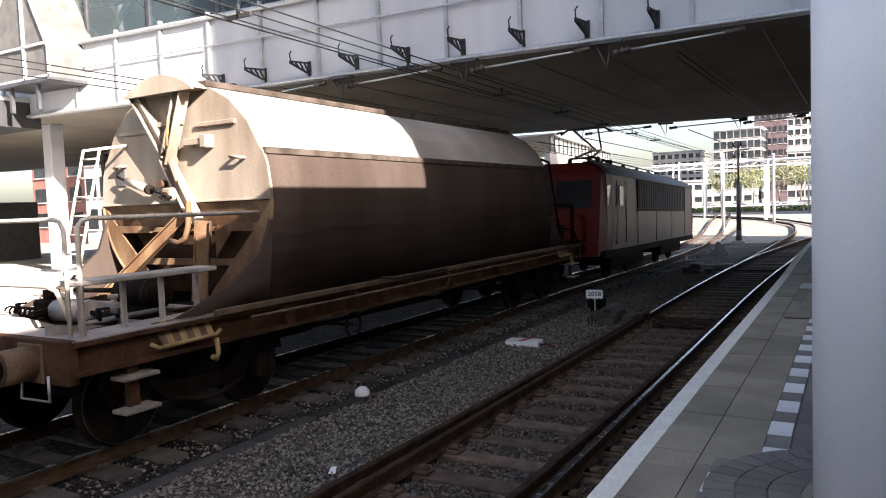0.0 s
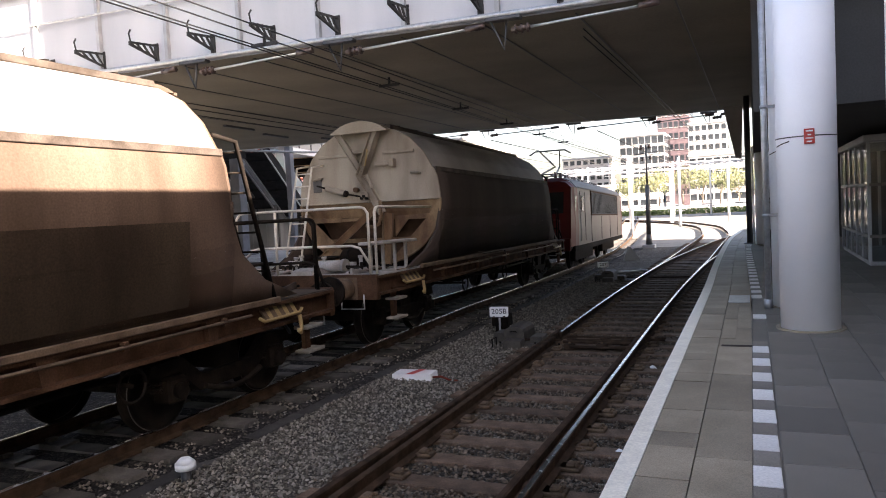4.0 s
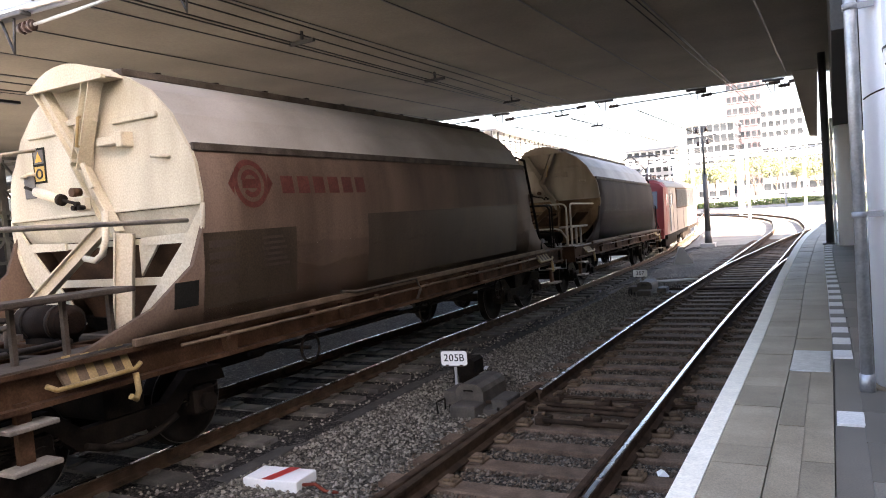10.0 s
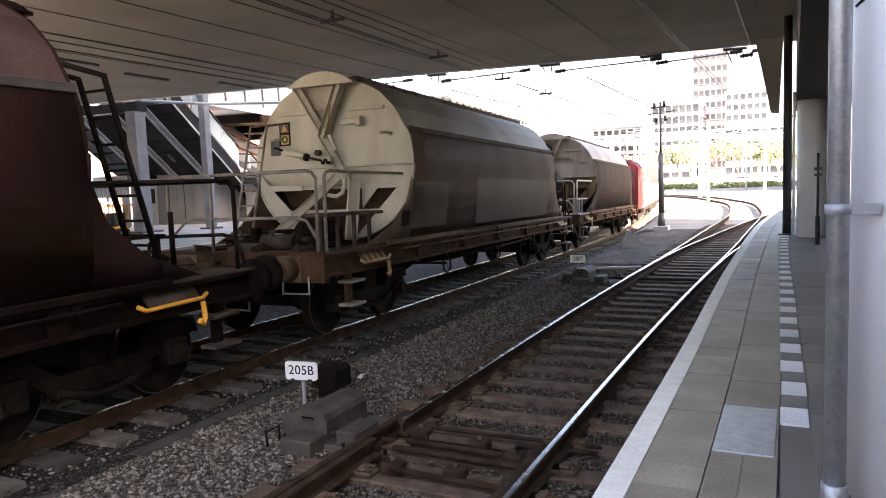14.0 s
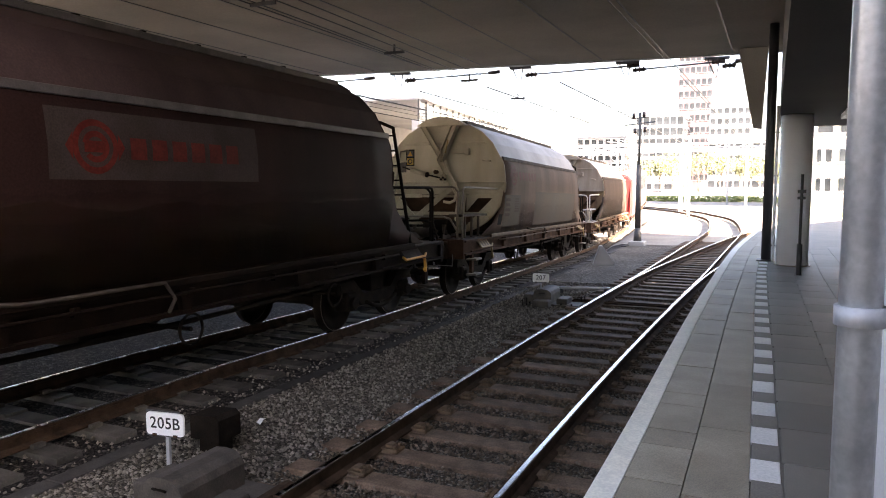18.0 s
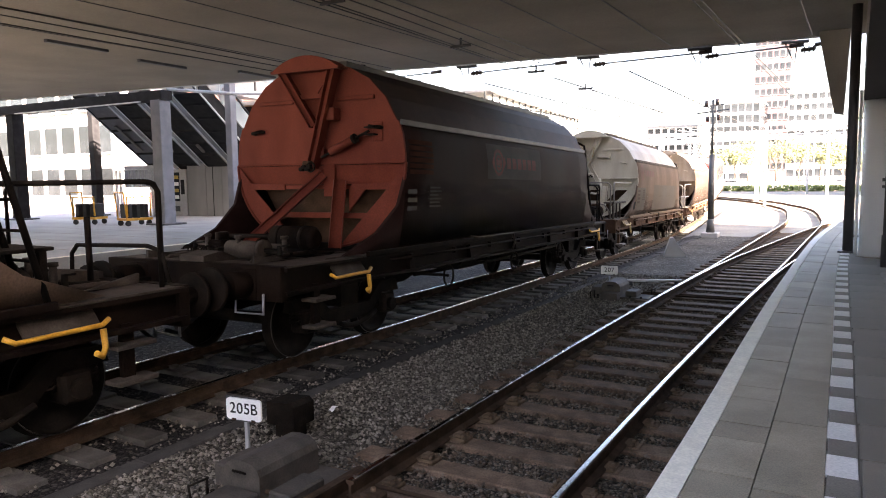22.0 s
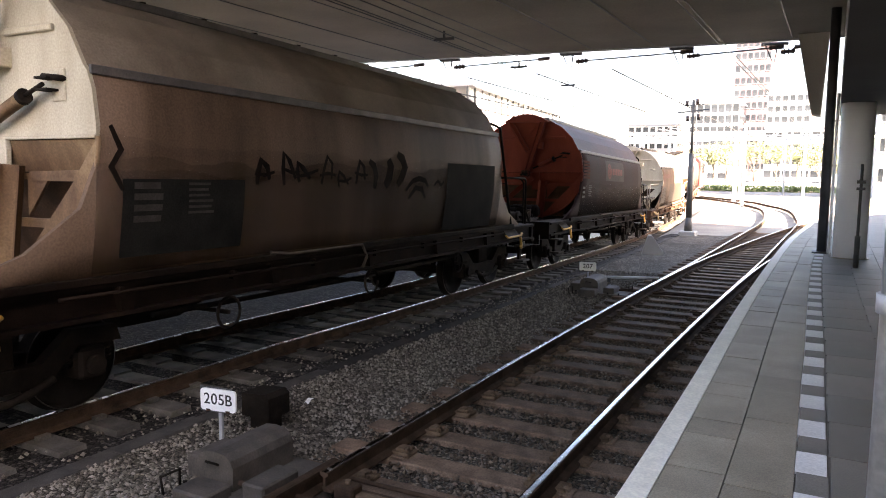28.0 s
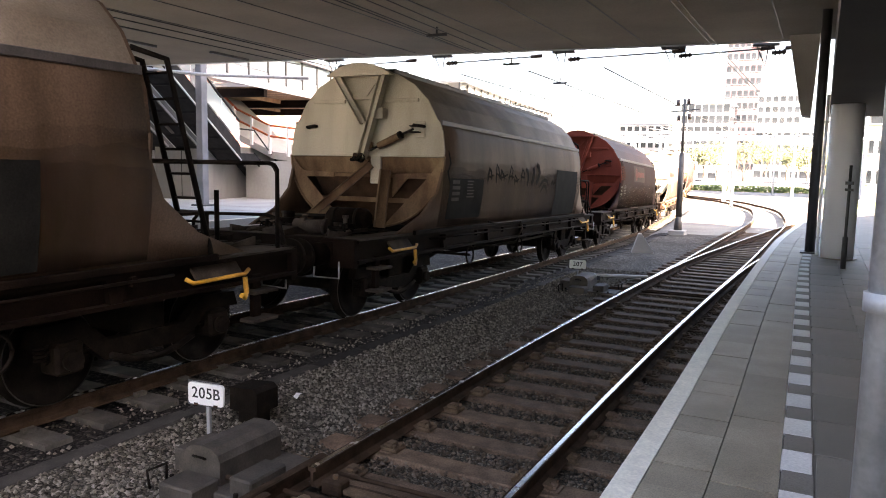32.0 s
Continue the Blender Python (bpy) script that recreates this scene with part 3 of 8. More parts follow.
def timber_mesh():
    g = Geo().box(-1.3, 1.3, -0.125, 0.125, -0.33, -0.175, bev=0.012)
    for s in (-0.75, 0.75):
        g.box(s - 0.19, s + 0.19, -0.075, 0.075, -0.175, -0.157, bev=0.004)
        for e in (-0.12, 0.12):
            g.cyl((s + e, 0, -0.16), (s + e, 0, -0.115), 0.02, 6)
            g.box(s + e - 0.035, s + e + 0.035, -0.04, 0.04, -0.157, -0.138)
    return g.mesh("sleeper")


def concrete_mesh():
    prof = [(-0.15, -0.33), (0.15, -0.33), (0.125, -0.17), (-0.125, -0.17)]
    g = Geo()
    g.loft([[(x, y, z) for y, z in prof] for x in (-1.27, -0.35)], smooth=False)
    g.loft([[(x, y, z - 0.03) for y, z in prof] for x in (-0.35, 0.35)], smooth=False)
    g.loft([[(x, y, z) for y, z in prof] for x in (0.35, 1.27)], smooth=False)
    for s in (-0.75, 0.75):
        for e in (-0.1, 0.1):
            g.box(s + e - 0.03, s + e + 0.03, -0.06, 0.06, -0.17, -0.13)
    return g.mesh("concrete_sleeper")


TIMBER, CONC = timber_mesh(), concrete_mesh()
TIMBER.materials.append(M["sleeper"])
CONC.materials.append(M["concrete_sleeper"])

line1 = smooth_line([(0, -10), (0, 0), (0, 10), (0, 18), (0.1, 24), (0.25, 30), (0.35, 37), (0.46, 45.5), (0.22, 51), (-0.6, 59.5), (-2.15, 66), (-4.6, 73.5), (-11, 85), (-22, 97)])
line1b = smooth_line([(0.03, 21), (0.17, 26), (0.37, 30), (0.75, 34), (1.2, 38.5), (1.8, 43.5), (2.6, 47.5), (5, 55), (9.5, 65), (17, 77)])
line2 = smooth_line([(t2x(y), y) for y in (-12, -4, 4, 12, 18, 24, 32, 40, 50, 60, 72, 86, 100)])
line3 = smooth_line([(t2x(y) - 4.7 - 0.01 * max(0, y - 20), y) for y in (-12, 0, 12, 20, 32, 44, 60, 76, 92)])

tr1 = thing("track_near", "railway track with rusty rails on dark timber sleepers", "railway track", kind="structure")
rail_run(tr1, line1, 0.75)
rail_run(tr1, [p for p in line1 if p[1] >= 13.9], -0.75)
rail_run(tr1, [p for p in line1 if p[1] < 14.2], -0.75, dull=True)
sleepers(tr1, [p for p in line1 if p[1] < 43], TIMBER)
# switch: bent stock rail and open blade, running together at the toe
blade = [np.array((0.675 - (14.3 - y) * 0.005 - (14.3 - y) ** 2 / 1400, y)) for y in np.arange(-10, 14.4, 0.5)]
stock = [np.array((-0.835 - (14.3 - y) * 0.004 - (14.3 - y) ** 2 / 1100, y)) for y in np.arange(-10, 14.6, 0.5)]
rail_run(tr1, blade, 0.0, dull=True)
rail_run(tr1, stock, 0.0, dull=True)
# cast chairs under the rails of the near track
chair = Geo().box(-0.13, 0.22, -0.085, 0.085, -0.176, -0.135, bev=0.012).box(0.075, 0.16, -0.06, 0.06, -0.137, -0.105, bev=0.01).cyl((0.18, 0.045, -0.14), (0.18, 0.045, -0.105), 0.018, 6).cyl((0.18, -0.045, -0.14), (0.18, -0.045, -0.105), 0.018, 6).mesh("rail_chair")
chair.materials.append(M["chair"])
for k in range(46):
    y = -4.0 + 0.6 * k
    for x, turn in ((-0.75, 0), (0.75, 180), (-0.86, 180), (0.78, 0)):
        if y < 14.5 or abs(x) == 0.75:
            c_ = new("rail_chair", chair)
            c_.parent = tr1
            c_.matrix_basis = pose(x, y + random.uniform(-0.02, 0.02), 0, 0, 0, turn)
# switch rods between the blades, with their clamps
sw = thing("switch_gear", "rust-brown switch rods with clamps between the rails", "switch gear")
for y, x0, x1 in ((14.05, -0.66, 0.6), (13.86, -0.62, 0.62), (13.43, -0.4, 0.55)):
    part("rod", Geo().cyl((x0, y, -0.115), (x1, y - 0.03, -0.115), 0.026, 10), M["rail"], sw)
for x, y in ((0.06, 14.2), (0.12, 13.56), (-0.57, 14.3), (-0.42, 13.5), (0.45, 14.0)):
    part("clamp", Geo().box(x - 0.09, x + 0.09, y - 0.07, y + 0.07, -0.19, -0.075, bev=0.015), M["rail"], sw)
    part("bolt", Geo().cyl((x, y, -0.08), (x, y, -0.045), 0.022, 6), M["chair"], sw)
part("flat_bar", Geo().box(-0.5, 0.35, 14.27, 14.36, -0.175, -0.135, bev=0.006), M["chair"], sw)
part("flat_bar", Geo().box(-0.35, 0.5, 13.56, 13.64, -0.175, -0.14, bev=0.006), M["chair"], sw)
part("drive_rod", Geo().cyl((-1.65, 13.95, -0.11), (-0.66, 14.02, -0.115), 0.022, 8), M["rail"], sw)
tr1b = thing("track_branch", "branching railway track curving away in sunlight", "railway track", kind="structure")
rail_run(tr1b, line1b, -0.75, z=-0.003)
rail_run(tr1b, line1b, 0.75, z=-0.003)
tr2 = thing("track_goods", "railway track on pale concrete sleepers under the goods train", "railway track", kind="structure")
rail_run(tr2, line2, -0.75, fall=True)
rail_run(tr2, line2, 0.75, fall=True)
sleepers(tr2, [p for p in line2 if p[1] < 60], CONC, fall=True)
tr3 = thing("track_far", "further railway track on concrete sleepers beside the other platform", "railway track", kind="structure")
rail_run(tr3, line3, -0.75, fall=True)
rail_run(tr3, line3, 0.75, fall=True)
sleepers(tr3, [p for p in line3 if p[1] < 40], CONC, 0.62, fall=True)

# ---- platform ----
plat = thing("platform", "grey paved station platform with a white edge line", "platform", kind="structure")
body = [(1.83, -14), (1.81, 8), (1.80, 14), (1.74, 18.5), (1.74, 25.5), (1.80, 28.5), (2.0, 32.5), (2.2, 35.2), (3.25, 40), (6.05, 47), (13, 56), (26, 62), (26, -14)]
part("platform_body", Geo().prism(body, -0.4, PZ - 0.10, "z"), M["concrete"], plat)
part("paving", Geo().prism([(2.50, -14), (2.49, 12), (2.38, 20), (2.36, 25), (2.45, 29), (2.8, 34.6), (3.8, 39.6), (6.7, 46.4), (13.4, 55), (26, 60), (26, -14)], PZ - 0.10, PZ - 0.012, "z"), M["paving"], plat)
edge_line = smooth_line([(1.79, -12), (1.772, 4), (1.762, 10), (1.752, 14), (1.715, 16.6), (1.69, 19), (1.685, 22), (1.695, 25.5), (1.75, 28.5), (1.94, 32.5), (2.15, 35.2), (3.2, 40), (6.0, 47)], 0.33)


def strip(line, a, b, z0, z1):
    rings = []
    for i, p in enumerate(line):
        d = np.array(line[min(i + 1, len(line) - 1)]) - np.array(line[max(i - 1, 0)])
        d = d / np.linalg.norm(d)
        s = np.array((d[1], -d[0]))
        rings.append([(p[0] + s[0] * a, p[1] + s[1] * a, z0), (p[0] + s[0] * b, p[1] + s[1] * b, z0), (p[0] + s[0] * b, p[1] + s[1] * b, z1), (p[0] + s[0] * a, p[1] + s[1] * a, z1)])
    return Geo().loft(rings, smooth=False)


part("edge_line", strip(edge_line, 0.0, 0.125, PZ - 0.1, PZ + 0.003), M["white_line"], plat, "worn white painted edge line")


def edge_x(y):
    return float(np.interp(y, [p[1] for p in edge_line], [p[0] for p in edge_line]))


def tile_x(y):
    """Left side of the guide strip."""
    return float(np.interp(y, [3.0, 4.4, 9.3, 13.6, 14.4, 15.7, 16.7, 18.0, 19.9, 23.0, 28.0], [2.53, 2.50, 2.495, 2.474, 2.458, 2.433, 2.423, 2.394, 2.358, 2.316, 2.33]))


def run_slab(name, y0, y1, left, right, mat):
    """One slab between two lines that run along the platform."""
    a, b, c = y0 + 0.003, y1 - 0.003, random.uniform(-0.003, 0.001)
    q = [(left(a), a), (right(a), a), (right(b), b), (left(b), b)]
    part(name, Geo().loft([[(x, y, PZ - 0.1) for x, y in q], [(x, y, PZ + c) for x, y in q]], smooth=False), mat, plat)


# edge slabs of two lengths, longer slabs behind them
y, k = -2.0, 0
while y < 34:
    step = (0.53, 0.29)[k % 2] + random.uniform(-0.02, 0.02)
    run_slab("edge_slab", y, y + step, lambda v: edge_x(v) + 0.128, lambda v: edge_x(v) + 0.41, M["slab"])
    y, k = y + step, k + 1
y = -2.0
while y < 34:
    step = 1.1 + random.uniform(-0.1, 0.1)
    run_slab("inner_slab", y, y + step, lambda v: edge_x(v) + 0.417, lambda v: tile_x(v) - 0.006, M["slab"])
    y += step
# the guide strip of white and dark tiles
WT, DT = Geo().box(0, 0.145, 0, 0.298, -0.08, 0.002, bev=0.003).mesh("white_tile"), Geo().box(0, 0.145, 0, 0.262, -0.08, 0.0, bev=0.003).mesh("dark_tile")
WT.materials.append(M["white_tile"])
DT.materials.append(M["dark_tile"])
for y in [-2.0, -1.43, -0.86, -0.29] + [0.28 + 0.571 * i for i in range(16)] + [12.771 + 0.5612 * i for i in range(26)]:
    x0 = 2.28 if 2.4 < y < 3.4 else tile_x(y + 0.28)
    for me, dy in ((WT, 0.0), (DT, 0.2995)):
        ob = new(me.name, me)
        ob.parent = plat
        ob.matrix_basis = pose(x0, y + dy, PZ + random.uniform(-0.001, 0.001), 0, 0, 0.6)
# a round field of small grey setts about the first column
for r0, r1, n in ((0.36, 0.52, 24), (0.52, 0.68, 32), (0.68, 0.84, 40)):
    for i in range(n):
        a, b = 2 * math.pi * i / n + 0.006, 2 * math.pi * (i + 1) / n - 0.006
        q = [(3.115 + r * math.cos(t), 3.3 + r * math.sin(t)) for r, t in ((r0, a), (r1 - 0.006, a), (r1 - 0.006, b), (r0, b))]
        part("sett", Geo().loft([[(x, y, PZ - 0.05) for x, y in q], [(x, y, PZ + 0.006) for x, y in q]], smooth=False), M["paving"], plat)

# paving slabs beside the guide strip
PV = Geo().box(0.003, 0.397, 0.003, 0.597, -0.06, 0.0, bev=0.003).mesh("paving_slab")
PV.materials.append(M["paving"])
for i in range(5):
    for j in range(46):
        ob = new("paving_slab", PV)
        ob.parent = plat
        yy = 1.0 + 0.6 * j + 0.3 * (i % 2)
        ob.matrix_basis = pose(tile_x(yy + 0.3) + 0.153 + 0.4 * i, yy, PZ + random.uniform(-0.003, 0.0), random.uniform(-0.1, 0.1), random.uniform(-0.12, 0.12))

# ---- bridge ----
bridge = thing("bridge", "broad concrete road bridge with white fascia panels", "bridge", kind="structure")


def near_y(x):
    return 12.35 + 0.07 * min(x, 1)


def far_y(x):
    return 28.0 + 0.13 * min(x, 2)


XS = [-40 + 4 * i for i in range(12)] + [8.0, 30.0]
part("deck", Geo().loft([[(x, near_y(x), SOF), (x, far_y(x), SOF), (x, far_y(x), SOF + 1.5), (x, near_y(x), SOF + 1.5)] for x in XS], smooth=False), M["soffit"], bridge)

# soffit joints: dark grooves between the precast units, as thin recessed strips hung below the deck
for i in range(12):
    x = -11.5 + i * 1.45
    part("soffit_joint", Geo().box(x, x + 0.025, near_y(x) + 0.3, far_y(x) - 0.25, SOF - 0.012, SOF + 0.002), M["dark_steel"], bridge)
# near fascia: white panels between ribs over a lower flange
fasc = Geo().loft([[(x, near_y(x) - 0.05, SOF - 0.03), (x, near_y(x) - 0.01, SOF - 0.03), (x, near_y(x) - 0.01, SOF + 1.75), (x, near_y(x) - 0.05, SOF + 1.75)] for x in XS], smooth=False)
part("fascia", fasc, M["fascia"], bridge, "white fascia panels")
part("far_fascia", Geo().loft([[(x, far_y(x) + 0.01, SOF - 0.03), (x, far_y(x) + 0.07, SOF - 0.03), (x, far_y(x) + 0.07, SOF + 1.75), (x, far_y(x) + 0.01, SOF + 1.75)] for x in XS], smooth=False), M["fascia"], bridge)
for zz, r in ((SOF + 1.75, 0.06), (SOF + 1.1, 0.022), (SOF + 0.02, 0.05)):
    part("fascia_rail", Geo().tube([(x, near_y(x) - 0.13, zz) for x in XS], r), M["galv"], bridge)
for i in range(26):
    x = -32 + i * 1.55
    y = near_y(x)
    part("fascia_rib", Geo().box(x - 0.035, x + 0.035, y - 0.13, y - 0.04, SOF + 0.05, SOF + 1.9), M["grey_steel"], bridge)

# ---- columns and beams of the platform ----
def round_column(name, x, y, r, z1, label):
    c = thing(name, label, "column", pose(x, y, PZ), kind="structure")
    g = Geo().cyl((0, 0, 0.0), (0, 0, z1 - PZ), r, 40)
    part("shaft", g, M["column"], c)
    part("base_ring", Geo().cyl((0, 0, -0.01), (0, 0, 0.012), r + 0.05, 40), M["slab"], c)
    return c


round_column("column_1", 3.115, 3.3, 0.30, 4.95, "round white painted concrete column on the platform")
col2 = round_column("column_2", 3.085, 10.27, 0.30, SOF, "round white painted concrete column with a red sign")
round_column("column_3", 3.045, 11.95, 0.30, SOF, "round white painted concrete column beside a grey downpipe")
round_column("column_4", 2.86, 24.5, 0.265, 3.52, "round white painted concrete column under a beam")
beam = thing("edge_beam", "long grey concrete beam over the platform columns", "beam", kind="structure")
# Body takes the shade-darkened concrete, the lip the plain one.
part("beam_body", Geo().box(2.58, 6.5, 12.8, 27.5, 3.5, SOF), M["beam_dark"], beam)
part("beam_lip", Geo().prism([(1.70, SOF), (2.30, SOF), (2.22, 3.52), (2.04, 3.55)], 27.55, 28.2), M["concrete"], beam)

# ---- rolling stock ----
LB = 8.75            # body length between its two end plates
HALF = [(0.0, 3.94), (0.32, 3.935), (0.62, 3.87), (0.95, 3.69), (1.22, 3.42), (1.40, 3.10), (1.445, 3.05), (1.50, 2.9), (1.54, 2.6), (1.54, 2.3), (1.52, 1.9), (1.47, 1.55), (1.42, 1.28)]


def flare(z):
    """How far the side sheets run out past the end plates, by height."""
    t = max(0.0, (2.55 - z) / 1.27)
    return 0.12 * t + 1.25 * t ** 3.4


def wagon_body(side, roof_mat, parent, label_side):
    # roof shell
    top = [p for p in HALF if p[1] >= 3.1]
    prof = [(-x, z) for x, z in reversed(top)] + top[1:]
    inner = [(x * 0.97, z - 0.05) for x, z in reversed(prof)]
    roof = Geo().loft([[(x, y, z) for x, z in prof + inner] for y in (0.0, LB * 0.5, LB)], smooth=False)
    part("roof", roof, roof_mat, parent)
    low = [p for p in HALF if p[1] <= 3.1]
    for s, nm in ((1, "side_sheet"), (-1, "side_sheet")):
        g = Geo()
        rows = []
        for x, z in low:
            e = flare(z)
            n = 14
            rows.append([(s * x, -e + (LB + 2 * e) * i / n, z) for i in range(n + 1)])
        back = [[(p[0] - s * 0.05, p[1], p[2]) for p in r] for r in rows]
        g.loft(rows, closed=False, smooth=True)
        g.loft(back, closed=False, smooth=True)
        m, k = len(rows), len(rows[0])
        n0 = m * k
        for i in range(m - 1):
            for j in (0, k - 1):
                g.f.append([i * k + j, (i + 1) * k + j, n0 + (i + 1) * k + j, n0 + i * k + j])
                g.s.append(False)
        for j in range(k - 1):
            for i in (0, m - 1):
                g.f.append([i * k + j, i * k + j + 1, n0 + i * k + j + 1, n0 + i * k + j])
                g.s.append(False)
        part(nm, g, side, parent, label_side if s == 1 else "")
        # Real ledge, coloured grey to carry the highlight along the eaves.
        part("eaves_strip", Geo().box(s * 1.46 - 0.02, s * 1.46 + 0.02, -0.02, LB + 0.02, 3.02, 3.10, bev=0.006), M["deck"] if roof_mat is M["pale_roof"] else M["dull_strip"], parent)
    part("hatch_rail", Geo().box(-0.34, 0.34, -0.02, LB + 0.02, 3.93, 3.995, bev=0.02), M["bogie"], parent, "dark loading hatch along the roof ridge")
    for s in (-1, 1):
        part("ridge_strip", Geo().box(s * 0.47 - 0.09, s * 0.47 + 0.09, -0.02, LB + 0.02, 3.89, 3.97, bev=0.01), M["deck"] if roof_mat is M["pale_roof"] else M["dull_strip"], parent)
    for i in range(10):
        y = 0.5 + i * (LB - 1.0) / 9
        part("hatch_clamp", Geo().bar((0.34, y, 3.985), (0.52, y, 3.975), 0.05, 0.04), M["bogie"], parent)


def arc_low(n=14):
    """Lower right rim of the end plate, from the fold down to its foot."""
    return [(1.54 * math.cos(a) ** 0.85 if math.cos(a) > 0 else 0, 2.5 - 1.24 * math.sin(a)) for a in [math.radians(78) * i / n for i in range(n + 1)]]


def wagon_end(sign, y0, mat, parent, gear=True, ladder=False, railing=0, rail_mat=None, tank_mat=None, low=None):
    """End plate with its braces at y0; sign: -1 rear, +1 front."""
    low = low or mat
    # The cream-railed wagon gets the deck colour with sunlight painted in.
    gear_mat = M["pale_deck"] if rail_mat is M["rail_cream"] else M["deck"]
    S = lambda x, d, z: (x, y0 + sign * d, z)
    e = thing("end_wall", "", "")
    e.parent = parent
    up = [p for p in HALF if p[1] >= 2.55]
    outl = [(-x, z) for x, z in reversed(up)] + up[1:] + [(1.54, 2.5), (-1.54, 2.5)]
    part("end_plate", Geo().prism(outl, y0 + sign * 0.0, y0 + sign * 0.04), mat, e)
    part("fold_ledge", Geo().box(-1.535, 1.535, min(y0, y0 + sign * 0.055), max(y0, y0 + sign * 0.055), 2.485, 2.515, bev=0.006), mat, e)
    # band under the fold, leaning inwards
    part("fold_band", Geo().add([S(-1.54, 0.02, 2.48), S(1.54, 0.02, 2.48), S(1.36, -0.08, 2.2), S(-1.36, -0.08, 2.2), S(-1.54, -0.03, 2.48), S(1.54, -0.03, 2.48), S(1.36, -0.13, 2.2), S(-1.36, -0.13, 2.2)],
                                [[0, 1, 2, 3], [7, 6, 5, 4], [0, 4, 5, 1], [1, 5, 6, 2], [2, 6, 7, 3], [3, 7, 4, 0]]), low, e)
    arc = arc_low()
    for s in (-1, 1):
        wing = [(s * x, z) for x, z in arc] + [(s * 0.55, 1.45), (s * 1.22, 2.12), (s * 0.62, 2.12), (s * 0.62, 2.2), (s * 1.3, 2.22)]
        part("wing_plate", Geo().prism(wing, y0 + sign * 0.0, y0 + sign * 0.03), low, e)
        part("rim", Geo().tube([(s * (x + 0.005), y0 + sign * 0.03, z) for x, z in arc], 0.022, 6), low, e)
    # hopper slope behind the wings
    part("hopper_slope", Geo().add([S(-1.3, -0.12, 2.25), S(1.3, -0.12, 2.25), S(0.8, -1.9, 1.25), S(-0.8, -1.9, 1.25), S(-1.3, -0.16, 2.25), S(1.3, -0.16, 2.25), S(0.8, -1.94, 1.25), S(-0.8, -1.94, 1.25)],
                                   [[0, 1, 2, 3], [7, 6, 5, 4], [0, 4, 5, 1], [1, 5, 6, 2], [2, 6, 7, 3], [3, 7, 4, 0]]), M["rust"], e)
    # cap over the ridge
    cap = [(1.0 * math.sin(a), 3.05 + 1.0 * math.cos(a)) for a in [math.radians(-37 + 7.4 * k) for k in range(11)]]
    part("ridge_cap", Geo().prism(cap, y0 - sign * 0.1, y0 + sign * 0.30), mat, e)
    part("cap_lip", Geo().box(-0.61, 0.61, min(y0 + sign * 0.26, y0 + sign * 0.31), max(y0 + sign * 0.26, y0 + sign * 0.31), 3.825, 3.86), mat, e)
    # braces
    if ladder:
        part("v_brace", Geo().ibeam(S(-0.52, 0.2, 3.86), S(-0.05, 0.14, 3.08), 0.14, 0.11), mat, e)
        part("v_brace", Geo().ibeam(S(0.33, 0.2, 3.86), S(-0.08, 0.14, 3.0), 0.15, 0.13), mat, e)
        part("down_brace", Geo().ibeam(S(-0.10, 0.14, 3.06), S(0.34, 0.10, 2.26), 0.13, 0.12), mat, e)
        part("brace_plate", Geo().prism([(-0.2, 3.16), (0.06, 3.22), (0.02, 2.98), (-0.12, 2.94)], y0 + sign * 0.05, y0 + sign * 0.08), mat, e)
        part("lock_handle", Geo().tube([S(0.13, 0.24, 3.5), S(0.18, 0.3, 3.48), S(0.12, 0.3, 3.2), S(0.07, 0.24, 3.2)], 0.016, 6), M["tan_stripe"], e)
        part("release_lever", Geo().bar(S(0.1, 0.24, 3.02), S(0.2, 0.22, 2.76), 0.03, 0.05), mat, e)
    else:
        part("v_brace", Geo().ibeam(S(-0.47, 0.2, 3.85), S(0.02, 0.12, 3.06), 0.13, 0.10), mat, e)
        part("v_brace", Geo().ibeam(S(0.46, 0.2, 3.85), S(0.02, 0.16, 2.45), 0.14, 0.12), mat, e)
    part("cross_tie", Geo().bar(S(-0.3, 0.14, 3.48), S(0.25, 0.14, 3.48), 0.04, 0.06), mat, e)
    part("cap_gusset", Geo().prism([(-0.40, 3.84), (0.3, 3.84), (0.05, 3.52), (-0.12, 3.52)], y0 + sign * 0.04, y0 + sign * 0.06), mat, e)
    for s in (-1, 1):
        part("lift_rib", Geo().box(s * 0.72 - 0.33, s * 0.72 + 0.33, min(y0, y0 + sign * 0.08), max(y0, y0 + sign * 0.08), 3.40, 3.46, bev=0.01), mat, e)
        part("grab_handle", Geo().tube([S(s * 1.16, 0.03, 2.99), S(s * 1.16, 0.11, 2.99), S(s * 1.0, 0.12, 3.01), S(s * 1.0, 0.03, 3.01)], 0.022 if ladder else 0.028, 7), mat if ladder else M["bogie"], e)
    part("recess_bar", Geo().box(-1.0, 1.0, min(y0, y0 - sign * 0.05), max(y0, y0 - sign * 0.05), 1.70, 1.78), low, e)
    part("recess_bar", Geo().box(-1.2, 1.2, min(y0, y0 - sign * 0.05), max(y0, y0 - sign * 0.05), 2.13, 2.19), low, e)
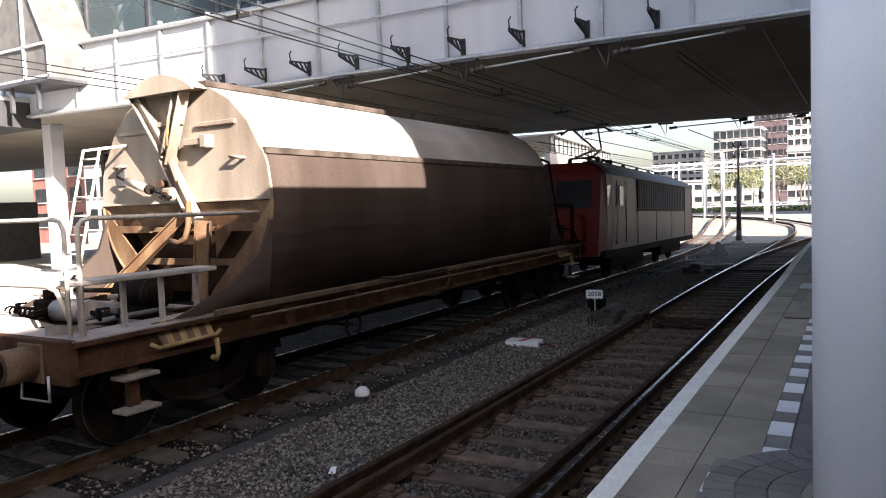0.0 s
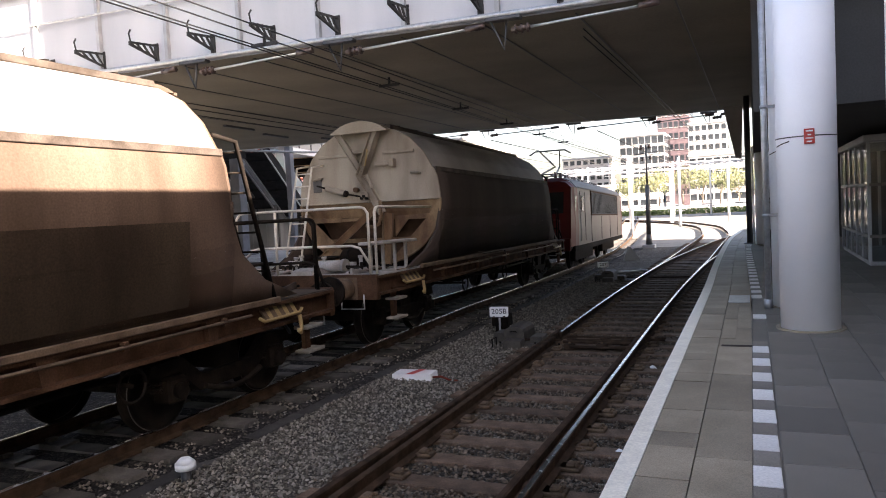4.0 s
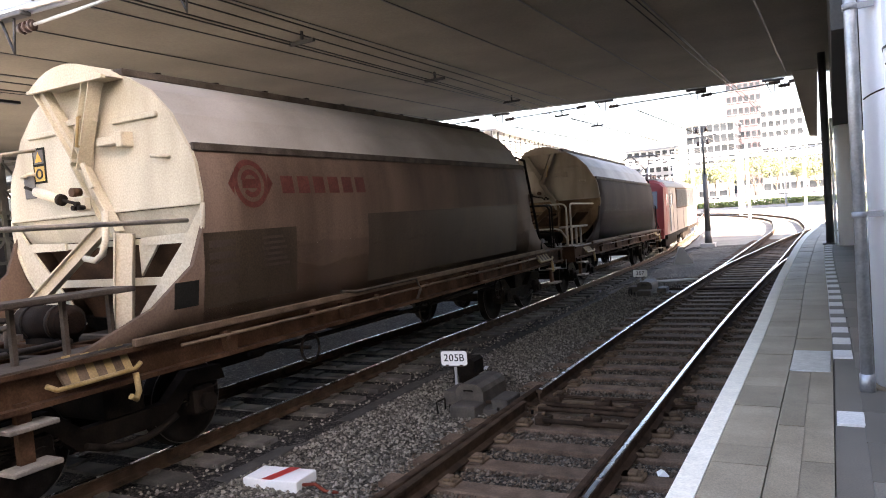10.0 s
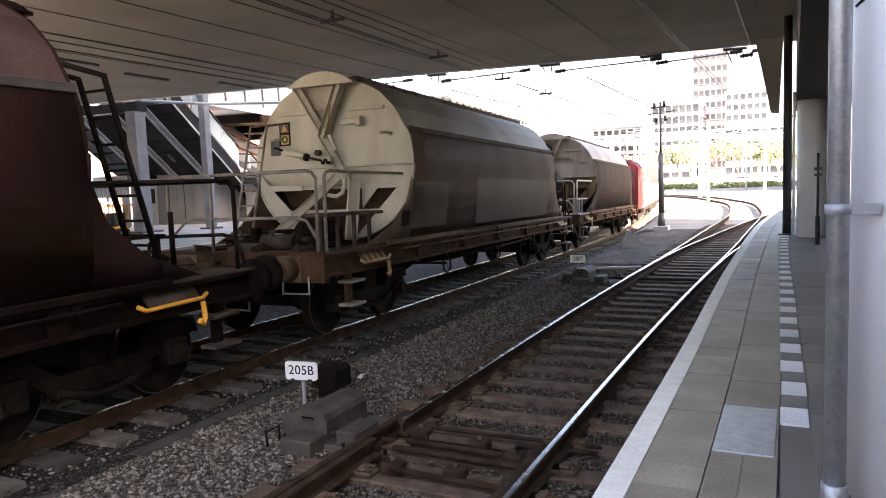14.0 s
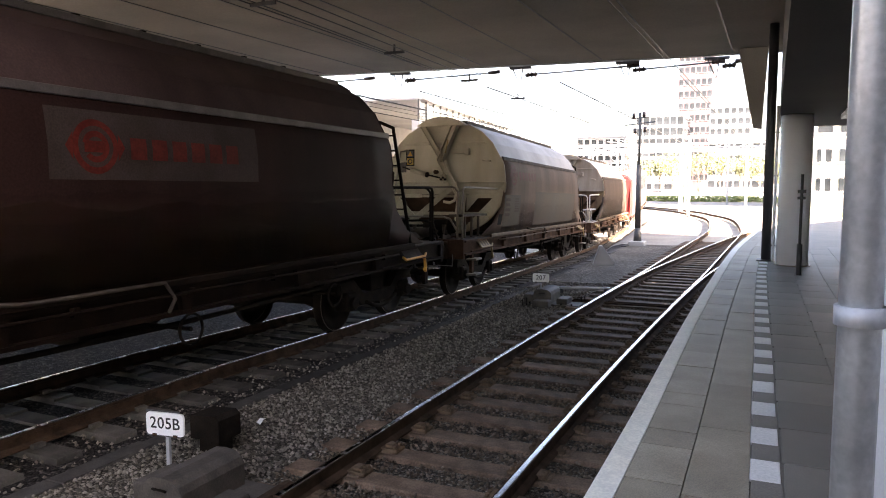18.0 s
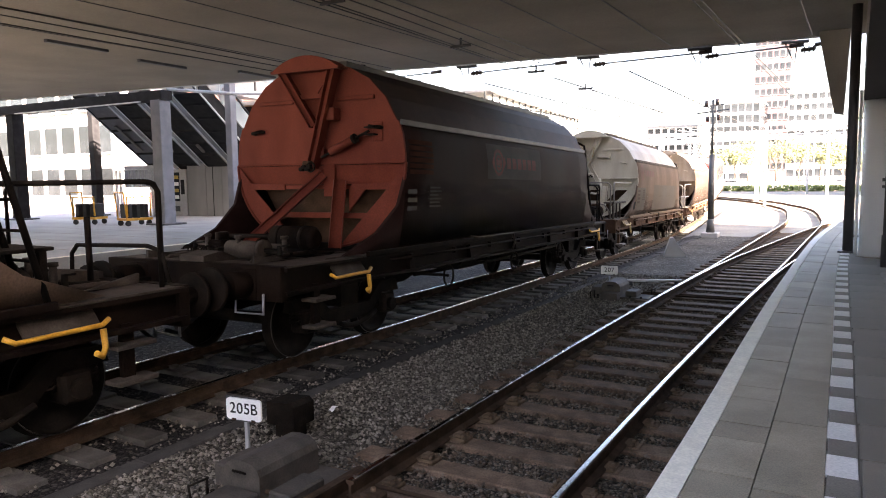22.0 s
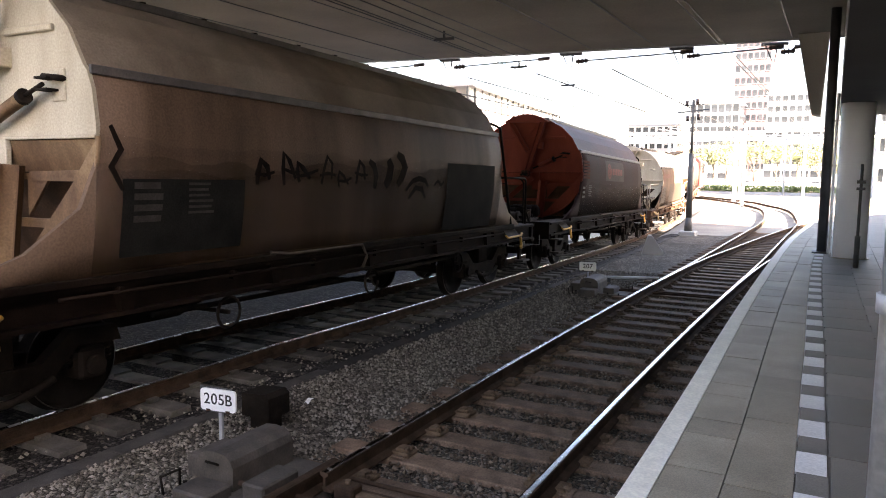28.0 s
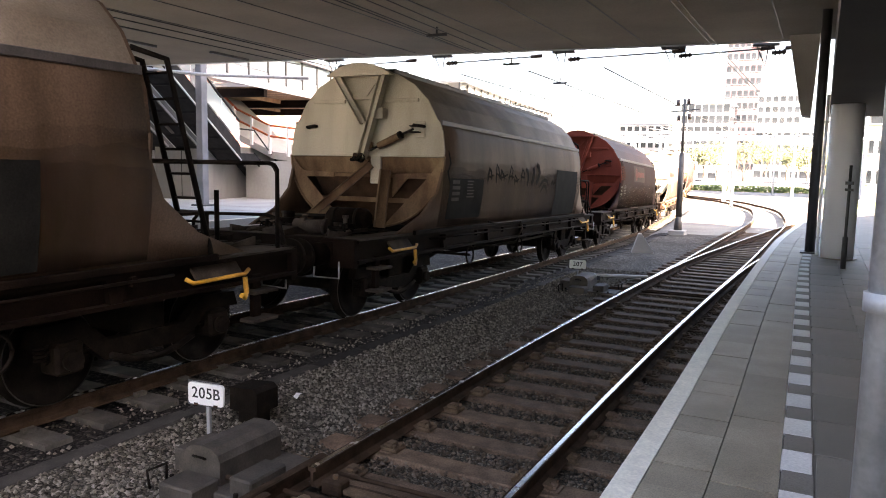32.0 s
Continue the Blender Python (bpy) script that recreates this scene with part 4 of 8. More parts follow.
    part("recess_plate", Geo().add([S(-1.15, -0.14, 2.14), S(1.15, -0.14, 2.14), S(0.9, -0.45, 1.3), S(-0.9, -0.45, 1.3), S(-1.15, -0.18, 2.14), S(1.15, -0.18, 2.14), S(0.9, -0.49, 1.3), S(-0.9, -0.49, 1.3)],
                                   [[0, 1, 2, 3], [7, 6, 5, 4], [0, 4, 5, 1], [1, 5, 6, 2], [2, 6, 7, 3], [3, 7, 4, 0]]), M["rust"], e)
    part("leg_brace", Geo().ibeam(S(0.18, 0.1, 2.35), S(-0.95, 0.55, 1.3), 0.12, 0.12), low, e)
    part("post", Geo().ibeam(S(0.47, 0.1, 2.26), S(0.40, 0.16, 1.27), 0.16, 0.17), low, e)
    part("window_gusset", Geo().prism([(0.56, 2.14), (0.86, 2.14), (0.56, 1.8)], y0 - sign * 0.02, y0 + sign * 0.01), low, e)
    if ladder:
        part("gear_box", Geo().box(-0.02, 0.14, min(y0 + sign * 0.2, y0 + sign * 0.3), max(y0 + sign * 0.2, y0 + sign * 0.3), 2.52, 2.68, bev=0.02), mat, e)
        for k in range(3):
            part("gear_bolt", Geo().cyl(S(0.02 + 0.05 * k, 0.28, 2.56 + 0.04 * (k % 2)), S(0.02 + 0.05 * k, 0.35, 2.56 + 0.04 * (k % 2)), 0.026, 8), M["bogie"], e)
        part("spring_cylinder", Geo().cyl(S(-0.85, 0.15, 2.80), S(-0.42, 0.17, 2.68), 0.055, 14), mat, e)
        part("cylinder_collar", Geo().cyl(S(-0.43, 0.17, 2.683), S(-0.38, 0.17, 2.67), 0.064, 14), M["bogie"], e)
        part("push_rod", Geo().cyl(S(-0.38, 0.17, 2.67), S(0.02, 0.18, 2.58), 0.018, 8), M["bogie"], e)
        part("push_rod", Geo().cyl(S(-1.08, 0.13, 2.87), S(-0.85, 0.15, 2.80), 0.018, 8), M["bogie"], e)
        part("mount_plate", Geo().box(-1.22, -1.02, min(y0 + sign * 0.03, y0 + sign * 0.055), max(y0 + sign * 0.03, y0 + sign * 0.055), 2.74, 3.0, bev=0.01), M["dull_strip"], e)
        part("hinge_pin", Geo().cyl(S(-0.18, 0.1, 2.74), S(-0.18, 0.2, 2.74), 0.05, 12), M["rust"], e)
        part("bracket_box", Geo().box(0.24, 0.56, min(y0, y0 + sign * 0.16), max(y0, y0 + sign * 0.16), 3.18, 3.27, bev=0.01), mat, e)
        part("bracket_tip", Geo().box(0.56, 0.66, min(y0, y0 + sign * 0.18), max(y0, y0 + sign * 0.18), 3.14, 3.30, bev=0.01), mat, e)
    if gear and not ladder:
        part("gear_box", Geo().box(-0.12, 0.04, min(y0 + sign * 0.1, y0 + sign * 0.24), max(y0 + sign * 0.1, y0 + sign * 0.24), 2.40, 2.54, bev=0.02), M["rust"], e)
        for k in range(4):
            part("gear_bolt", Geo().cyl(S(-0.10 + 0.05 * k, 0.22, 2.42 + 0.03 * (k % 2)), S(-0.10 + 0.05 * k, 0.30, 2.42 + 0.03 * (k % 2)), 0.03, 8), M["bogie"], e)
        part("hand_wheel", Geo().tube([S(0.08 + 0.07 * math.cos(a), 0.28, 2.45 + 0.07 * math.sin(a)) for a in [i * math.pi / 8 for i in range(17)]], 0.013, 6), M["bogie"], e)
        part("lever_plate", Geo().prism([(0.02, 2.50), (0.2, 2.62), (0.22, 2.72), (0.02, 2.78)], y0 + sign * 0.10, y0 + sign * 0.13), low, e)
        part("hinge_plate", Geo().box(0.14, 0.34, min(y0, y0 + sign * 0.06), max(y0, y0 + sign * 0.06), 2.02, 2.5, bev=0.01), mat, e)
        part("spring_cylinder", Geo().cyl(S(0.36, 0.17, 2.66), S(0.76, 0.15, 2.84), 0.06, 14), low, e)
        part("cylinder_collar", Geo().cyl(S(0.74, 0.15, 2.83), S(0.79, 0.15, 2.853), 0.07, 14), M["bogie"], e)
        part("push_rod", Geo().cyl(S(0.2, 0.17, 2.59), S(0.36, 0.17, 2.66), 0.02, 8), M["bogie"], e)
        part("push_rod", Geo().cyl(S(0.79, 0.15, 2.853), S(1.0, 0.13, 2.945), 0.02, 8), M["bogie"], e)
        for dz in (-0.05, 0.05):
            part("fork_plate", Geo().box(0.94, 1.1, min(y0, y0 + sign * 0.17), max(y0, y0 + sign * 0.17), 2.935 + dz, 2.955 + dz), M["bogie"], e)
        part("mount_plate", Geo().box(1.0, 1.18, min(y0 + sign * 0.03, y0 + sign * 0.055), max(y0 + sign * 0.03, y0 + sign * 0.055), 2.8, 3.08, bev=0.01), mat, e)
        part("bracket_box", Geo().box(0.27, 0.45, min(y0, y0 + sign * 0.2), max(y0, y0 + sign * 0.2), 3.12, 3.3, bev=0.01), mat, e)
    if ladder:
        part("curved_pipe", Geo().tube([S(0.36, 0.22, 2.5), S(0.40, 0.28, 2.2), S(0.36, 0.3, 2.06), S(0.24, 0.3, 2.0), S(0.08, 0.3, 2.03)], 0.035, 8), low, e)
    if railing:
        rm = rail_mat or mat
        lad = thing("ladder", "", "")
        lad.parent = parent
        r = 0.022 if sign < 0 else 0.03
        for dx in (0.0, 0.34):
            part("stile", Geo().tube([S(sign * (1.44 - dx), 0.85, 1.28), S(sign * (1.34 - dx), 0.42, 3.22), S(sign * (1.30 - dx), 0.05, 3.28)], r, 6), rm, lad)
        for i in range(8):
            t = (i + 0.5) / 8
            x, d, z = 1.44 - 0.10 * t, 0.85 - 0.43 * t, 1.28 + 1.94 * t
            part("rung", Geo().cyl(S(sign * x, d, z), S(sign * (x - 0.34), d, z), 0.014, 6), rm, lad)
        h = 2.34 if sign < 0 else 2.25
        dr = 2.38 if sign < 0 else 2.12
        part("hand_rail", Geo().tube([S(1.30, dr - 0.08, 1.25), S(1.30, dr - 0.08, h - 0.08), S(1.30, dr - 0.13, h - 0.02), S(1.30, dr - 0.21, h), S(1.34, 0.05, h)], 0.024, 8), rm, e)
        part("hand_rail", Geo().tube([S(-1.35, dr, 1.25), S(-1.35, dr, h - 0.1), S(-1.28, dr, h - 0.02), S(-1.2, dr, h), S(1.08, dr, h), S(1.16, dr, h - 0.02), S(1.22, dr, h - 0.1), S(1.22, dr, 1.25)], 0.022, 8), rm, e)
        if sign < 0:
            part("rail_post", Geo().cyl(S(-0.55, dr, 1.25), S(-0.55, dr, h), 0.024, 8), rm, e)
            part("low_rail", Geo().tube([S(-1.35, dr, 1.42), S(-1.05, dr, 1.68), S(-0.9, dr, 1.72), S(0.9, dr, 1.72), S(1.05, dr, 1.68), S(1.22, dr, 1.42)], 0.022, 8), rm, e)
            part("bench_plate", Geo().box(1.0, 1.32, min(y0 + sign * 0.7, y0 + sign * 2.35), max(y0 + sign * 0.7, y0 + sign * 2.35), 1.72, 1.77, bev=0.01), gear_mat, e)
            for d in (0.85, 1.3, 1.75, 2.2):
                part("bench_post", Geo().box(1.13, 1.18, min(y0 + sign * d, y0 + sign * (d + 0.04)), max(y0 + sign * d, y0 + sign * (d + 0.04)), 1.25, 1.72), gear_mat, e)
        else:
            part("low_rail", Geo().tube([S(-0.1, dr - 0.07, 1.26), S(-0.08, dr - 0.07, 1.52), S(0.02, dr - 0.07, 1.61), S(1.1, dr - 0.07, 1.64), S(1.3, dr - 0.07, 1.6), S(1.4, dr - 0.07, 1.3)], 0.022, 8), rm, e)
            part("low_post", Geo().cyl(S(0.55, dr - 0.3, 1.25), S(0.55, dr - 0.3, 1.92), 0.03, 8), rm, e)
            part("step_plate", Geo().box(0.75, 1.36, y0 + 0.4, y0 + 0.98, 1.71, 1.74, bev=0.006), rm, e)
            for x, d in ((0.8, 0.9), (1.3, 0.9), (0.8, 0.5)):
                part("step_post", Geo().box(x - 0.03, x + 0.03, y0 + d - 0.03, y0 + d + 0.03, 1.25, 1.71), rm, e)
    part("air_tank", Geo().cyl(S(-0.1, 0.85, 1.45), S(0.55, 0.85, 1.45), 0.17, 16).cyl(S(0.55, 0.85, 1.45), S(0.62, 0.85, 1.45), 0.17, 16, 0.1).cyl(S(-0.17, 0.85, 1.45), S(-0.1, 0.85, 1.45), 0.1, 16, 0.17), tank_mat or M["frame"], e)
    for x in (0.0, 0.4):
        part("tank_band", Geo().cyl(S(x, 0.85, 1.45), S(x + 0.05, 0.85, 1.45), 0.178, 16), M["bogie"], e)
    part("tank_cradle", Geo().box(-0.02, 0.5, min(y0 + sign * 0.75, y0 + sign * 0.95), max(y0 + sign * 0.75, y0 + sign * 0.95), 1.25, 1.33), M["bogie"], e)
    part("rigging_beam", Geo().bar(S(-1.3, 1.15, 1.36), S(0.3, 1.2, 1.36), 0.07, 0.06), gear_mat, e)
    part("rigging_beam", Geo().bar(S(-0.9, 0.55, 1.34), S(-0.2, 1.9, 1.34), 0.05, 0.05), M["bogie"], e)
    for x, d in ((-0.75, 1.5), (-0.1, 1.6), (0.55, 1.45), (-1.0, 0.95)):
        part("rigging_post", Geo().cyl(S(x, d, 1.25), S(x, d, 1.48), 0.035, 10).cyl(S(x, d, 1.48), S(x, d, 1.52), 0.05, 10), gear_mat, e)
    part("distributor_valve", Geo().box(-0.62, -0.34, min(y0 + sign * 1.35, y0 + sign * 1.65), max(y0 + sign * 1.35, y0 + sign * 1.65), 1.25, 1.45, bev=0.03).cyl(S(-0.48, 1.5, 1.44), S(-0.48, 1.5, 1.55), 0.09, 12), M["frame"], e)
    part("deck_pipe", Geo().tube([S(-1.2, 0.5, 1.28), S(-0.6, 0.7, 1.3), S(-0.3, 1.35, 1.3), S(0.6, 1.6, 1.3), S(0.8, 2.3, 1.28)], 0.022, 6), M["bogie"], e)
    part("spring_coil", Geo().tube([S(-0.9 + 0.012 * k, 1.75 + 0.05 * math.cos(k * 0.8), 1.33 + 0.05 * math.sin(k * 0.8)) for k in range(50)], 0.012, 5), M["bogie"], e)
    part("tank_rod", Geo().cyl(S(-1.1, 0.85, 1.45), S(-0.15, 0.85, 1.47), 0.03, 8), M["bogie"], e)
    return e


def wheel_set(y, parent):
    w = thing("wheel_set", "", "")
    w.parent = parent
    for s in (-1, 1):
        prof = [(0.70, 0.43), (0.70, 0.46), (0.72, 0.485), (0.75, 0.46), (0.835, 0.455), (0.835, 0.40), (0.80, 0.38), (0.78, 0.12), (0.86, 0.10), (0.86, 0.0)]
        n = 32
        g = Geo()
        rows = [[(s * a, y + r * math.cos(2 * math.pi * k / n), 0.46 + r * math.sin(2 * math.pi * k / n)) for k in range(n)] for a, r in prof]
        g.loft(rows, caps=False, smooth=True)
        part("wheel", g, M["tread"], w)
        part("tyre_edge", Geo().tube([(s * 0.836, y + 0.452 * math.cos(2 * math.pi * k / 40), 0.46 + 0.452 * math.sin(2 * math.pi * k / 40)) for k in range(41)], 0.006, 5), M["rail_dull"], w)
    part("axle", Geo().cyl((-0.8, y, 0.46), (0.8, y, 0.46), 0.08, 10), M["bogie"], w)


def bogie(y, parent):
    b = thing("bogie", "", "")
    b.parent = parent
    for s in (-1, 1):
        x = s * 1.0
        prof = [(-1.25, 0.62), (-1.2, 0.78), (-0.75, 0.80), (-0.45, 0.55), (0.45, 0.55), (0.75, 0.80), (1.2, 0.78), (1.25, 0.62), (0.8, 0.64), (0.5, 0.36), (-0.5, 0.36), (-0.8, 0.64)]
        part("side_frame", Geo().prism([(y + a, c) for a, c in prof], x - 0.06, x + 0.06, "x"), M["bogie"], b)
        for a in (-0.9, 0.9):
            part("axle_box", Geo().box(x + s * 0.0 - 0.13, x + 0.13, y + a - 0.14, y + a + 0.14, 0.33, 0.62, bev=0.03), M["bogie"], b)
            part("axle_cap", Geo().cyl((x + s * 0.12, y + a, 0.46), (x + s * 0.19, y + a, 0.46), 0.09, 14), M["bogie"], b)
            for d in (-0.2, 0.2):
                part("coil_spring", Geo().tube([(x + 0.055 * math.cos(k * 0.9), y + a + d + 0.055 * math.sin(k * 0.9), 0.46 + 0.22 * k / 42) for k in range(43)], 0.014, 5), M["bogie"], b)
        part("leaf_spring", Geo().tube([(x + s * 0.14, y + t * 0.5, 0.42 - 0.12 * (1 - t * t)) for t in (-1, -0.6, -0.2, 0.2, 0.6, 1)], 0.035, 6), M["bogie"], b)
        for d in (-0.45, 0.45):
            part("brake_shoe", Geo().box(s * 0.77 - 0.05, s * 0.77 + 0.05, y + d - 0.05, y + d + 0.05, 0.3, 0.62, bev=0.01), M["bogie"], b)
    part("bolster", Geo().box(-1.05, 1.05, y - 0.22, y + 0.22, 0.55, 0.9, bev=0.02), M["bogie"], b)


RB, FB = -0.72, LB + 0.36       # bogie centres
Y0, Y1 = -2.5, LB + 2.2        # headstocks


def underframe(parent, steel, deck, boards):
    bar_mat = M["tan_stripe"] if boards == "striped" else M["yellow"]
    for s in (-1, 1):
        part("sole_bar", Geo().prism([(s * 1.30, 0.93), (s * 1.46, 0.93), (s * 1.46, 0.97), (s * 1.36, 0.97), (s * 1.36, 1.20), (s * 1.46, 1.20), (s * 1.46, 1.24), (s * 1.30, 1.24)], Y0, Y1), steel, parent)
        part("side_rail", Geo().box(s * 1.47 - 0.03, s * 1.47 + 0.03, -0.9, LB + 0.9, 1.24, 1.31, bev=0.008), M["side_trim"] if boards == "striped" else steel, parent)
        part("air_pipe", Geo().tube([(s * 1.50, -0.4, 1.16), (s * 1.50, 1.4, 1.15), (s * 1.50, 4.4, 1.16), (s * 1.50, 7.2, 1.15), (s * 1.50, LB + 0.3, 1.16)], 0.018, 6), M["side_trim"] if boards == "striped" else steel, parent)
        for i in range(7):
            yy = 0.2 + i * 1.4
            part("pipe_clip", Geo().box(s * 1.48 - 0.03, s * 1.48 + 0.03, yy - 0.03, yy + 0.03, 1.11, 1.20), steel, parent)
        for i in range(5):
            y = 0.3 + i * (LB - 0.6) / 4
            part("bracket", Geo().prism([(y - 0.12, 1.28), (y + 0.12, 1.28), (y + 0.06, 0.96), (y - 0.06, 0.96)], s * 1.38, s * 1.45, "x"), steel, parent)
    for y, d in ((Y0, -1), (Y1, 1)):
        part("headstock", Geo().box(-1.42, 1.42, y - 0.06, y + 0.06, 0.86, 1.26, bev=0.01), steel, parent)
        for s in (-1, 1):
            bf = thing("buffer", "", "")
            bf.parent = parent
            part("buffer_case", Geo().cyl((s * 0.88, y, 1.04), (s * 0.88, y + d * 0.36, 1.04), 0.16, 18), M["side_trim"] if boards == "striped" else steel, bf)
            part("buffer_head", Geo().cyl((s * 0.88, y + d * 0.36, 1.04), (s * 0.88, y + d * 0.54, 1.04), 0.10, 14).cyl((s * 0.88, y + d * 0.54, 1.04), (s * 0.88, y + d * 0.60, 1.04), 0.24, 24), M["bogie"], bf)
            part("buffer_flange", Geo().box(s * 0.88 - 0.19, s * 0.88 + 0.19, min(y, y + d * 0.075), max(y, y + d * 0.075), 0.86, 1.22, bev=0.01), M["side_trim"] if boards == "striped" else steel, bf)
            st = thing("step", "", "")
            st.parent = parent
            for k, z in enumerate((0.80, 0.48)):
                part("tread", Geo().box(s * 1.42 - 0.11, s * 1.42 + 0.11, y - d * 0.62 - 0.20, y - d * 0.62 + 0.2, z, z + 0.04, bev=0.008), M["rail_worn"] if boards == "striped" else M["deck"], st)
            part("hanger", Geo().box(s * 1.36 - 0.03, s * 1.36 + 0.03, y - d * 0.62 - 0.06, y - d * 0.62 + 0.06, 0.48, 1.0), steel, st)
            part("grab_loop", Geo().tube([(s * 1.2, y + d * 0.1, 0.95), (s * 1.2, y + d * 0.1, 0.72), (s * 0.8, y + d * 0.12, 0.72), (s * 0.8, y + d * 0.1, 0.95)], 0.014, 6), M["galv"], st)
            # shunter's corner plate with hazard stripes and a hook
            tr = thing("corner_plate", "", "")
            tr.parent = parent
            yb = y - d * 1.25
            part("hazard_plate", Geo().add([(s * 1.47, yb - 0.32, 1.06), (s * 1.47, yb + 0.32, 1.06), (s * 1.30, yb + 0.32, 1.27), (s * 1.30, yb - 0.32, 1.27), (s * 1.44, yb - 0.32, 1.05), (s * 1.44, yb + 0.32, 1.05), (s * 1.28, yb + 0.32, 1.25), (s * 1.28, yb - 0.32, 1.25)],
                                           [[0, 1, 2, 3], [7, 6, 5, 4], [0, 4, 5, 1], [1, 5, 6, 2], [2, 6, 7, 3], [3, 7, 4, 0]]), M["side_trim"] if boards == "striped" else deck, tr)
            if boards == "striped":
                for i in range(4):
                    a = yb - 0.27 + i * 0.17
                    part("yellow_stripe", Geo().add([(s * 1.474, a, 1.065), (s * 1.474, a + 0.08, 1.065), (s * 1.304, a + 0.12, 1.272), (s * 1.304, a + 0.04, 1.272)], [[0, 1, 2, 3]]), M["tan_stripe"], tr)
            part("grab_bar", Geo().tube([(s * 1.5, yb - 0.5, 1.10), (s * 1.52, yb - 0.42, 1.05), (s * 1.52, yb + 0.3, 1.06), (s * 1.5, yb + 0.38, 1.1)], 0.022, 7), bar_mat, tr)
            part("tow_hook", Geo().tube([(s * 1.5, yb + 0.32, 1.02), (s * 1.52, yb + 0.32, 0.86), (s * 1.54, yb + 0.27, 0.80), (s * 1.55, yb + 0.21, 0.84)], 0.028, 7), bar_mat, tr)
        part("coupling", Geo().cyl((0, y, 1.0), (0, y + d * 0.45, 0.96), 0.045, 8), M["bogie"], parent)
        part("brake_hose", Geo().tube([(0.35, y, 0.95), (0.38, y + d * 0.25, 0.7), (0.3, y + d * 0.5, 0.5), (0.2, y + d * 0.6, 0.55)], 0.025, 7), M["black"], parent)
    for ya, yb, d in ((Y0, -0.2, -1), (LB + 0.2, Y1, 1)):
        dm = deck if d < 0 else M["deck"]
        dk = thing("end_deck", "", "")
        dk.parent = parent
        for s in (-1, 1):
            part("walkway", Geo().box(min(s * 0.92, s * 1.42), max(s * 0.92, s * 1.42), ya, yb, 1.235, 1.255, bev=0.004), dm, dk)
            part("deck_stringer", Geo().ibeam((s * 0.5, ya, 1.14), (s * 0.5, yb, 1.14), 0.1, 0.18), steel, dk)
        for k in range(5):
            y = ya + 0.12 + (yb - ya - 0.24) * k / 4
            part("cross_beam", Geo().box(-0.95, 0.95, y - 0.05, y + 0.05, 1.10, 1.235, bev=0.006), dm if k % 2 == 0 else steel, dk)
        yo = ya if d < 0 else yb
        part("buffer_plate", Geo().box(-1.0, 1.0, min(yo, yo - d * 0.42), max(yo, yo - d * 0.42), 1.235, 1.25, bev=0.004), dm, dk)
        for s in (-1, 1):
            part("buffer_rib", Geo().prism([(yo - d * 0.1, 1.26), (yo - d * 0.1, 1.36), (yo - d * 0.7, 1.26)], s * 0.88 - 0.02, s * 0.88 + 0.02, "x"), dm, dk)
            part("main_pipe", Geo().tube([(s * 0.7, yo, 1.02), (s * 0.7, yo - d * 0.3, 1.27), (s * 0.72, yo - d * 0.9, 1.29), (s * 0.6, yo - d * 1.6, 1.28)], 0.03, 8), dm, dk)
            part("pipe_cock", Geo().cyl((s * 0.72, yo - d * 0.75, 1.29), (s * 0.72, yo - d * 0.75, 1.42), 0.03, 8).bar((s * 0.72, yo - d * 0.75, 1.41), (s * 0.72 + 0.16, yo - d * 0.75, 1.43), 0.025, 0.02), M["bogie"], dk)
        part("brake_cylinder", Geo().cyl((-0.3, yo - d * 0.95, 1.33), (0.25, yo - d * 0.95, 1.33), 0.12, 16).cyl((0.25, yo - d * 0.95, 1.33), (0.31, yo - d * 0.95, 1.33), 0.14, 16), dm, dk)
        part("cylinder_rod", Geo().cyl((0.31, yo - d * 0.95, 1.33), (0.75, yo - d * 0.95, 1.31), 0.025, 8), M["bogie"], dk)
        part("draw_gear_cover", Geo().prism([(yo, 1.25), (yo, 1.33), (yo - d * 0.3, 1.37), (yo - d * 0.6, 1.25)], -0.2, 0.2, "x"), dm, dk)
    part("centre_sill", Geo().box(-0.3, 0.3, Y0, Y1, 0.86, 1.2), M["bogie"], parent)
    for i in range(3):
        y = 1.5 + i * 2.85
        h = thing("hopper_outlet", "", "")
        h.parent = parent
        part("chute", Geo().loft([[(-1.2, y - 1.15, 1.3), (1.2, y - 1.15, 1.3), (1.2, y + 1.15, 1.3), (-1.2, y + 1.15, 1.3)], [(-0.35, y - 0.4, 0.55), (0.35, y - 0.4, 0.55), (0.35, y + 0.4, 0.55), (-0.35, y + 0.4, 0.55)]], smooth=False), M["bogie"], h)
        part("gate_wheel", Geo().tube([(1.32, y + 0.2 + 0.17 * math.cos(a), 0.72 + 0.17 * math.sin(a)) for a in [k * math.pi / 8 for k in range(17)]], 0.018, 6), M["bogie"], h)
        part("gate_rod", Geo().cyl((0.3, y + 0.2, 0.72), (1.32, y + 0.2, 0.72), 0.025, 8), M["bogie"], h)
    part("brake_pipe", Geo().tube([(1.2, RB + 1.5, 0.82), (1.2, LB * 0.5, 0.78), (1.2, FB - 1.5, 0.82)], 0.03, 7), M["bogie"], parent)
    part("brake_lever", Geo().tube([(1.48, 2.2, 1.34), (1.52, 2.5, 1.30), (1.52, 4.0, 1.30), (1.5, 4.15, 1.12), (1.46, 4.1, 0.98)], 0.02, 7), M["deck"], parent)
    for y in (RB - 0.9, RB + 0.9, FB - 0.9, FB + 0.9):
        wheel_set(y, parent)
    bogie(RB, parent)
    bogie(FB, parent)


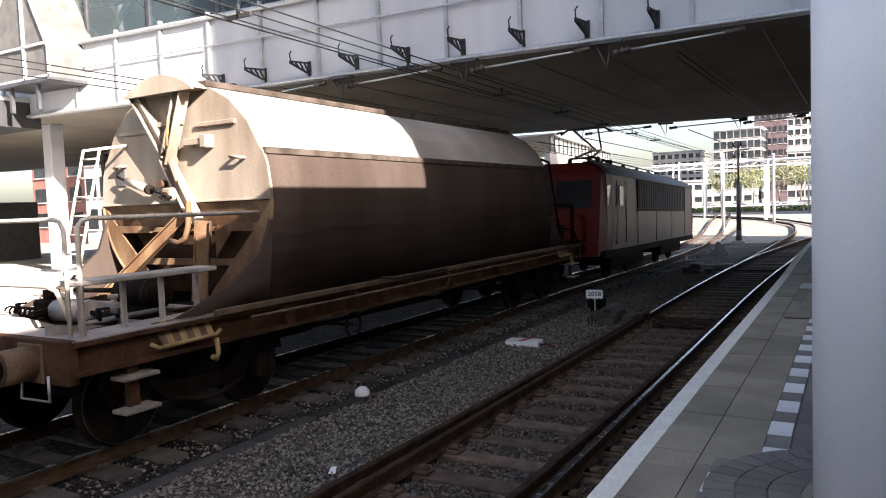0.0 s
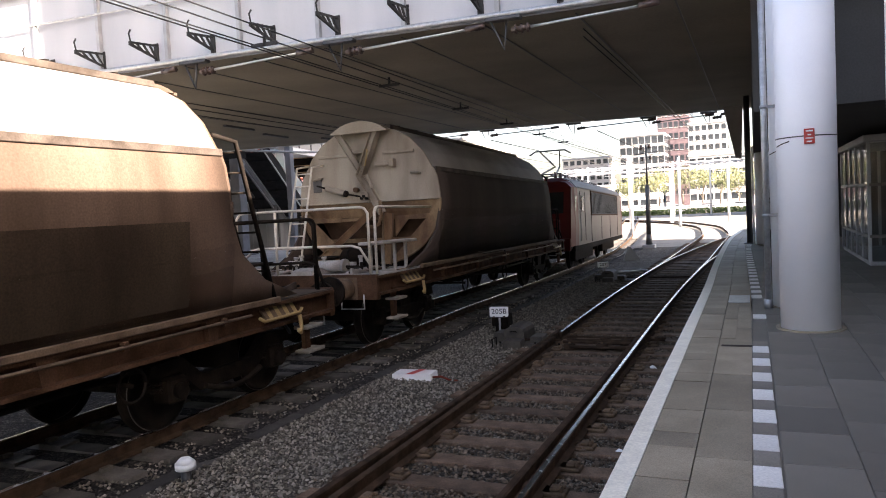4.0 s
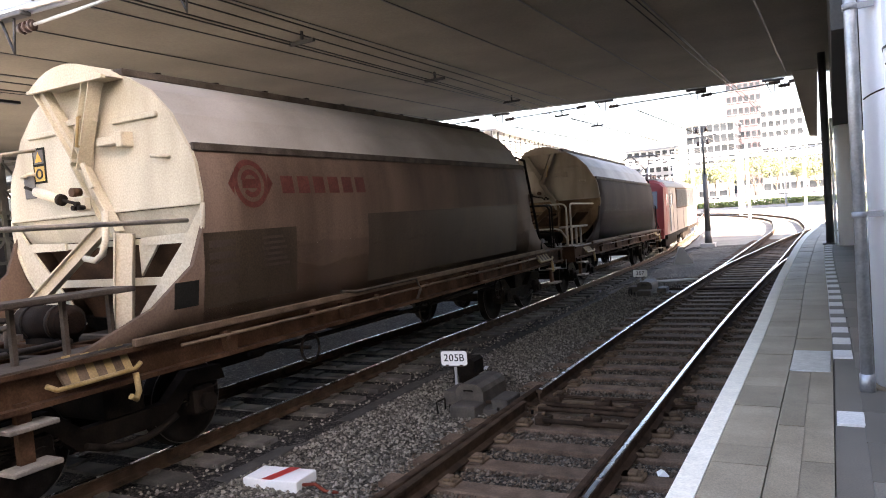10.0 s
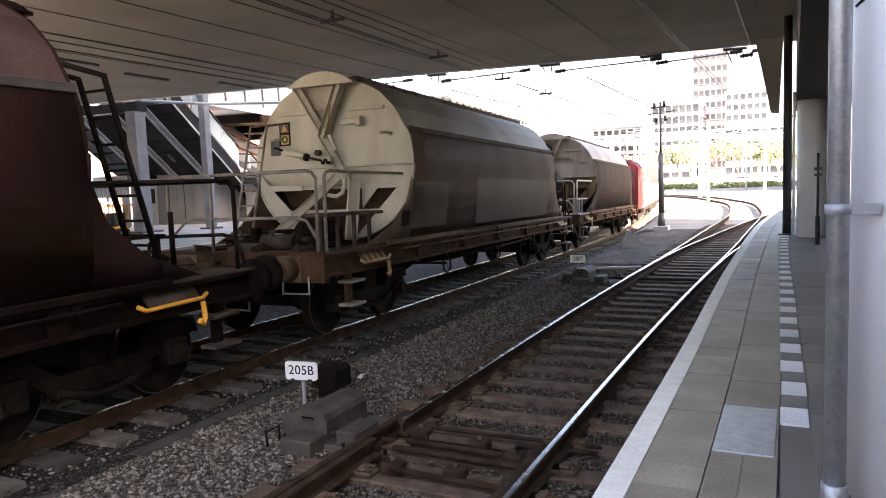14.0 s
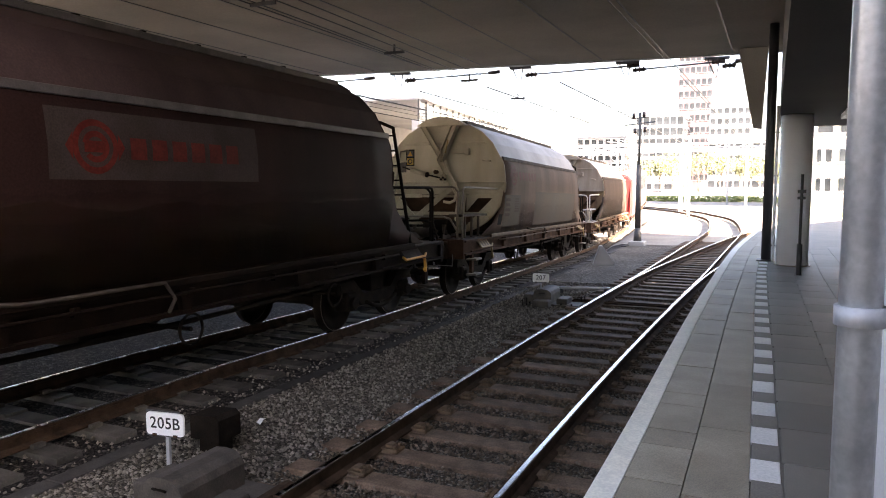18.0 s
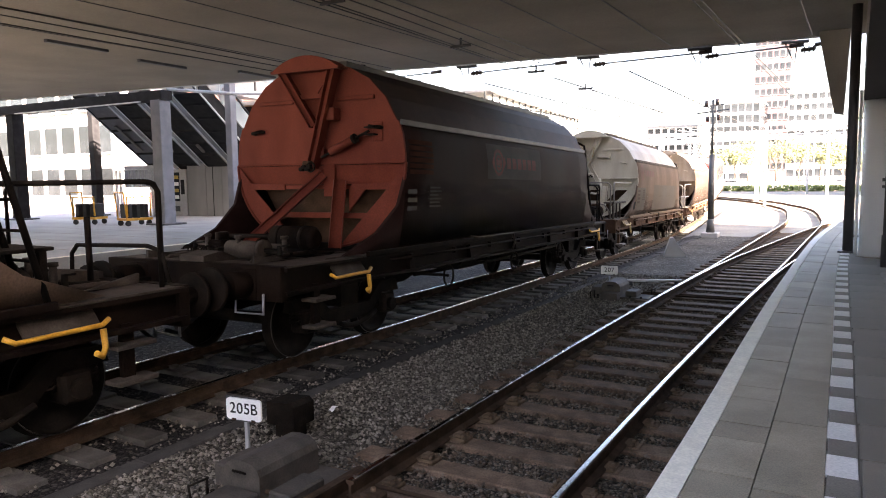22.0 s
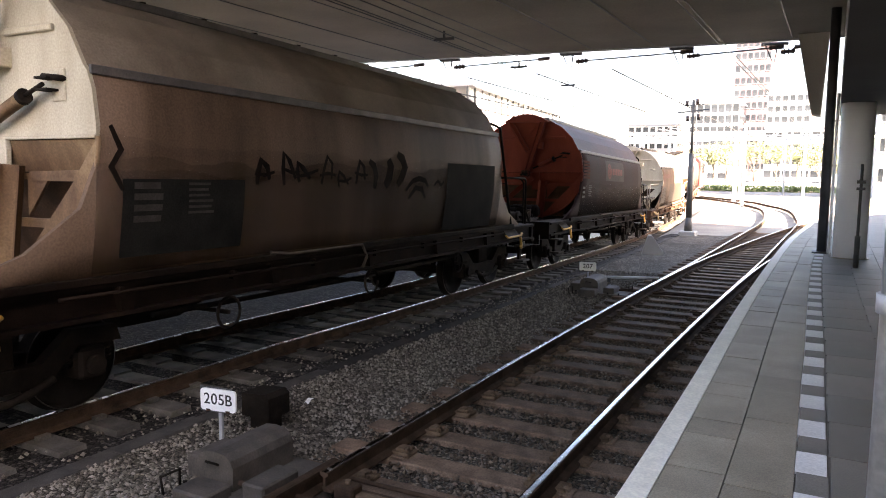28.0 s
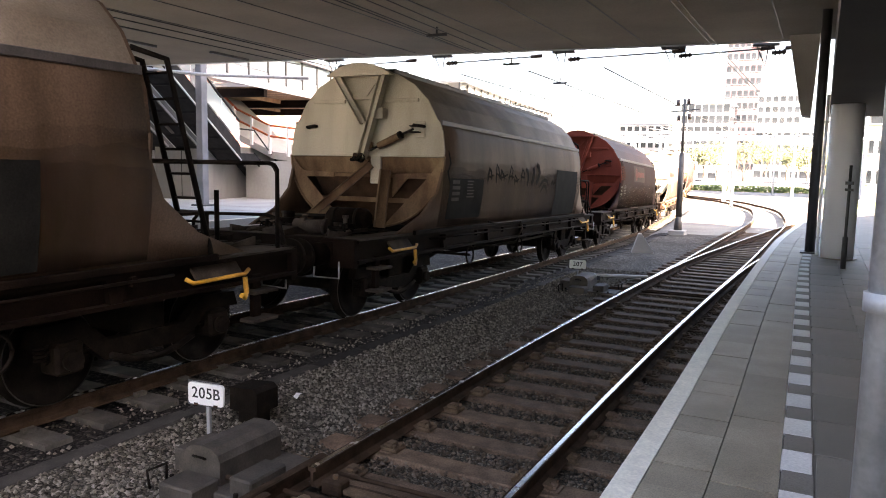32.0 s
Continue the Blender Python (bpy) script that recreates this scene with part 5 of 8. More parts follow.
def patch(name, y0, y1, z0, z1, mat, parent, label="", out=0.006):
    """A flat painted field following the curve of the side sheet."""
    zz = [z0 + (z1 - z0) * i / 6 for i in range(7)]
    def sx(z):
        lo = sorted([p for p in HALF if p[1] <= 3.1], key=lambda p: p[1])
        return float(np.interp(z, [p[1] for p in lo], [p[0] for p in lo]))
    rows = [[(sx(z) + out, y0 + (y1 - y0) * j / 4, z) for j in range(5)] for z in zz]
    return part(name, Geo().loft(rows, closed=False, smooth=True), mat, parent, label)


def hopper_wagon(label, side, roof, end, end_front, ladder, railing, boards, rail_mat=None, low=None):
    w = thing("hopper_wagon", label, "wagon", group="wagons of the goods train")
    wagon_body(side, roof, w, "")
    wagon_end(-1, 0.0, end, w, ladder=ladder, railing=railing, rail_mat=rail_mat, low=low)
    wagon_end(1, LB, end_front, w, ladder=True, railing=1, rail_mat=M["bogie"])
    underframe(w, M["frame_brown"] if boards == "striped" else M["frame"], M["pale_deck"] if rail_mat is M["rail_cream"] else M["deck"], boards)
    return w


# Sides use shade-darkened paint; the rear ends keep lighter tones.
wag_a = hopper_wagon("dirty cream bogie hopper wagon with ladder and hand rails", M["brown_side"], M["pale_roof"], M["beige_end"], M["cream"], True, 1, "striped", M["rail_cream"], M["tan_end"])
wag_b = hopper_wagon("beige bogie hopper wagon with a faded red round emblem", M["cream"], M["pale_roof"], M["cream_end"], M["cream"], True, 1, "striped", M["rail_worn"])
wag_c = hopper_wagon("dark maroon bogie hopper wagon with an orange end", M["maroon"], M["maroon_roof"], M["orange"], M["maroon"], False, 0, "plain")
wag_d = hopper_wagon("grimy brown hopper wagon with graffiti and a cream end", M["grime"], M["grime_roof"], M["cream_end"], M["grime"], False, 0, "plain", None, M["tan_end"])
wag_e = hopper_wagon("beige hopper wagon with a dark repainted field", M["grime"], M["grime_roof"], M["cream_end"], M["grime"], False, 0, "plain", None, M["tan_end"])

loco = thing("locomotive", "red electric locomotive with dull beige-red sides and a raised pantograph", "locomotive")
LL = 16.6
prof = [(-1.45, 0.95), (1.45, 0.95), (1.48, 1.6), (1.46, 3.08), (1.28, 3.3), (1.0, 3.44), (-1.0, 3.44), (-1.28, 3.3), (-1.46, 3.08), (-1.48, 1.6)]
part("body", Geo().prism(prof, 1.2, LL - 1.2), M["loco_side"], loco)
for y0, y1 in ((1.2, 0.0), (LL - 1.2, LL)):
    inset = 0.45 if y1 < y0 else -0.45
    part("cab", Geo().loft([[(x, y0, z) for x, z in prof], [(x * 0.99, (y0 + y1) / 2, z) for x, z in prof],
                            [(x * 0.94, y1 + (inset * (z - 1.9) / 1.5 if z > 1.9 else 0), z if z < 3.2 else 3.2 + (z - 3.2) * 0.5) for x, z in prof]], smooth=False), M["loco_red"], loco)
for s in (-1, 1):
    part("louvre_band", Geo().box(s * 1.468 - 0.02, s * 1.468 + 0.02, 4.4, 13.6, 2.1, 3.02), M["black"], loco, "long dark louvred panel")
    for i in range(24):
        y = 4.6 + i * 8.8 / 23
        part("louvre", Geo().box(s * 1.483 - 0.012, s * 1.483 + 0.012, y - 0.05, y + 0.05, 2.14, 2.98), M["soot"], loco)
    for z in (2.08, 3.04):
        part("panel_frame", Geo().box(s * 1.48 - 0.02, s * 1.48 + 0.02, 4.3, 13.7, z - 0.03, z + 0.03), M["rust"], loco)
    for y in (4.36, 13.64):
        part("panel_frame", Geo().box(s * 1.482 - 0.02, s * 1.482 + 0.02, y - 0.03, y + 0.03, 2.05, 3.07), M["rust"], loco)
    for y in (4.36, 7.4, 10.5, 13.64):
        part("panel_seam", Geo().box(s * 1.478 - 0.008, s * 1.478 + 0.008, y - 0.012, y + 0.012, 1.0, 2.04), M["bogie"], loco)
    part("drain_rail", Geo().box(s * 1.47 - 0.02, s * 1.47 + 0.02, 1.3, LL - 1.3, 3.08, 3.12), M["dull_strip"], loco)
    for y in (1.6, 2.75):
        part("door_seam", Geo().box(s * 1.482 - 0.006, s * 1.482 + 0.006, y - 0.02, y + 0.02, 1.1, 2.95), M["bogie"], loco)
    part("door_window", Geo().box(s * 1.475 - 0.02, s * 1.475 + 0.02, 1.9, 2.4, 2.2, 2.8, bev=0.015), M["dark_glass"], loco)
    part("cab_handrail", Geo().tube([(s * 1.5, 1.35, 1.1), (s * 1.53, 1.35, 1.2), (s * 1.53, 1.35, 2.2), (s * 1.5, 1.35, 2.3)], 0.018, 6), M["galv"], loco)
    part("cab_window", Geo().box(s * 1.43 - 0.03, s * 1.43 + 0.03, 0.62, 1.12, 2.2, 2.8, bev=0.02), M["dark_glass"], loco)
    part("sole_bar", Geo().box(s * 1.40 - 0.05, s * 1.40 + 0.05, 0.4, LL - 0.4, 0.75, 0.96), M["bogie"], loco)
shell = [(1.475, 3.085), (1.295, 3.315), (1.01, 3.462), (-1.01, 3.462), (-1.295, 3.315), (-1.475, 3.085), (-1.42, 3.085), (-0.95, 3.41), (0.95, 3.41), (1.42, 3.085)]
part("roof_shell", Geo().prism(shell, 0.9, LL - 0.9), M["tower_steel"], loco, "grey roof")
for i in range(7):
    part("roof_hatch", Geo().box(-0.95, 0.95, 1.9 + i * 1.85, 3.55 + i * 1.85, 3.45, 3.53, bev=0.03), M["tower_steel"], loco)
for x in (-0.62, 0.62):
    part("windscreen", Geo().add([(x - 0.5, 0.045, 2.15), (x + 0.5, 0.045, 2.15), (x + 0.5, 0.27, 2.92), (x - 0.5, 0.27, 2.92), (x - 0.5, 0.12, 2.15), (x + 0.5, 0.12, 2.15), (x + 0.5, 0.34, 2.92), (x - 0.5, 0.34, 2.92)],
                                 [[0, 1, 2, 3], [7, 6, 5, 4], [0, 4, 5, 1], [1, 5, 6, 2], [2, 6, 7, 3], [3, 7, 4, 0]]), M["dark_glass"], loco)
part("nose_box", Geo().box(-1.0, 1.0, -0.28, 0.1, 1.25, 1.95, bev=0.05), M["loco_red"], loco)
part("lower_grille", Geo().box(-0.5, 0.5, -0.30, -0.27, 1.35, 1.7), M["soot"], loco)
for s in (-0.7, 0.7):
    part("tail_lamp", Geo().cyl((s, -0.02, 1.45), (s, 0.06, 1.45), 0.09, 14), M["dark_glass"], loco)
part("number_bar", Geo().box(-0.35, 0.35, -0.015, 0.01, 1.62, 1.74), M["sign_white"], loco)
for i in range(6):
    part("roof_insulator", Geo().cyl((0.4, 2.6 + i * 2.2, 3.5), (0.4, 2.6 + i * 2.2, 3.75), 0.07, 10), M["insul"], loco)
part("roof_conductor", Geo().tube([(0.4, 2.4, 3.77), (0.4, LL - 2.2, 3.77)], 0.025, 6), M["wire"], loco)
pg = thing("pantograph", "", "")
pg.parent = loco
for x in (-0.45, 0.45):
    part("base_insulator", Geo().cyl((x, 3.4, 3.5), (x, 3.4, 3.75), 0.07, 10).cyl((x, 5.0, 3.5), (x, 5.0, 3.75), 0.07, 10), M["insul"], pg)
part("base_frame", Geo().bar((-0.5, 3.4, 3.78), (0.5, 3.4, 3.78), 0.06, 0.06).bar((-0.5, 5.0, 3.78), (0.5, 5.0, 3.78), 0.06, 0.06).bar((0, 3.4, 3.78), (0, 5.0, 3.78), 0.06, 0.06), M["dark_steel"], pg)
part("lower_arm", Geo().bar((-0.3, 3.4, 3.8), (-0.1, 5.2, 4.2), 0.06, 0.06).bar((0.3, 3.4, 3.8), (0.1, 5.2, 4.2), 0.06, 0.06), M["dark_steel"], pg)
part("upper_arm", Geo().bar((-0.1, 5.2, 4.2), (-0.4, 3.7, 4.72), 0.05, 0.05).bar((0.1, 5.2, 4.2), (0.4, 3.7, 4.72), 0.05, 0.05), M["dark_steel"], pg)
part("collector", Geo().tube([(-0.85, 3.7, 4.6), (-0.6, 3.7, 4.75), (0.6, 3.7, 4.75), (0.85, 3.7, 4.6)], 0.035, 6), M["dark_steel"], pg)
for y in (3.0, 5.8, LL - 5.8, LL - 3.0):
    wheel_set(y, loco)
for y in (4.4, LL - 4.4):
    for s in (-1, 1):
        part("bogie_frame", Geo().box(s * 1.05 - 0.1, s * 1.05 + 0.1, y - 2.3, y + 2.3, 0.32, 0.80, bev=0.03), M["bogie"], loco)
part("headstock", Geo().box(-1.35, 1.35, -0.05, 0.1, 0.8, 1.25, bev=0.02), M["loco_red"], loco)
for s in (-1, 1):
    part("buffer", Geo().cyl((s * 0.88, -0.05, 1.04), (s * 0.88, -0.7, 1.04), 0.15, 14).cyl((s * 0.88, -0.7, 1.04), (s * 0.88, -1.1, 1.04), 0.1, 14).cyl((s * 0.88, -1.1, 1.04), (s * 0.88, -1.16, 1.04), 0.24, 22), M["bogie"], loco)

# ---- station side: canopy behind and building beyond, added to block sun ----
roof = thing("canopy", "flat canopy slabs added to keep off sun and sky light", "canopy", kind="structure")
# Assumed slabs: one shades the train's lower sides, one darkens the right.
part("canopy_slab", Geo().box(1.9, 3.3, 1.2, 7.8, 4.94, 5.19), M["concrete"], roof)
part("side_roof", Geo().box(5.6, 9.5, 1.2, 12.2, 5.3, 5.5), M["hall_dark"], roof)
hall = thing("station_hall", "dark hall walls beyond the platform, raised out of view to block sun", "building", kind="structure")
# Heights and ends are set by the sun patch they leave on the train.
part("wall_east", Geo().box(9.5, 10.0, 4.62, 36.0, PZ, 5.3), M["hall_dark"], hall)
# Unseen; pale only to throw sky light back on the platform.
part("upper_wall", Geo().box(9.5, 10.0, 4.62, 36.0, 5.3, 22.0), M["fascia"], hall, "pale unseen wall that blocks sun and bounces sky light")
part("wall_south", Geo().box(10.0, 30, 4.62, 5.0, PZ, 22.0), M["hall_dark"], hall)
part("wall_north", Geo().box(10.0, 30, 35.6, 36.0, PZ, 22.0), M["hall_dark"], hall)
# Unseen wall added against low sun and sky glow.
part("wall_under_canopy", Geo().box(9.6, 9.9, -14.0, 4.6, PZ, 8.5), M["hall_dark"], hall)
for i in range(9):
    y = 2.0 + i * 3.2
    part("wall_pilaster", Geo().box(9.38, 9.5, y, y + 0.3, PZ, SOF), M["dark_steel"], hall)

part("cross_wall", Geo().box(4.4, 9.5, 27.2, 27.5, PZ, SOF), M["hall_dark"], hall)
# glazed waiting room under the bridge
wr = thing("waiting_room", "glazed waiting room with grey steel posts", "waiting room")
X0, X1, Y0w, Y1w = 4.6, 8.6, 17.5, 22.0
part("plinth", Geo().box(X0, X1, Y0w, Y1w, PZ - 0.01, PZ + 0.06), M["grey_steel"], wr)
part("flat_roof", Geo().box(X0 - 0.1, X1 + 0.1, Y0w - 0.1, Y1w + 0.1, 3.2, 3.34, bev=0.02), M["grey_steel"], wr)
for i in range(6):
    x = X0 + (X1 - X0) * i / 5
    for y in (Y0w, Y1w):
        part("post", Geo().box(x - 0.03, x + 0.03, y - 0.03, y + 0.03, PZ + 0.06, 3.2), M["grey_steel"], wr)
for i in range(1, 5):
    y = Y0w + (Y1w - Y0w) * i / 5
    for x in (X0, X1):
        part("post", Geo().box(x - 0.03, x + 0.03, y - 0.03, y + 0.03, PZ + 0.06, 3.2), M["grey_steel"], wr)
for zz in (1.35, 2.35):
    part("glazing_bar", Geo().box(X0, X1, Y0w - 0.035, Y0w + 0.035, zz, zz + 0.06), M["rail_grey"], wr)
    part("glazing_bar", Geo().box(X0 - 0.035, X0 + 0.035, Y0w, Y1w, zz, zz + 0.06), M["rail_grey"], wr)
for i in range(5):
    a, b = X0 + (X1 - X0) * i / 5, X0 + (X1 - X0) * (i + 1) / 5
    part("pane", Geo().box(a + 0.03, b - 0.03, Y0w - 0.006, Y0w + 0.006, PZ + 0.08, 3.18), M["dim_glass"], wr)
    c, d = Y0w + (Y1w - Y0w) * i / 5, Y0w + (Y1w - Y0w) * (i + 1) / 5
    part("pane", Geo().box(X0 - 0.006, X0 + 0.006, c + 0.03, d - 0.03, PZ + 0.08, 3.18), M["dim_glass"], wr)
bench = thing("bench", "grey metal bench inside the glazed waiting room", "bench", pose(6.6, 20.6, PZ + 0.06))
part("seat", Geo().box(-1.2, 1.2, -0.2, 0.2, 0.42, 0.46, bev=0.01), M["galv"], bench)
part("backrest", Geo().box(-1.2, 1.2, 0.22, 0.25, 0.55, 0.85, bev=0.01), M["galv"], bench)
for x in (-1.0, 1.0):
    part("leg", Geo().box(x - 0.03, x + 0.03, -0.18, 0.24, 0, 0.42), M["dark_steel"], bench)

# pipes and fittings on the columns
pipe = thing("downpipe", "grey galvanised downpipe beside a white column", "pipe", pose(2.69, 11.72, PZ))
part("pipe", Geo().cyl((0, 0, 0.02), (0, 0, 4.3), 0.04, 14), M["galv"], pipe)
part("foot", Geo().cyl((0, 0, 0), (0, 0, 0.12), 0.05, 14), M["galv"], pipe)
for z in (1.2, 2.6):
    part("clip", Geo().cyl((0, 0, z), (0, 0, z + 0.04), 0.048, 14).box(0, 0.14, -0.015, 0.015, z, z + 0.04), M["grey_steel"], pipe)
dark = thing("downpipe", "thick dark steel downpipe beside the beam", "pipe", pose(2.425, 25.1, PZ))
part("pipe", Geo().cyl((0, 0, 0), (0, 0, SOF - PZ), 0.085, 16), M["dark_steel"], dark)
part("foot", Geo().box(-0.16, 0.16, -0.16, 0.16, -0.01, 0.03, bev=0.01), M["dark_steel"], dark)
slim = thing("downpipe", "slim white pipe beside a dark downpipe", "pipe", pose(2.545, 24.9, PZ))
part("pipe", Geo().cyl((0, 0, 0), (0, 0, 2.9), 0.03, 10), M["column"], slim)
for z in (0.3, 1.6, 2.4):
    part("clip", Geo().box(-0.05, 0.06, -0.02, 0.02, z, z + 0.03), M["dark_steel"], slim)
post = thing("sign_post", "slim dark post standing before a column", "post", pose(2.93, 22.95, PZ))
part("pole", Geo().cyl((0, 0, 0), (0, 0, 1.62), 0.022, 10), M["dark_steel"], post)
part("collar", Geo().box(-0.06, 0.06, -0.03, 0.03, 1.32, 1.37).box(-0.06, 0.06, -0.03, 0.03, 1.22, 1.26), M["dark_steel"], post)
part("sleeve", Geo().cyl((0, 0, 0), (0, 0, 0.5), 0.04, 10), M["dark_steel"], post)
plate = thing("wall_sign", "small red sign with pale bars on a white column", "sign", pose(3.085, 10.27, PZ))
sm = Matrix.Rotation(math.radians(2), 4, "Z")
part("plate", Geo().box(-0.05, 0.05, -0.325, -0.302, 2.005, 2.165, sm, 0.004), M["red"], plate)
for zc, w in ((2.14, 0.066), (2.10, 0.034), (2.065, 0.075), (2.03, 0.05)):
    part("bar", Geo().box(-w / 2, w / 2, -0.329, -0.324, zc - 0.007, zc + 0.007, sm), M["sign_white"], plate)
part("strap", Geo().cyl((0, 0, 2.085), (0, 0, 2.098), 0.304, 40, caps=False), M["dark_steel"], plate)
for cx, cy, r in ((3.085, 10.27, 0.302), (3.045, 11.95, 0.302)):
    mk = thing("scuff_mark", "dark scratch across the white column paint", "mark", pose(cx, cy, PZ))
    pts = [(r * math.cos(t), r * math.sin(t), 2.05 + 0.06 * (t + 2.2)) for t in [-2.9 + 0.1 * i for i in range(8)]]
    part("scratch", Geo().tube(pts, 0.006, 5), M["panel_grey"], mk)
# conduit and lamps under the beam
lamp = thing("strip_lamp", "narrow strip lamp under the platform beam", "lamp", pose(3.6, 20.5, 3.44))
part("housing", Geo().box(-0.06, 0.06, -0.6, 0.6, -0.02, 0.06, bev=0.01), M["column"], lamp)
copy_thing(lamp, pose(3.6, 24.0, 3.44))
# inserts in the platform floor
cover = thing("access_cover", "pale metal access cover set in the platform", "cover", pose(2.175, 12.235, PZ))
part("lid", Geo().box(0, 0.285, 0, 0.76, -0.02, 0.006, bev=0.003), M["galv"], cover)
t1 = thing("single_tile", "single white guide tile set in the paving", "tile", pose(2.498, 10.9, PZ))
part("tile", Geo().box(0, 0.15, 0, 0.27, -0.02, 0.005, bev=0.003), M["white_tile"], t1)
for (x, y, w, d) in ((2.205, 9.10, 0.29, 0.07), (2.19, 9.5, 0.14, 1.25), (2.185, 10.8, 0.14, 1.4)):
    ins = thing("paving_strip", "narrow pale concrete strip let into the platform", "paving", pose(x, y, PZ))
    part("strip", Geo().box(0, w, 0, d, -0.02, 0.004, bev=0.002), M["panel_grey"] if d < 0.1 else M["slab"], ins)

# ---- trackside things ----
def sign_board(x, y, text, scale, label, back=True, yaw=8):
    s = thing("number_board", label, "sign", pose(x, y, -0.27, 0, 0, yaw))
    part("post", Geo().box(-0.015, 0.015, -0.01, 0.02, 0, 0.52 * scale), M["grey_steel"], s)
    w, h = 0.18, 0.095
    z0 = 0.60 * scale
    out = []
    for cx, cz, a0 in ((w - 0.03, h - 0.03, 0), (-w + 0.03, h - 0.03, 90), (-w + 0.03, -h + 0.03, 180), (w - 0.03, -h + 0.03, 270)):
        out += [(cx + 0.03 * math.cos(math.radians(a0 + k * 30)), z0 + cz + 0.03 * math.sin(math.radians(a0 + k * 30))) for k in range(4)]
    tilt = Matrix.Translation((0, -0.03, 0))
    part("board", Geo().prism(out, -0.035, -0.015), M["sign_white"], s, "white enamel board")
    part("backing", Geo().box(-w - 0.02, w - 0.05, -0.012, -0.004, z0 - h - 0.02, z0 + h + 0.012), M["dark_steel"], s)
    for k, ch in enumerate(text):
        cu = bpy.data.curves.new("digit", "FONT")
        cu.body, cu.size, cu.align_x, cu.align_y, cu.extrude, cu.offset = ch, 0.135, "CENTER", "CENTER", 0.001, 0.0012
        ob = bpy.data.objects.new("digit", cu)
        scene.collection.objects.link(ob)
        me = bpy.data.meshes.new_from_object(ob.evaluated_get(bpy.context.evaluated_depsgraph_get()))
        bpy.data.objects.remove(ob)
        bpy.data.curves.remove(cu)
        me.transform(pose((k - (len(text) - 1) / 2) * 0.073, -0.0375, z0 + 0.005, 90))
        me.materials.clear()
        part("digit", me, M["black"], s)
    for dx in (-0.1, 0.1):
        part("clip", Geo().box(dx - 0.02, dx + 0.02, -0.04, 0.0, z0 - h - 0.008, z0 - h + 0.012), M["rail"], s)
    return s


sign_board(-1.98, 14.40, "205B", 1.0, "small white point number board reading 205B on a post")
sign_board(-2.05, 25.2, "207", 0.85, "small white point number board reading 207 on a post")


def point_machine(x, y, label):
    p = thing("point_machine", label, "point machine", pose(x, y, -0.27))
    prof = [(-0.19, 0.10), (0.19, 0.10), (0.19, 0.29), (0.165, 0.345), (0.10, 0.385), (0, 0.395), (-0.10, 0.385), (-0.165, 0.345), (-0.19, 0.29)]
    part("motor_cover", Geo().prism(prof, 0.0, 0.70), M["machine"], p, "rounded cast cover")
    part("base_plate", Geo().box(-0.26, 0.78, -0.10, 0.78, 0.03, 0.11, bev=0.01), M["machine"], p)
    part("side_box", Geo().box(0.31, 0.53, -0.04, 0.37, 0.08, 0.23, bev=0.015), M["machine"], p)
    part("rear_box", Geo().box(-0.44, -0.20, 0.12, 0.55, 0.06, 0.25, bev=0.015), M["machine"], p)
    part("end_box", Geo().box(-0.12, 0.22, -0.32, -0.04, 0.05, 0.2, bev=0.015), M["machine"], p)
    part("cover_handle", Geo().tube([(-0.06, -0.01, 0.30), (-0.06, -0.03, 0.315), (0.05, -0.03, 0.315), (0.05, -0.01, 0.30)], 0.01, 6), M["bogie"], p)
    part("drive_rod", Geo().cyl((0.5, 0.45, 0.12), (2.6, 0.5, 0.12), 0.022, 8), M["rail"], p)
    part("lock_rod", Geo().cyl((0.5, 0.62, 0.12), (2.6, 0.66, 0.12), 0.018, 8), M["rail"], p)
    for dx, dy in ((-0.35, -0.2), (0.72, 0.45)):
        part("loop_handle", Geo().tube([(dx, dy, 0.05), (dx, dy - 0.02, 0.2), (dx + 0.03, dy + 0.14, 0.21), (dx + 0.03, dy + 0.14, 0.05)], 0.012, 6), M["bogie"], p)
    for k in range(6):
        part("bolt", Geo().cyl((-0.24 + 0.22 * k, -0.08, 0.1), (-0.24 + 0.22 * k, -0.08, 0.14), 0.018, 6), M["bogie"], p)
    return p


point_machine(-1.545, 13.9, "weathered brown point machine with a rounded cover beside the rail")
point_machine(-1.75, 24.3, "smaller point machine beside the far turnout")
cab = thing("junction_box", "weathered box on a foot beside the point machine", "box", pose(-2.2, 15.2, -0.27))
part("foot", Geo().box(-0.12, 0.12, -0.1, 0.1, 0, 0.2, bev=0.01), M["bogie"], cab)
part("case", Geo().prism([(-0.17, 0.2), (0.17, 0.2), (0.17, 0.40), (0.12, 0.44), (-0.17, 0.42)], -0.15, 0.15), M["bogie"], cab)
mk = thing("track_marker", "white slab with a red stripe lying in the ballast", "marker", pose(-2.58, 11.03, -0.2, 0, 0, 5))
part("slab", Geo().box(0, 0.62, 0, 0.34, -0.06, 0.08, bev=0.008), M["sign_white"], mk)
part("red_stripe", Geo().add([(0.22, -0.002, 0.084), (0.34, -0.002, 0.084), (0.44, 0.342, 0.084), (0.32, 0.342, 0.084)], [[0, 1, 2, 3]]), M["red"], mk)
part("cable", Geo().tube([(0.62, 0.1, 0.02), (0.75, 0.12, 0.03), (0.9, 0.05, 0.0), (1.05, 0.12, -0.03)], 0.018, 6), M["orange"], mk)
st = thing("trackside_cap", "small white rounded cap on a stub in the ballast", "marker", pose(-2.65, 6.76, -0.27))
part("stub", Geo().cyl((0, 0, 0), (0, 0, 0.2), 0.05, 10), M["dark_steel"], st)
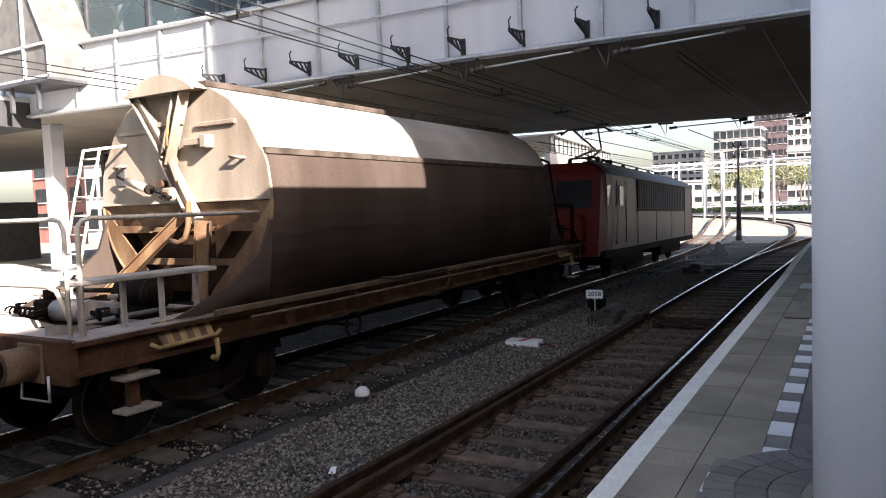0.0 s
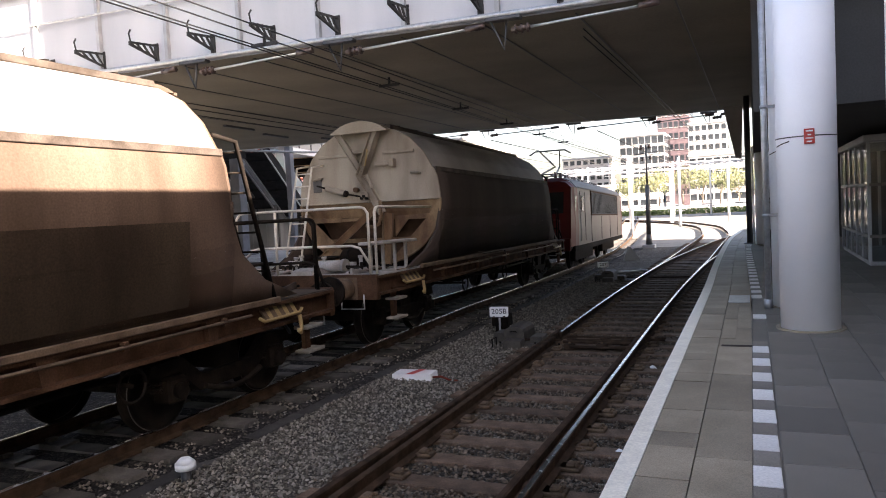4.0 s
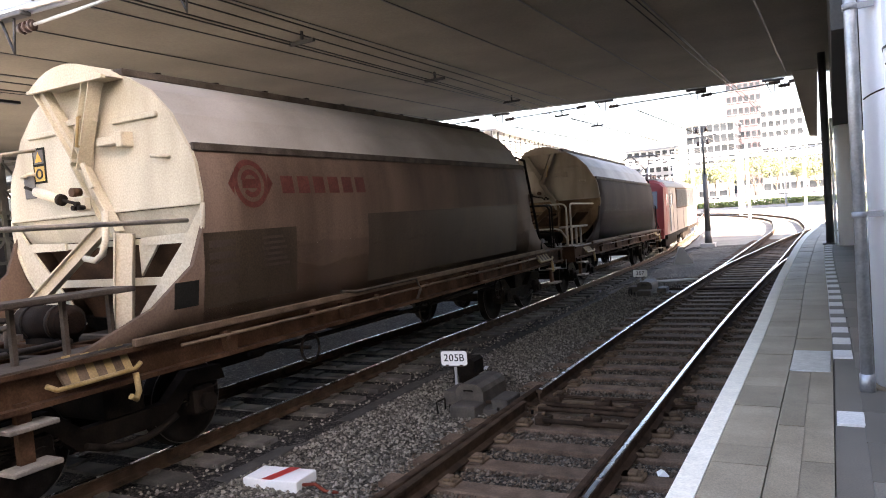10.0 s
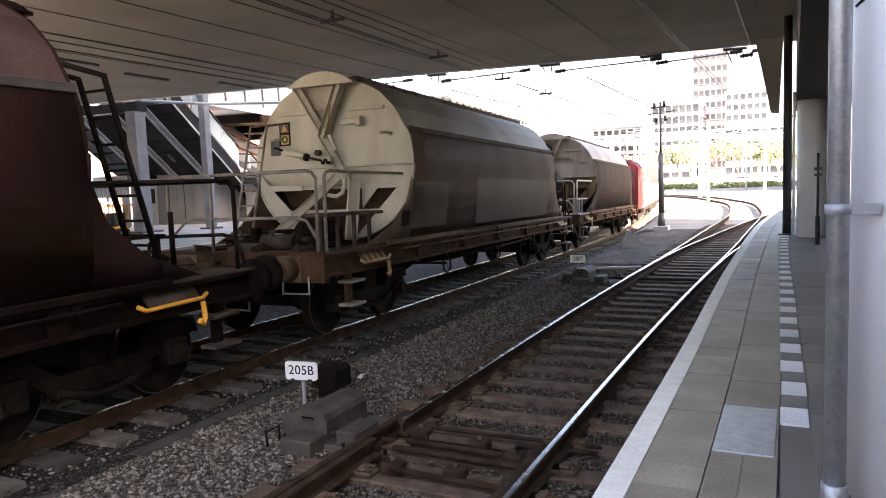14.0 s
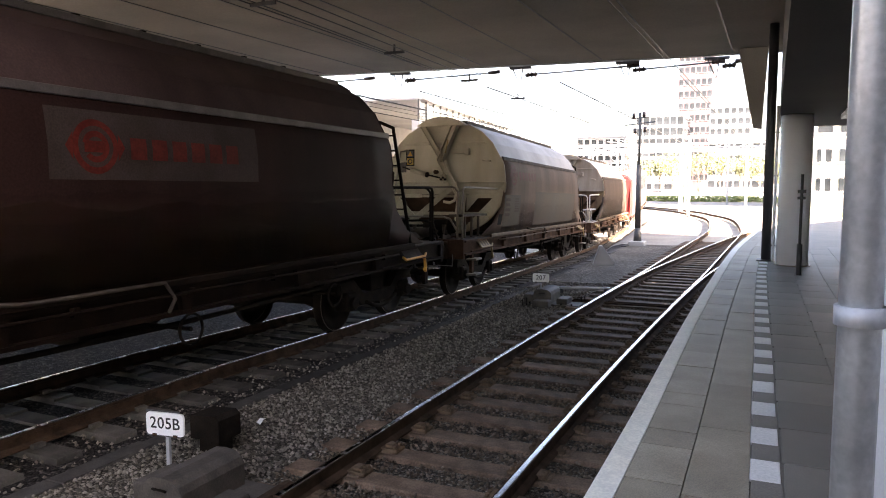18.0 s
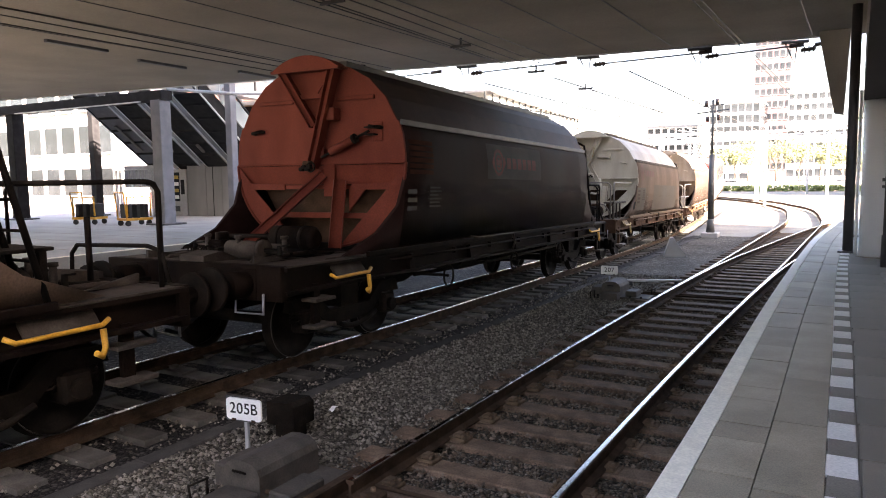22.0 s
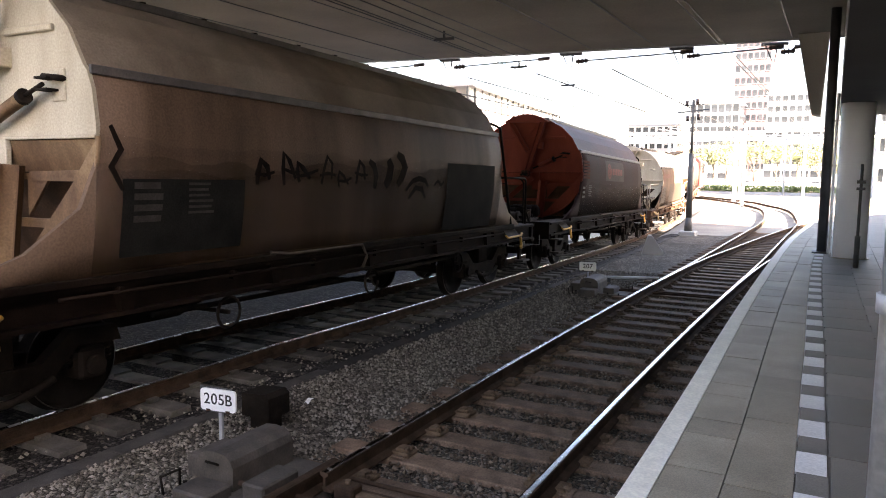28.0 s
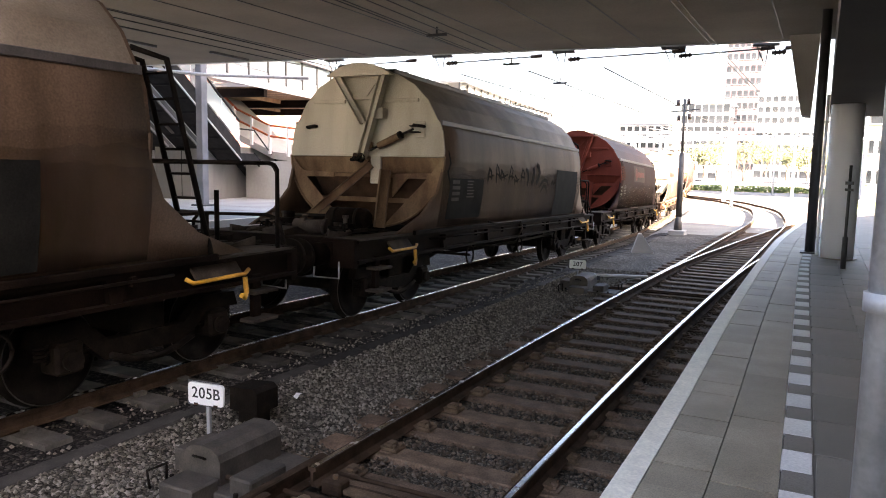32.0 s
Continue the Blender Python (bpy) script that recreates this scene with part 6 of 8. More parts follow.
part("cap", Geo().cyl((0, 0, 0.2), (0, 0, 0.26), 0.10, 18).cyl((0, 0, 0.26), (0, 0, 0.31), 0.10, 18, 0.05), M["sign_white"], st)
# cable trough along the goods track: concrete lids
tr = thing("cable_trough", "concrete cable trough with lids beside the track", "trough", kind="structure")
LID = Geo().box(-0.1, 0.1, 0, 0.985, -0.08, 0.0, bev=0.006).mesh("trough_lid")
LID.materials.append(M["trough"])
for i in range(46):
    y = -4 + i * 1.0
    ob = new("trough_lid", LID)
    ob.parent = tr
    ob.matrix_basis = pose(-2.85 + 0.02 * noise.noise((y * 0.3, 0, 0)), y, ground_dip(-2.85, y) - 0.215 + random.uniform(-0.012, 0.012), random.uniform(-0.6, 0.6), random.uniform(-1, 1), random.uniform(-0.8, 0.8))
# triangular concrete block near the mast, short white rod, litter
tb = thing("concrete_wedge", "pale triangular concrete block on the ballast", "block", pose(-2.25, 32.6, -0.27, 0, 0, 15))
part("block", Geo().prism([(-0.35, 0), (0.35, 0), (0.3, 0.1), (-0.05, 0.62), (-0.15, 0.62)], -0.2, 0.2), M["concrete"], tb)
rod = thing("marker_rod", "white rod lying on low supports beside the track", "rod", pose(-1.35, 26.2, -0.2, 0, 0, -70))
part("rod", Geo().cyl((0, -0.6, 0.12), (0, 0.6, 0.12), 0.03, 8), M["sign_white"], rod)
for y in (-0.5, 0.5):
    part("support", Geo().box(-0.04, 0.04, y - 0.04, y + 0.04, -0.06, 0.1), M["dark_steel"], rod)
for x, y in ((-1.5, 4.7), (-2.3, 16.0), (1.25, 8.6), (1.2, 4.4), (-0.95, 12.3), (1.1, 12.4)):
    lt = thing("litter", "crumpled scrap of white paper on the ballast", "litter", pose(x, y, -0.2, 20, 15, 40 * x))
    part("scrap", Geo().add([(-0.06, -0.03, 0), (0.05, -0.04, 0.02), (0.06, 0.03, 0.0), (0, 0.05, 0.03), (-0.05, 0.03, 0.01), (0, 0, 0.05)], [[0, 1, 5], [1, 2, 5], [2, 3, 5], [3, 4, 5], [4, 0, 5]]), M["sign_white"], lt)

# loose stones: pale ones beside the near track, rust-brown ones between its rails
rng = np.random.default_rng(4)
oct_f = [[0, 2, 4], [2, 1, 4], [1, 3, 4], [3, 0, 4], [2, 0, 5], [1, 2, 5], [3, 1, 5], [0, 3, 5]]
heaps = {"pale": ([], []), "brown": ([], [])}
for k in range(118000):
    y = -1.0 + 29 * rng.random() ** 1.6
    x = -3.6 + 5.25 * rng.random()
    if x < -2.75 and rng.random() < 0.8:
        continue
    z = -0.222 + 0.028 * rng.random()
    if -1.3 < x < 1.3:
        ph = ((y + 10) / 0.6) % 1
        if 0.24 > min(ph, 1 - ph):
            continue
        z += 0.005
    if abs(x + 2.85) < 0.11 or abs(abs(x) - 0.75) < 0.09:
        continue
    z += ground_dip(x, y)
    r = 0.010 + 0.015 * rng.random()
    j = 0.65 + 0.7 * rng.random((6, 1))
    q = np.array([(1, 0, 0), (-1, 0, 0), (0, 1, 0), (0, -1, 0), (0, 0, 0.8), (0, 0, -0.8)]) * j
    a = rng.random() * 6.28
    c, s = math.cos(a), math.sin(a)
    q = np.stack([q[:, 0] * c - q[:, 1] * s, q[:, 0] * s + q[:, 1] * c, q[:, 2]], 1) * r + (x, y, z)
    vs, fs = heaps["brown" if abs(x) < 1.15 + 0.3 * rng.random() else "pale"]
    n = len(vs)
    vs += q.tolist()
    fs += [[i + n for i in f] for f in oct_f]


def loose_stones(key, dark, mid, pale, label):
    me = bpy.data.meshes.new("ballast_stones")
    me.from_pydata(heaps[key][0], [], heaps[key][1])
    m = bpy.data.materials.new("loose_ballast_" + key)
    m.use_nodes = True
    N, L = m.node_tree.nodes, m.node_tree.links
    gi = N.new("ShaderNodeNewGeometry")
    rp = N.new("ShaderNodeValToRGB")
    rp.color_ramp.elements[0].color, rp.color_ramp.elements[1].color = (*dark, 1), (*pale, 1)
    rp.color_ramp.elements.new(0.5).color = (*mid, 1)
    L.new(gi.outputs["Random Per Island"], rp.inputs[0])
    L.new(rp.outputs[0], N["Principled BSDF"].inputs["Base Color"])
    N["Principled BSDF"].inputs["Roughness"].default_value = 0.95
    N["Principled BSDF"].inputs["Specular IOR Level"].default_value = 0.2
    me.materials.append(m)
    tagged(new("ballast_stones", me), label, "ballast", kind="stuff")


loose_stones("pale", (0.06, 0.052, 0.041), (0.155, 0.136, 0.109), (0.30, 0.268, 0.222), "loose beige-grey crushed stones beside the rails")
loose_stones("brown", (0.04, 0.029, 0.02), (0.105, 0.079, 0.056), (0.20, 0.158, 0.118), "rust-brown crushed stones between the rails")

# ---- the other platform ----
p2 = thing("platform_far", "pale concrete platform across the tracks", "platform", kind="structure")
part("platform_body", Geo().prism([(-11.0, -14), (-11.0, 24), (-11.6, 34), (-13, 48), (-30, 48), (-30, -14)], -0.4, PZ, "z"), M["pale_floor"], p2)
part("edge_strip", Geo().prism([(-11.0, -14), (-11.0, 24), (-11.6, 34), (-11.8, 34), (-11.2, 24), (-11.2, -14)], PZ, PZ + 0.004, "z"), M["white_line"], p2)
for i in range(24):
    y = -6 + i * 1.5
    part("floor_joint", Geo().box(-20, -11.2, y, y + 0.02, PZ - 0.002, PZ + 0.002), M["slab"], p2)


def square_column(x, y, w, z1, mat, label):
    c = thing("steel_column", label, "column", pose(x, y, PZ), group="columns of the far platform")
    part("shaft", Geo().box(-w / 2, w / 2, -w / 2, w / 2, 0, z1 - PZ, bev=0.02), mat, c)
    part("foot_plate", Geo().box(-w, w, -w, w, -0.01, 0.06, bev=0.01), M["dark_steel"], c)
    return c


square_column(-18.1, 12.4, 0.42, SOF, M["fascia"], "white square steel column on the far platform")
square_column(-17.6, 26.35, 0.46, 4.94, M["steel_blue"], "broad grey column carrying the cross beam")
square_column(-16.05, 27.95, 0.28, 5.9, M["steel_blue"], "slim grey steel column beside the escalators")
square_column(-26.3, 26.5, 0.46, 4.94, M["soot"], "dark square steel column on the far platform")
square_column(-25.9, 29.6, 0.34, 5.3, M["soot"], "dark square steel column on the far platform")

# stair flights sloping down side by side from the bridge, ending over a panel wall; their frame is turned 12 degrees
STAIR = pose(-20.5, 30.6, 0, 0, 0, 12)
PITCH = 0.65
for k in range(4):
    fl = thing("stair_flight", "dark steel stair flight with grey sides beneath the bridge hall" if k < 3 else "dark steel stair flight with glass balustrade beside the landing", "stairs", STAIR @ pose(-2.65 + 1.45 * k, 0, 0), group="stair flights down to the far platform")
    z0, z1 = 2.92 - 0.05 * k, 2.92 - 0.05 * k + PITCH * 3.75
    sheet = lambda x0, x1, lo, hi: Geo().prism([(0.6, z0 + lo - 0.39), (0.6, z0 + hi - 0.39), (-3.75, z1 + hi), (-3.75, z1 + lo)], x0, x1, "x")
    # Undersides hold painted shade, sides painted light; flight 0 is paler below.
    part("underside", sheet(0.05, 1.0, 0.03, 0.07), M["dark_steel"] if k == 0 else M["soot"], fl, "dark underside panel")
    part("stringer", sheet(0.0, 0.05, 0.0, 0.62), M["soot"], fl)
    part("stringer", sheet(1.0, 1.05, 0.0, 0.62), M["steel_side"] if k < 3 else M["soot"], fl, "grey side plate" if k < 3 else "")
    part("edge_angle", sheet(1.05, 1.10, 0.0, 0.05), M["galv"], fl)
    part("edge_angle", sheet(-0.05, 0.0, 0.0, 0.05), M["galv"], fl)
    for i in range(6):
        v = -3.3 + i * 0.65
        part("cross_rib", Geo().box(0.05, 1.0, v - 0.03, v + 0.03, z0 - PITCH * v - 0.03, z0 - PITCH * v + 0.05), M["soot"], fl)
    if k < 3:
        part("lamp_strip", Geo().bar((0.5, -2.3 + 0.5 * k, z0 + PITCH * (2.3 - 0.5 * k) - 0.03), (0.5, -0.9, z0 + PITCH * 0.9 - 0.03), 0.12, 0.05), M["rail_grey"], fl)
    for x in (0.03, 1.02):
        part("handrail", Geo().tube([(x, -3.75, z1 + 1.55), (x, 0.6, z0 + 1.16)], 0.035, 6), M["black"], fl)
        for i in range(5):
            v = -3.5 + i * 0.95
            part("baluster", Geo().cyl((x, v, z0 - PITCH * v + 0.6), (x, v, z0 - PITCH * v + 1.54), 0.02, 6), M["galv"], fl)
    if k == 3:
        part("glass_panel", sheet(1.015, 1.025, 0.7, 1.45), M["glass"], fl)
        zl, run = z0 - 0.39, (z0 - 0.39 - PZ) / PITCH
        part("landing", Geo().box(0.0, 1.05, 0.6, 1.7, zl, zl + 0.3, bev=0.01), M["soot"], fl)
        for x0 in (0.0, 1.0):
            part("lower_stringer", Geo().prism([(1.7, zl), (1.7, zl + 0.32), (1.7 + run, PZ + 0.32), (1.7 + run + 0.3, PZ), (1.7 + run, PZ)], x0, x0 + 0.05, "x"), M["soot"], fl)
        for i in range(10):
            v, z = 1.75 + run * i / 10, zl + 0.2 - (zl - PZ) * i / 10
            part("tread", Geo().box(0.05, 1.0, v, v + 0.3, z, z + 0.04), M["dark_steel"], fl)
        part("lower_handrail", Geo().tube([(1.02, 0.6, zl + 1.25), (1.02, 1.7, zl + 1.25), (1.02, 1.7 + run, PZ + 1.2)], 0.03, 6), M["black"], fl)
bw = thing("base_wall", "grey panel wall under the stair flights", "wall", STAIR, kind="structure")
part("wall_body", Geo().box(-0.75, 1.6, 0.0, 0.2, PZ, 2.98).box(1.4, 1.6, 0.2, 5.2, PZ, 2.98).box(1.6, 6.5, 5.0, 5.2, PZ, 2.98), M["wall_panel"], bw)
for u in (0.45, 1.5):
    part("wall_joint", Geo().box(u, u + 0.03, -0.006, 0.0, PZ, 2.9), M["soot"], bw)
for u in (2.4, 3.4, 4.4, 5.4):
    part("wall_joint", Geo().box(u, u + 0.03, 4.994, 5.0, PZ, 2.9), M["soot"], bw)
for u in (0.1, 0.85):
    part("panel_rib", Geo().box(u, u + 0.04, -0.02, 0.0, PZ + 0.05, 2.85), M["wall_panel"], bw)
part("door_handle", Geo().box(2.75, 2.78, 4.95, 5.0, 1.75, 1.95), M["galv"], bw)
ov = thing("upper_storey", "white-edged upper storey with a brown slatted underside beside the stairs", "building", STAIR, kind="structure")
part("floor_slab", Geo().box(-5.0, 3.4, 1.3, 16.0, 5.34, 5.5).box(3.0, 3.4, -2.8, 1.3, 5.34, 5.5), M["plaster"], ov)
part("edge_strip", Geo().box(3.4, 3.46, -2.8, 16.0, 5.26, 5.52), M["sign_white"], ov)
for i in range(36):
    part("soffit_slat", Geo().box(-5.0, 3.38, 1.35 + 0.4 * i, 1.65 + 0.4 * i, 5.29, 5.335), M["slat_brown"], ov)
for v in (1.35, 6.5, 11.5):
    part("soffit_beam", Geo().box(-5.0, 3.38, v, v + 0.25, 4.95, 5.285), M["frame"], ov)
for u in (-1.5, 1.2):
    part("soffit_beam", Geo().box(u, u + 0.14, 1.62, 15.5, 5.13, 5.285), M["slat_brown"], ov)
for i in range(13):
    v = -2.8 + i * 1.5
    part("mullion", Geo().box(3.3, 3.4, v, v + 0.08, 5.5, 6.75), M["tower_steel"], ov)
    if i < 12:
        part("window_pane", Geo().box(3.34, 3.352, v + 0.1, v + 1.48, 5.95, 6.7), M["glass"], ov)
        part("parapet_panel", Geo().box(3.33, 3.37, v + 0.1, v + 1.48, 5.5, 5.93), M["plaster"], ov)
part("roof", Geo().box(-5.0, 3.6, 1.3, 16.0, 6.75, 6.9), M["plaster"], ov)
bm2 = thing("cross_beam", "dark steel cross beam on the far platform", "beam", kind="structure")
part("beam_body", Geo().box(-34, -17.3, 26.15, 26.6, 4.94, 5.25), M["soot"], bm2)
part("pale_flange", Geo().box(-25.6, -18.3, 26.10, 26.15, 4.90, 4.94), M["galv"], bm2)
part("end_rail", Geo().tube([(-17.4, 26.5, 5.3), (-14.9, 27.3, 5.05), (-11.5, 27.9, 4.9)], 0.05, 6), M["galv"], bm2)
# orange rails and bright landing behind the stairs
ob_ = thing("ramp_railing", "orange handrails with white posts along a bright ramp", "railing")
for dz in (0.0, -0.45):
    part("handrail", Geo().tube([(-23.6, 34.0, 7.2 + dz), (-21.86, 34.0, 5.87 + dz), (-20.2, 34.0, 4.6 + dz), (-18.4, 34.0, 3.9 + dz), (-15.5, 34.0, 3.6 + dz)], 0.05, 6), M["rail_orange"], ob_)
for i in range(7):
    x = -22.4 + i * 1.0
    zt = float(np.interp(x, (-23.6, -20.2, -18.4, -15.5), (7.2, 4.6, 3.9, 3.6)))
    part("post", Geo().box(x - 0.05, x + 0.05, 33.95, 34.05, zt - 1.2, zt), M["sign_white"], ob_)
part("ramp", Geo().prism([(-23.6, 6.0), (-20.2, 3.5), (-18.4, 2.8), (-15.5, 2.5), (-15.5, 2.2), (-18.4, 2.5), (-20.2, 3.2), (-23.6, 5.7)], 34.2, 36.8), M["plaster"], ob_)
hall2 = thing("low_hall", "pale low wall behind the stairs", "wall", kind="structure")
part("wall_body", Geo().box(-19.0, -13.2, 33.2, 33.5, PZ, 2.4), M["plaster"], hall2)
# open steel lift tower
lt = thing("lift_tower", "open grey steel lattice lift tower on the far platform", "lift tower")
XL, YL = (-23.4, -22.2, -21.1, -20.0), (17.8, 19.2, 20.6)
for x in XL:
    for y in YL:
        if x in (XL[0], XL[-1]) or y in (YL[0], YL[-1]):
            w_ = 0.10 if (x in (XL[0], XL[-1]) and y in (YL[0], YL[-1])) else 0.06
            part("post", Geo().box(x - w_, x + w_, y - w_, y + w_, PZ - 0.01, SOF), M["tower_steel"], lt)
for z in (1.0, 1.75, 2.5, 3.3, 4.1, 5.0):
    for y in (YL[0], YL[-1]):
        part("beam", Geo().box(XL[0], XL[-1], y - 0.05, y + 0.05, z - 0.05, z + 0.05), M["tower_steel"], lt)
    for x in (XL[0], XL[-1]):
        part("beam", Geo().box(x - 0.05, x + 0.05, YL[0], YL[-1], z - 0.05, z + 0.05), M["tower_steel"], lt)
for z0, z1 in ((1.0, 2.5), (2.5, 4.1), (3.3, 5.0)):
    for a, b in ((0, 1), (1, 0), (2, 3), (3, 2)):
        part("diagonal", Geo().bar((XL[a], YL[0], z0), (XL[b], YL[0], z1), 0.07, 0.07), M["tower_steel"], lt)
    for a, b in ((0, 1), (2, 1)):
        part("diagonal", Geo().bar((XL[-1], YL[a], z0), (XL[-1], YL[b], z1), 0.07, 0.07), M["tower_steel"], lt)
part("car", Geo().box(-22.6, -20.7, 18.3, 20.2, 0.9, 3.1, bev=0.03), M["black"], lt, "dark lift car")
for k in range(3):
    part("car_window", Geo().box(-22.3 + 0.62 * k, -21.95 + 0.62 * k, 18.285, 18.3, 1.5, 2.6), M["dark_glass"], lt)
part("drive_housing", Geo().box(-22.0, -21.0, 18.2, 18.9, 3.7, 4.5, bev=0.03), M["rail_grey"], lt)
for k in range(5):
    part("guide_cable", Geo().cyl((-22.5 + 0.4 * k, 19.2, 3.1), (-22.5 + 0.4 * k, 19.2, SOF), 0.03, 6), M["soot"], lt)
ks = thing("kiosk", "dark boxy kiosk on the far platform", "kiosk", pose(-26, 13.5, PZ))
part("body", Geo().box(-4, 0.0, 0, 3, 0, 2.3, bev=0.03), M["dark_steel"], ks)
part("fascia_board", Geo().box(-4.1, 0.1, -0.1, 0.0, 2.3, 2.6, bev=0.01), M["black"], ks)


def trolley(x, y, yaw, label):
    t = thing("luggage_trolley", label, "trolley", pose(x, y, PZ, 0, 0, yaw), group="trolleys on the far platform")
    part("base", Geo().box(-0.45, 0.45, -0.35, 0.35, 0.18, 0.26, bev=0.01), M["yellow"], t)
    for dx in (-0.36, 0.36):
        for dy in (-0.26, 0.26):
            part("wheel", Geo().cyl((dx, dy - 0.03, 0.09), (dx, dy + 0.03, 0.09), 0.09, 12), M["black"], t)
    part("handle", Geo().tube([(-0.42, -0.3, 0.26), (-0.5, -0.3, 1.1), (-0.5, 0.3, 1.1), (-0.42, 0.3, 0.26)], 0.025, 6), M["yellow"], t)
    for dx in (-0.28, 0.0, 0.28):
        part("stand", Geo().box(dx - 0.07, dx + 0.07, -0.28, 0.28, 0.26, 0.72, bev=0.02), M["black"], t)
    part("top_frame", Geo().tube([(-0.4, -0.3, 0.3), (-0.4, -0.3, 0.95), (0.4, -0.3, 0.95), (0.4, -0.3, 0.3)], 0.03, 6), M["yellow"], t)
    return t


trolley(-20.6, 25.6, 20, "yellow low luggage trolley with a tall loop handle")
trolley(-18.35, 25.7, 80, "yellow and black luggage trolley beside a column")
gr = thing("barrier_stack", "stack of grey metal crowd barriers", "barrier", pose(-23.0, 29.2, PZ, 0, 0, 12))
for k in range(7):
    y = 0.07 * k
    part("frame", Geo().tube([(-0.9, y, 0.02), (-0.9, y, 1.9), (0.75, y, 1.95), (0.9, y, 1.8), (0.9, y, 0.02)], 0.022, 6), M["galv"], gr)
for k in range(9):
    part("bar", Geo().cyl((-0.8 + 0.2 * k, 0, 0.3), (-0.8 + 0.2 * k, 0, 1.9), 0.018, 6), M["galv"], gr)
part("sheet", Geo().box(-0.85, 0.8, 0.5, 0.52, 1.2, 2.1), M["grey_steel"], gr)
vm = thing("vending_machine", "pale vending machine with a tall glass front", "machine", STAIR @ pose(-1.85, -0.02, PZ))
part("cabinet", Geo().box(0, 1.05, 0, 0.8, 0, 1.92, bev=0.02), M["office_wall"], vm)
part("glass_front", Geo().box(0.12, 0.72, -0.012, 0.0, 0.62, 1.8), M["dark_glass"], vm)
for k in range(4):
    part("goods_row", Geo().box(0.16, 0.68, -0.016, -0.012, 0.72 + 0.27 * k, 0.86 + 0.27 * k), M["yellow_dull"] if k % 2 else M["sign_white"], vm)
part("coin_panel", Geo().box(0.78, 0.95, -0.014, 0.0, 0.9, 1.5), M["soot"], vm)
part("delivery_flap", Geo().box(0.15, 0.7, -0.014, 0.0, 0.2, 0.42), M["dark_steel"], vm)
sc = thing("info_screen", "bright blue departure screen on a post", "screen", pose(-12.2, 36.0, PZ))
part("post", Geo().box(-0.05, 0.05, -0.05, 0.05, 0, 2.6), M["grey_steel"], sc)
part("case", Geo().box(-0.45, 0.45, -0.1, 0.1, 2.4, 3.1, bev=0.02), M["dark_steel"], sc)
part("display", Geo().box(-0.40, 0.40, -0.106, -0.1, 2.46, 3.04), M["screen"], sc)

# ---- on the bridge: glazed hall, service cabin ----
gh = thing("bridge_hall", "glazed hall with dark steel trusses on the bridge", "hall")
for i in range(14):
    x = -38 + i * 2.3
    y = near_y(x) + 0.35
    part("mullion", Geo().box(x - 0.05, x + 0.05, y - 0.05, y + 0.05, SOF + 1.5, SOF + 6.5), M["dark_steel"], gh)
    if i < 13:
        part("pane", Geo().add([(x + 0.06, y, SOF + 1.85), (x + 2.24, y + 0.15, SOF + 1.85), (x + 2.24, y + 0.15, SOF + 6.4), (x + 0.06, y, SOF + 6.4)], [[0, 1, 2, 3]]), M["tinted"], gh)
        for k in range(2):
            part("truss_diagonal", Geo().bar((x, y + 0.5, SOF + 1.9 + k * 2.2), (x + 2.3, y + 0.6, SOF + 4.1 - k * 2.2), 0.12, 0.12), M["dark_steel"], gh)
            part("truss_diagonal", Geo().bar((x, y + 2.0, SOF + 4.1 + k * 2.2), (x + 2.3, y + 2.1, SOF + 6.3 - k * 2.2), 0.12, 0.12), M["dark_steel"], gh)
        part("truss_chord", Geo().bar((x, y + 0.55, SOF + 3.0), (x + 2.3, y + 0.65, SOF + 3.0), 0.14, 0.14), M["dark_steel"], gh)
        part("inner_post", Geo().box(x + 1.1, x + 1.2, y + 2.0, y + 2.1, SOF + 1.5, SOF + 6.4), M["grey_steel"], gh)
for z in (1.85, 3.3, 4.8, 6.4):
    part("transom", Geo().loft([[(x, near_y(x) + 0.30, SOF + z - 0.04), (x, near_y(x) + 0.40, SOF + z - 0.04), (x, near_y(x) + 0.40, SOF + z + 0.04), (x, near_y(x) + 0.30, SOF + z + 0.04)] for x in (-38, -20, -8)], smooth=False), M["grey_steel"], gh)
part("roof", Geo().box(-38, -8, 12.2, 24, SOF + 6.5, SOF + 6.8), M["grey_steel"], gh)
part("back_wall", Geo().box(-38, -8, 21.5, 21.8, SOF + 1.5, SOF + 6.5), M["hall_dark"], gh)
cabn = thing("service_cabin", "pale mesh cabin hung beside the bridge", "cabin", pose(-15.9, 11.0, SOF + 0.75))
part("body", Geo().loft([[(-1.25, -0.7, 0.0), (1.25, -0.7, 0), (1.25, 0.7, 0), (-1.25, 0.7, 0)], [(-1.25, -0.7, 1.45), (1.25, -0.7, 0.75), (1.25, 0.7, 0.75), (-1.25, 0.7, 1.45)], [(-0.3, -0.7, 2.75), (0.25, -0.7, 2.75), (0.25, 0.7, 2.75), (-0.3, 0.7, 2.75)]], smooth=False), M["mesh_grey"], cabn, "grey mesh panels")
for x, z in ((-1.25, 1.45), (0.2, 2.7), (1.25, 0.75)):
    part("frame_bar", Geo().box(x - 0.035, x + 0.035, -0.76, -0.7, 0, z), M["fascia"], cabn)
for z in (0.03, 0.85):
    part("frame_bar", Geo().box(-1.28, 1.28, -0.76, -0.7, z - 0.03, z + 0.03), M["fascia"], cabn)
part("frame_bar", Geo().bar((1.25, -0.73, 0.75), (0.25, -0.73, 2.75), 0.07, 0.07), M["fascia"], cabn)
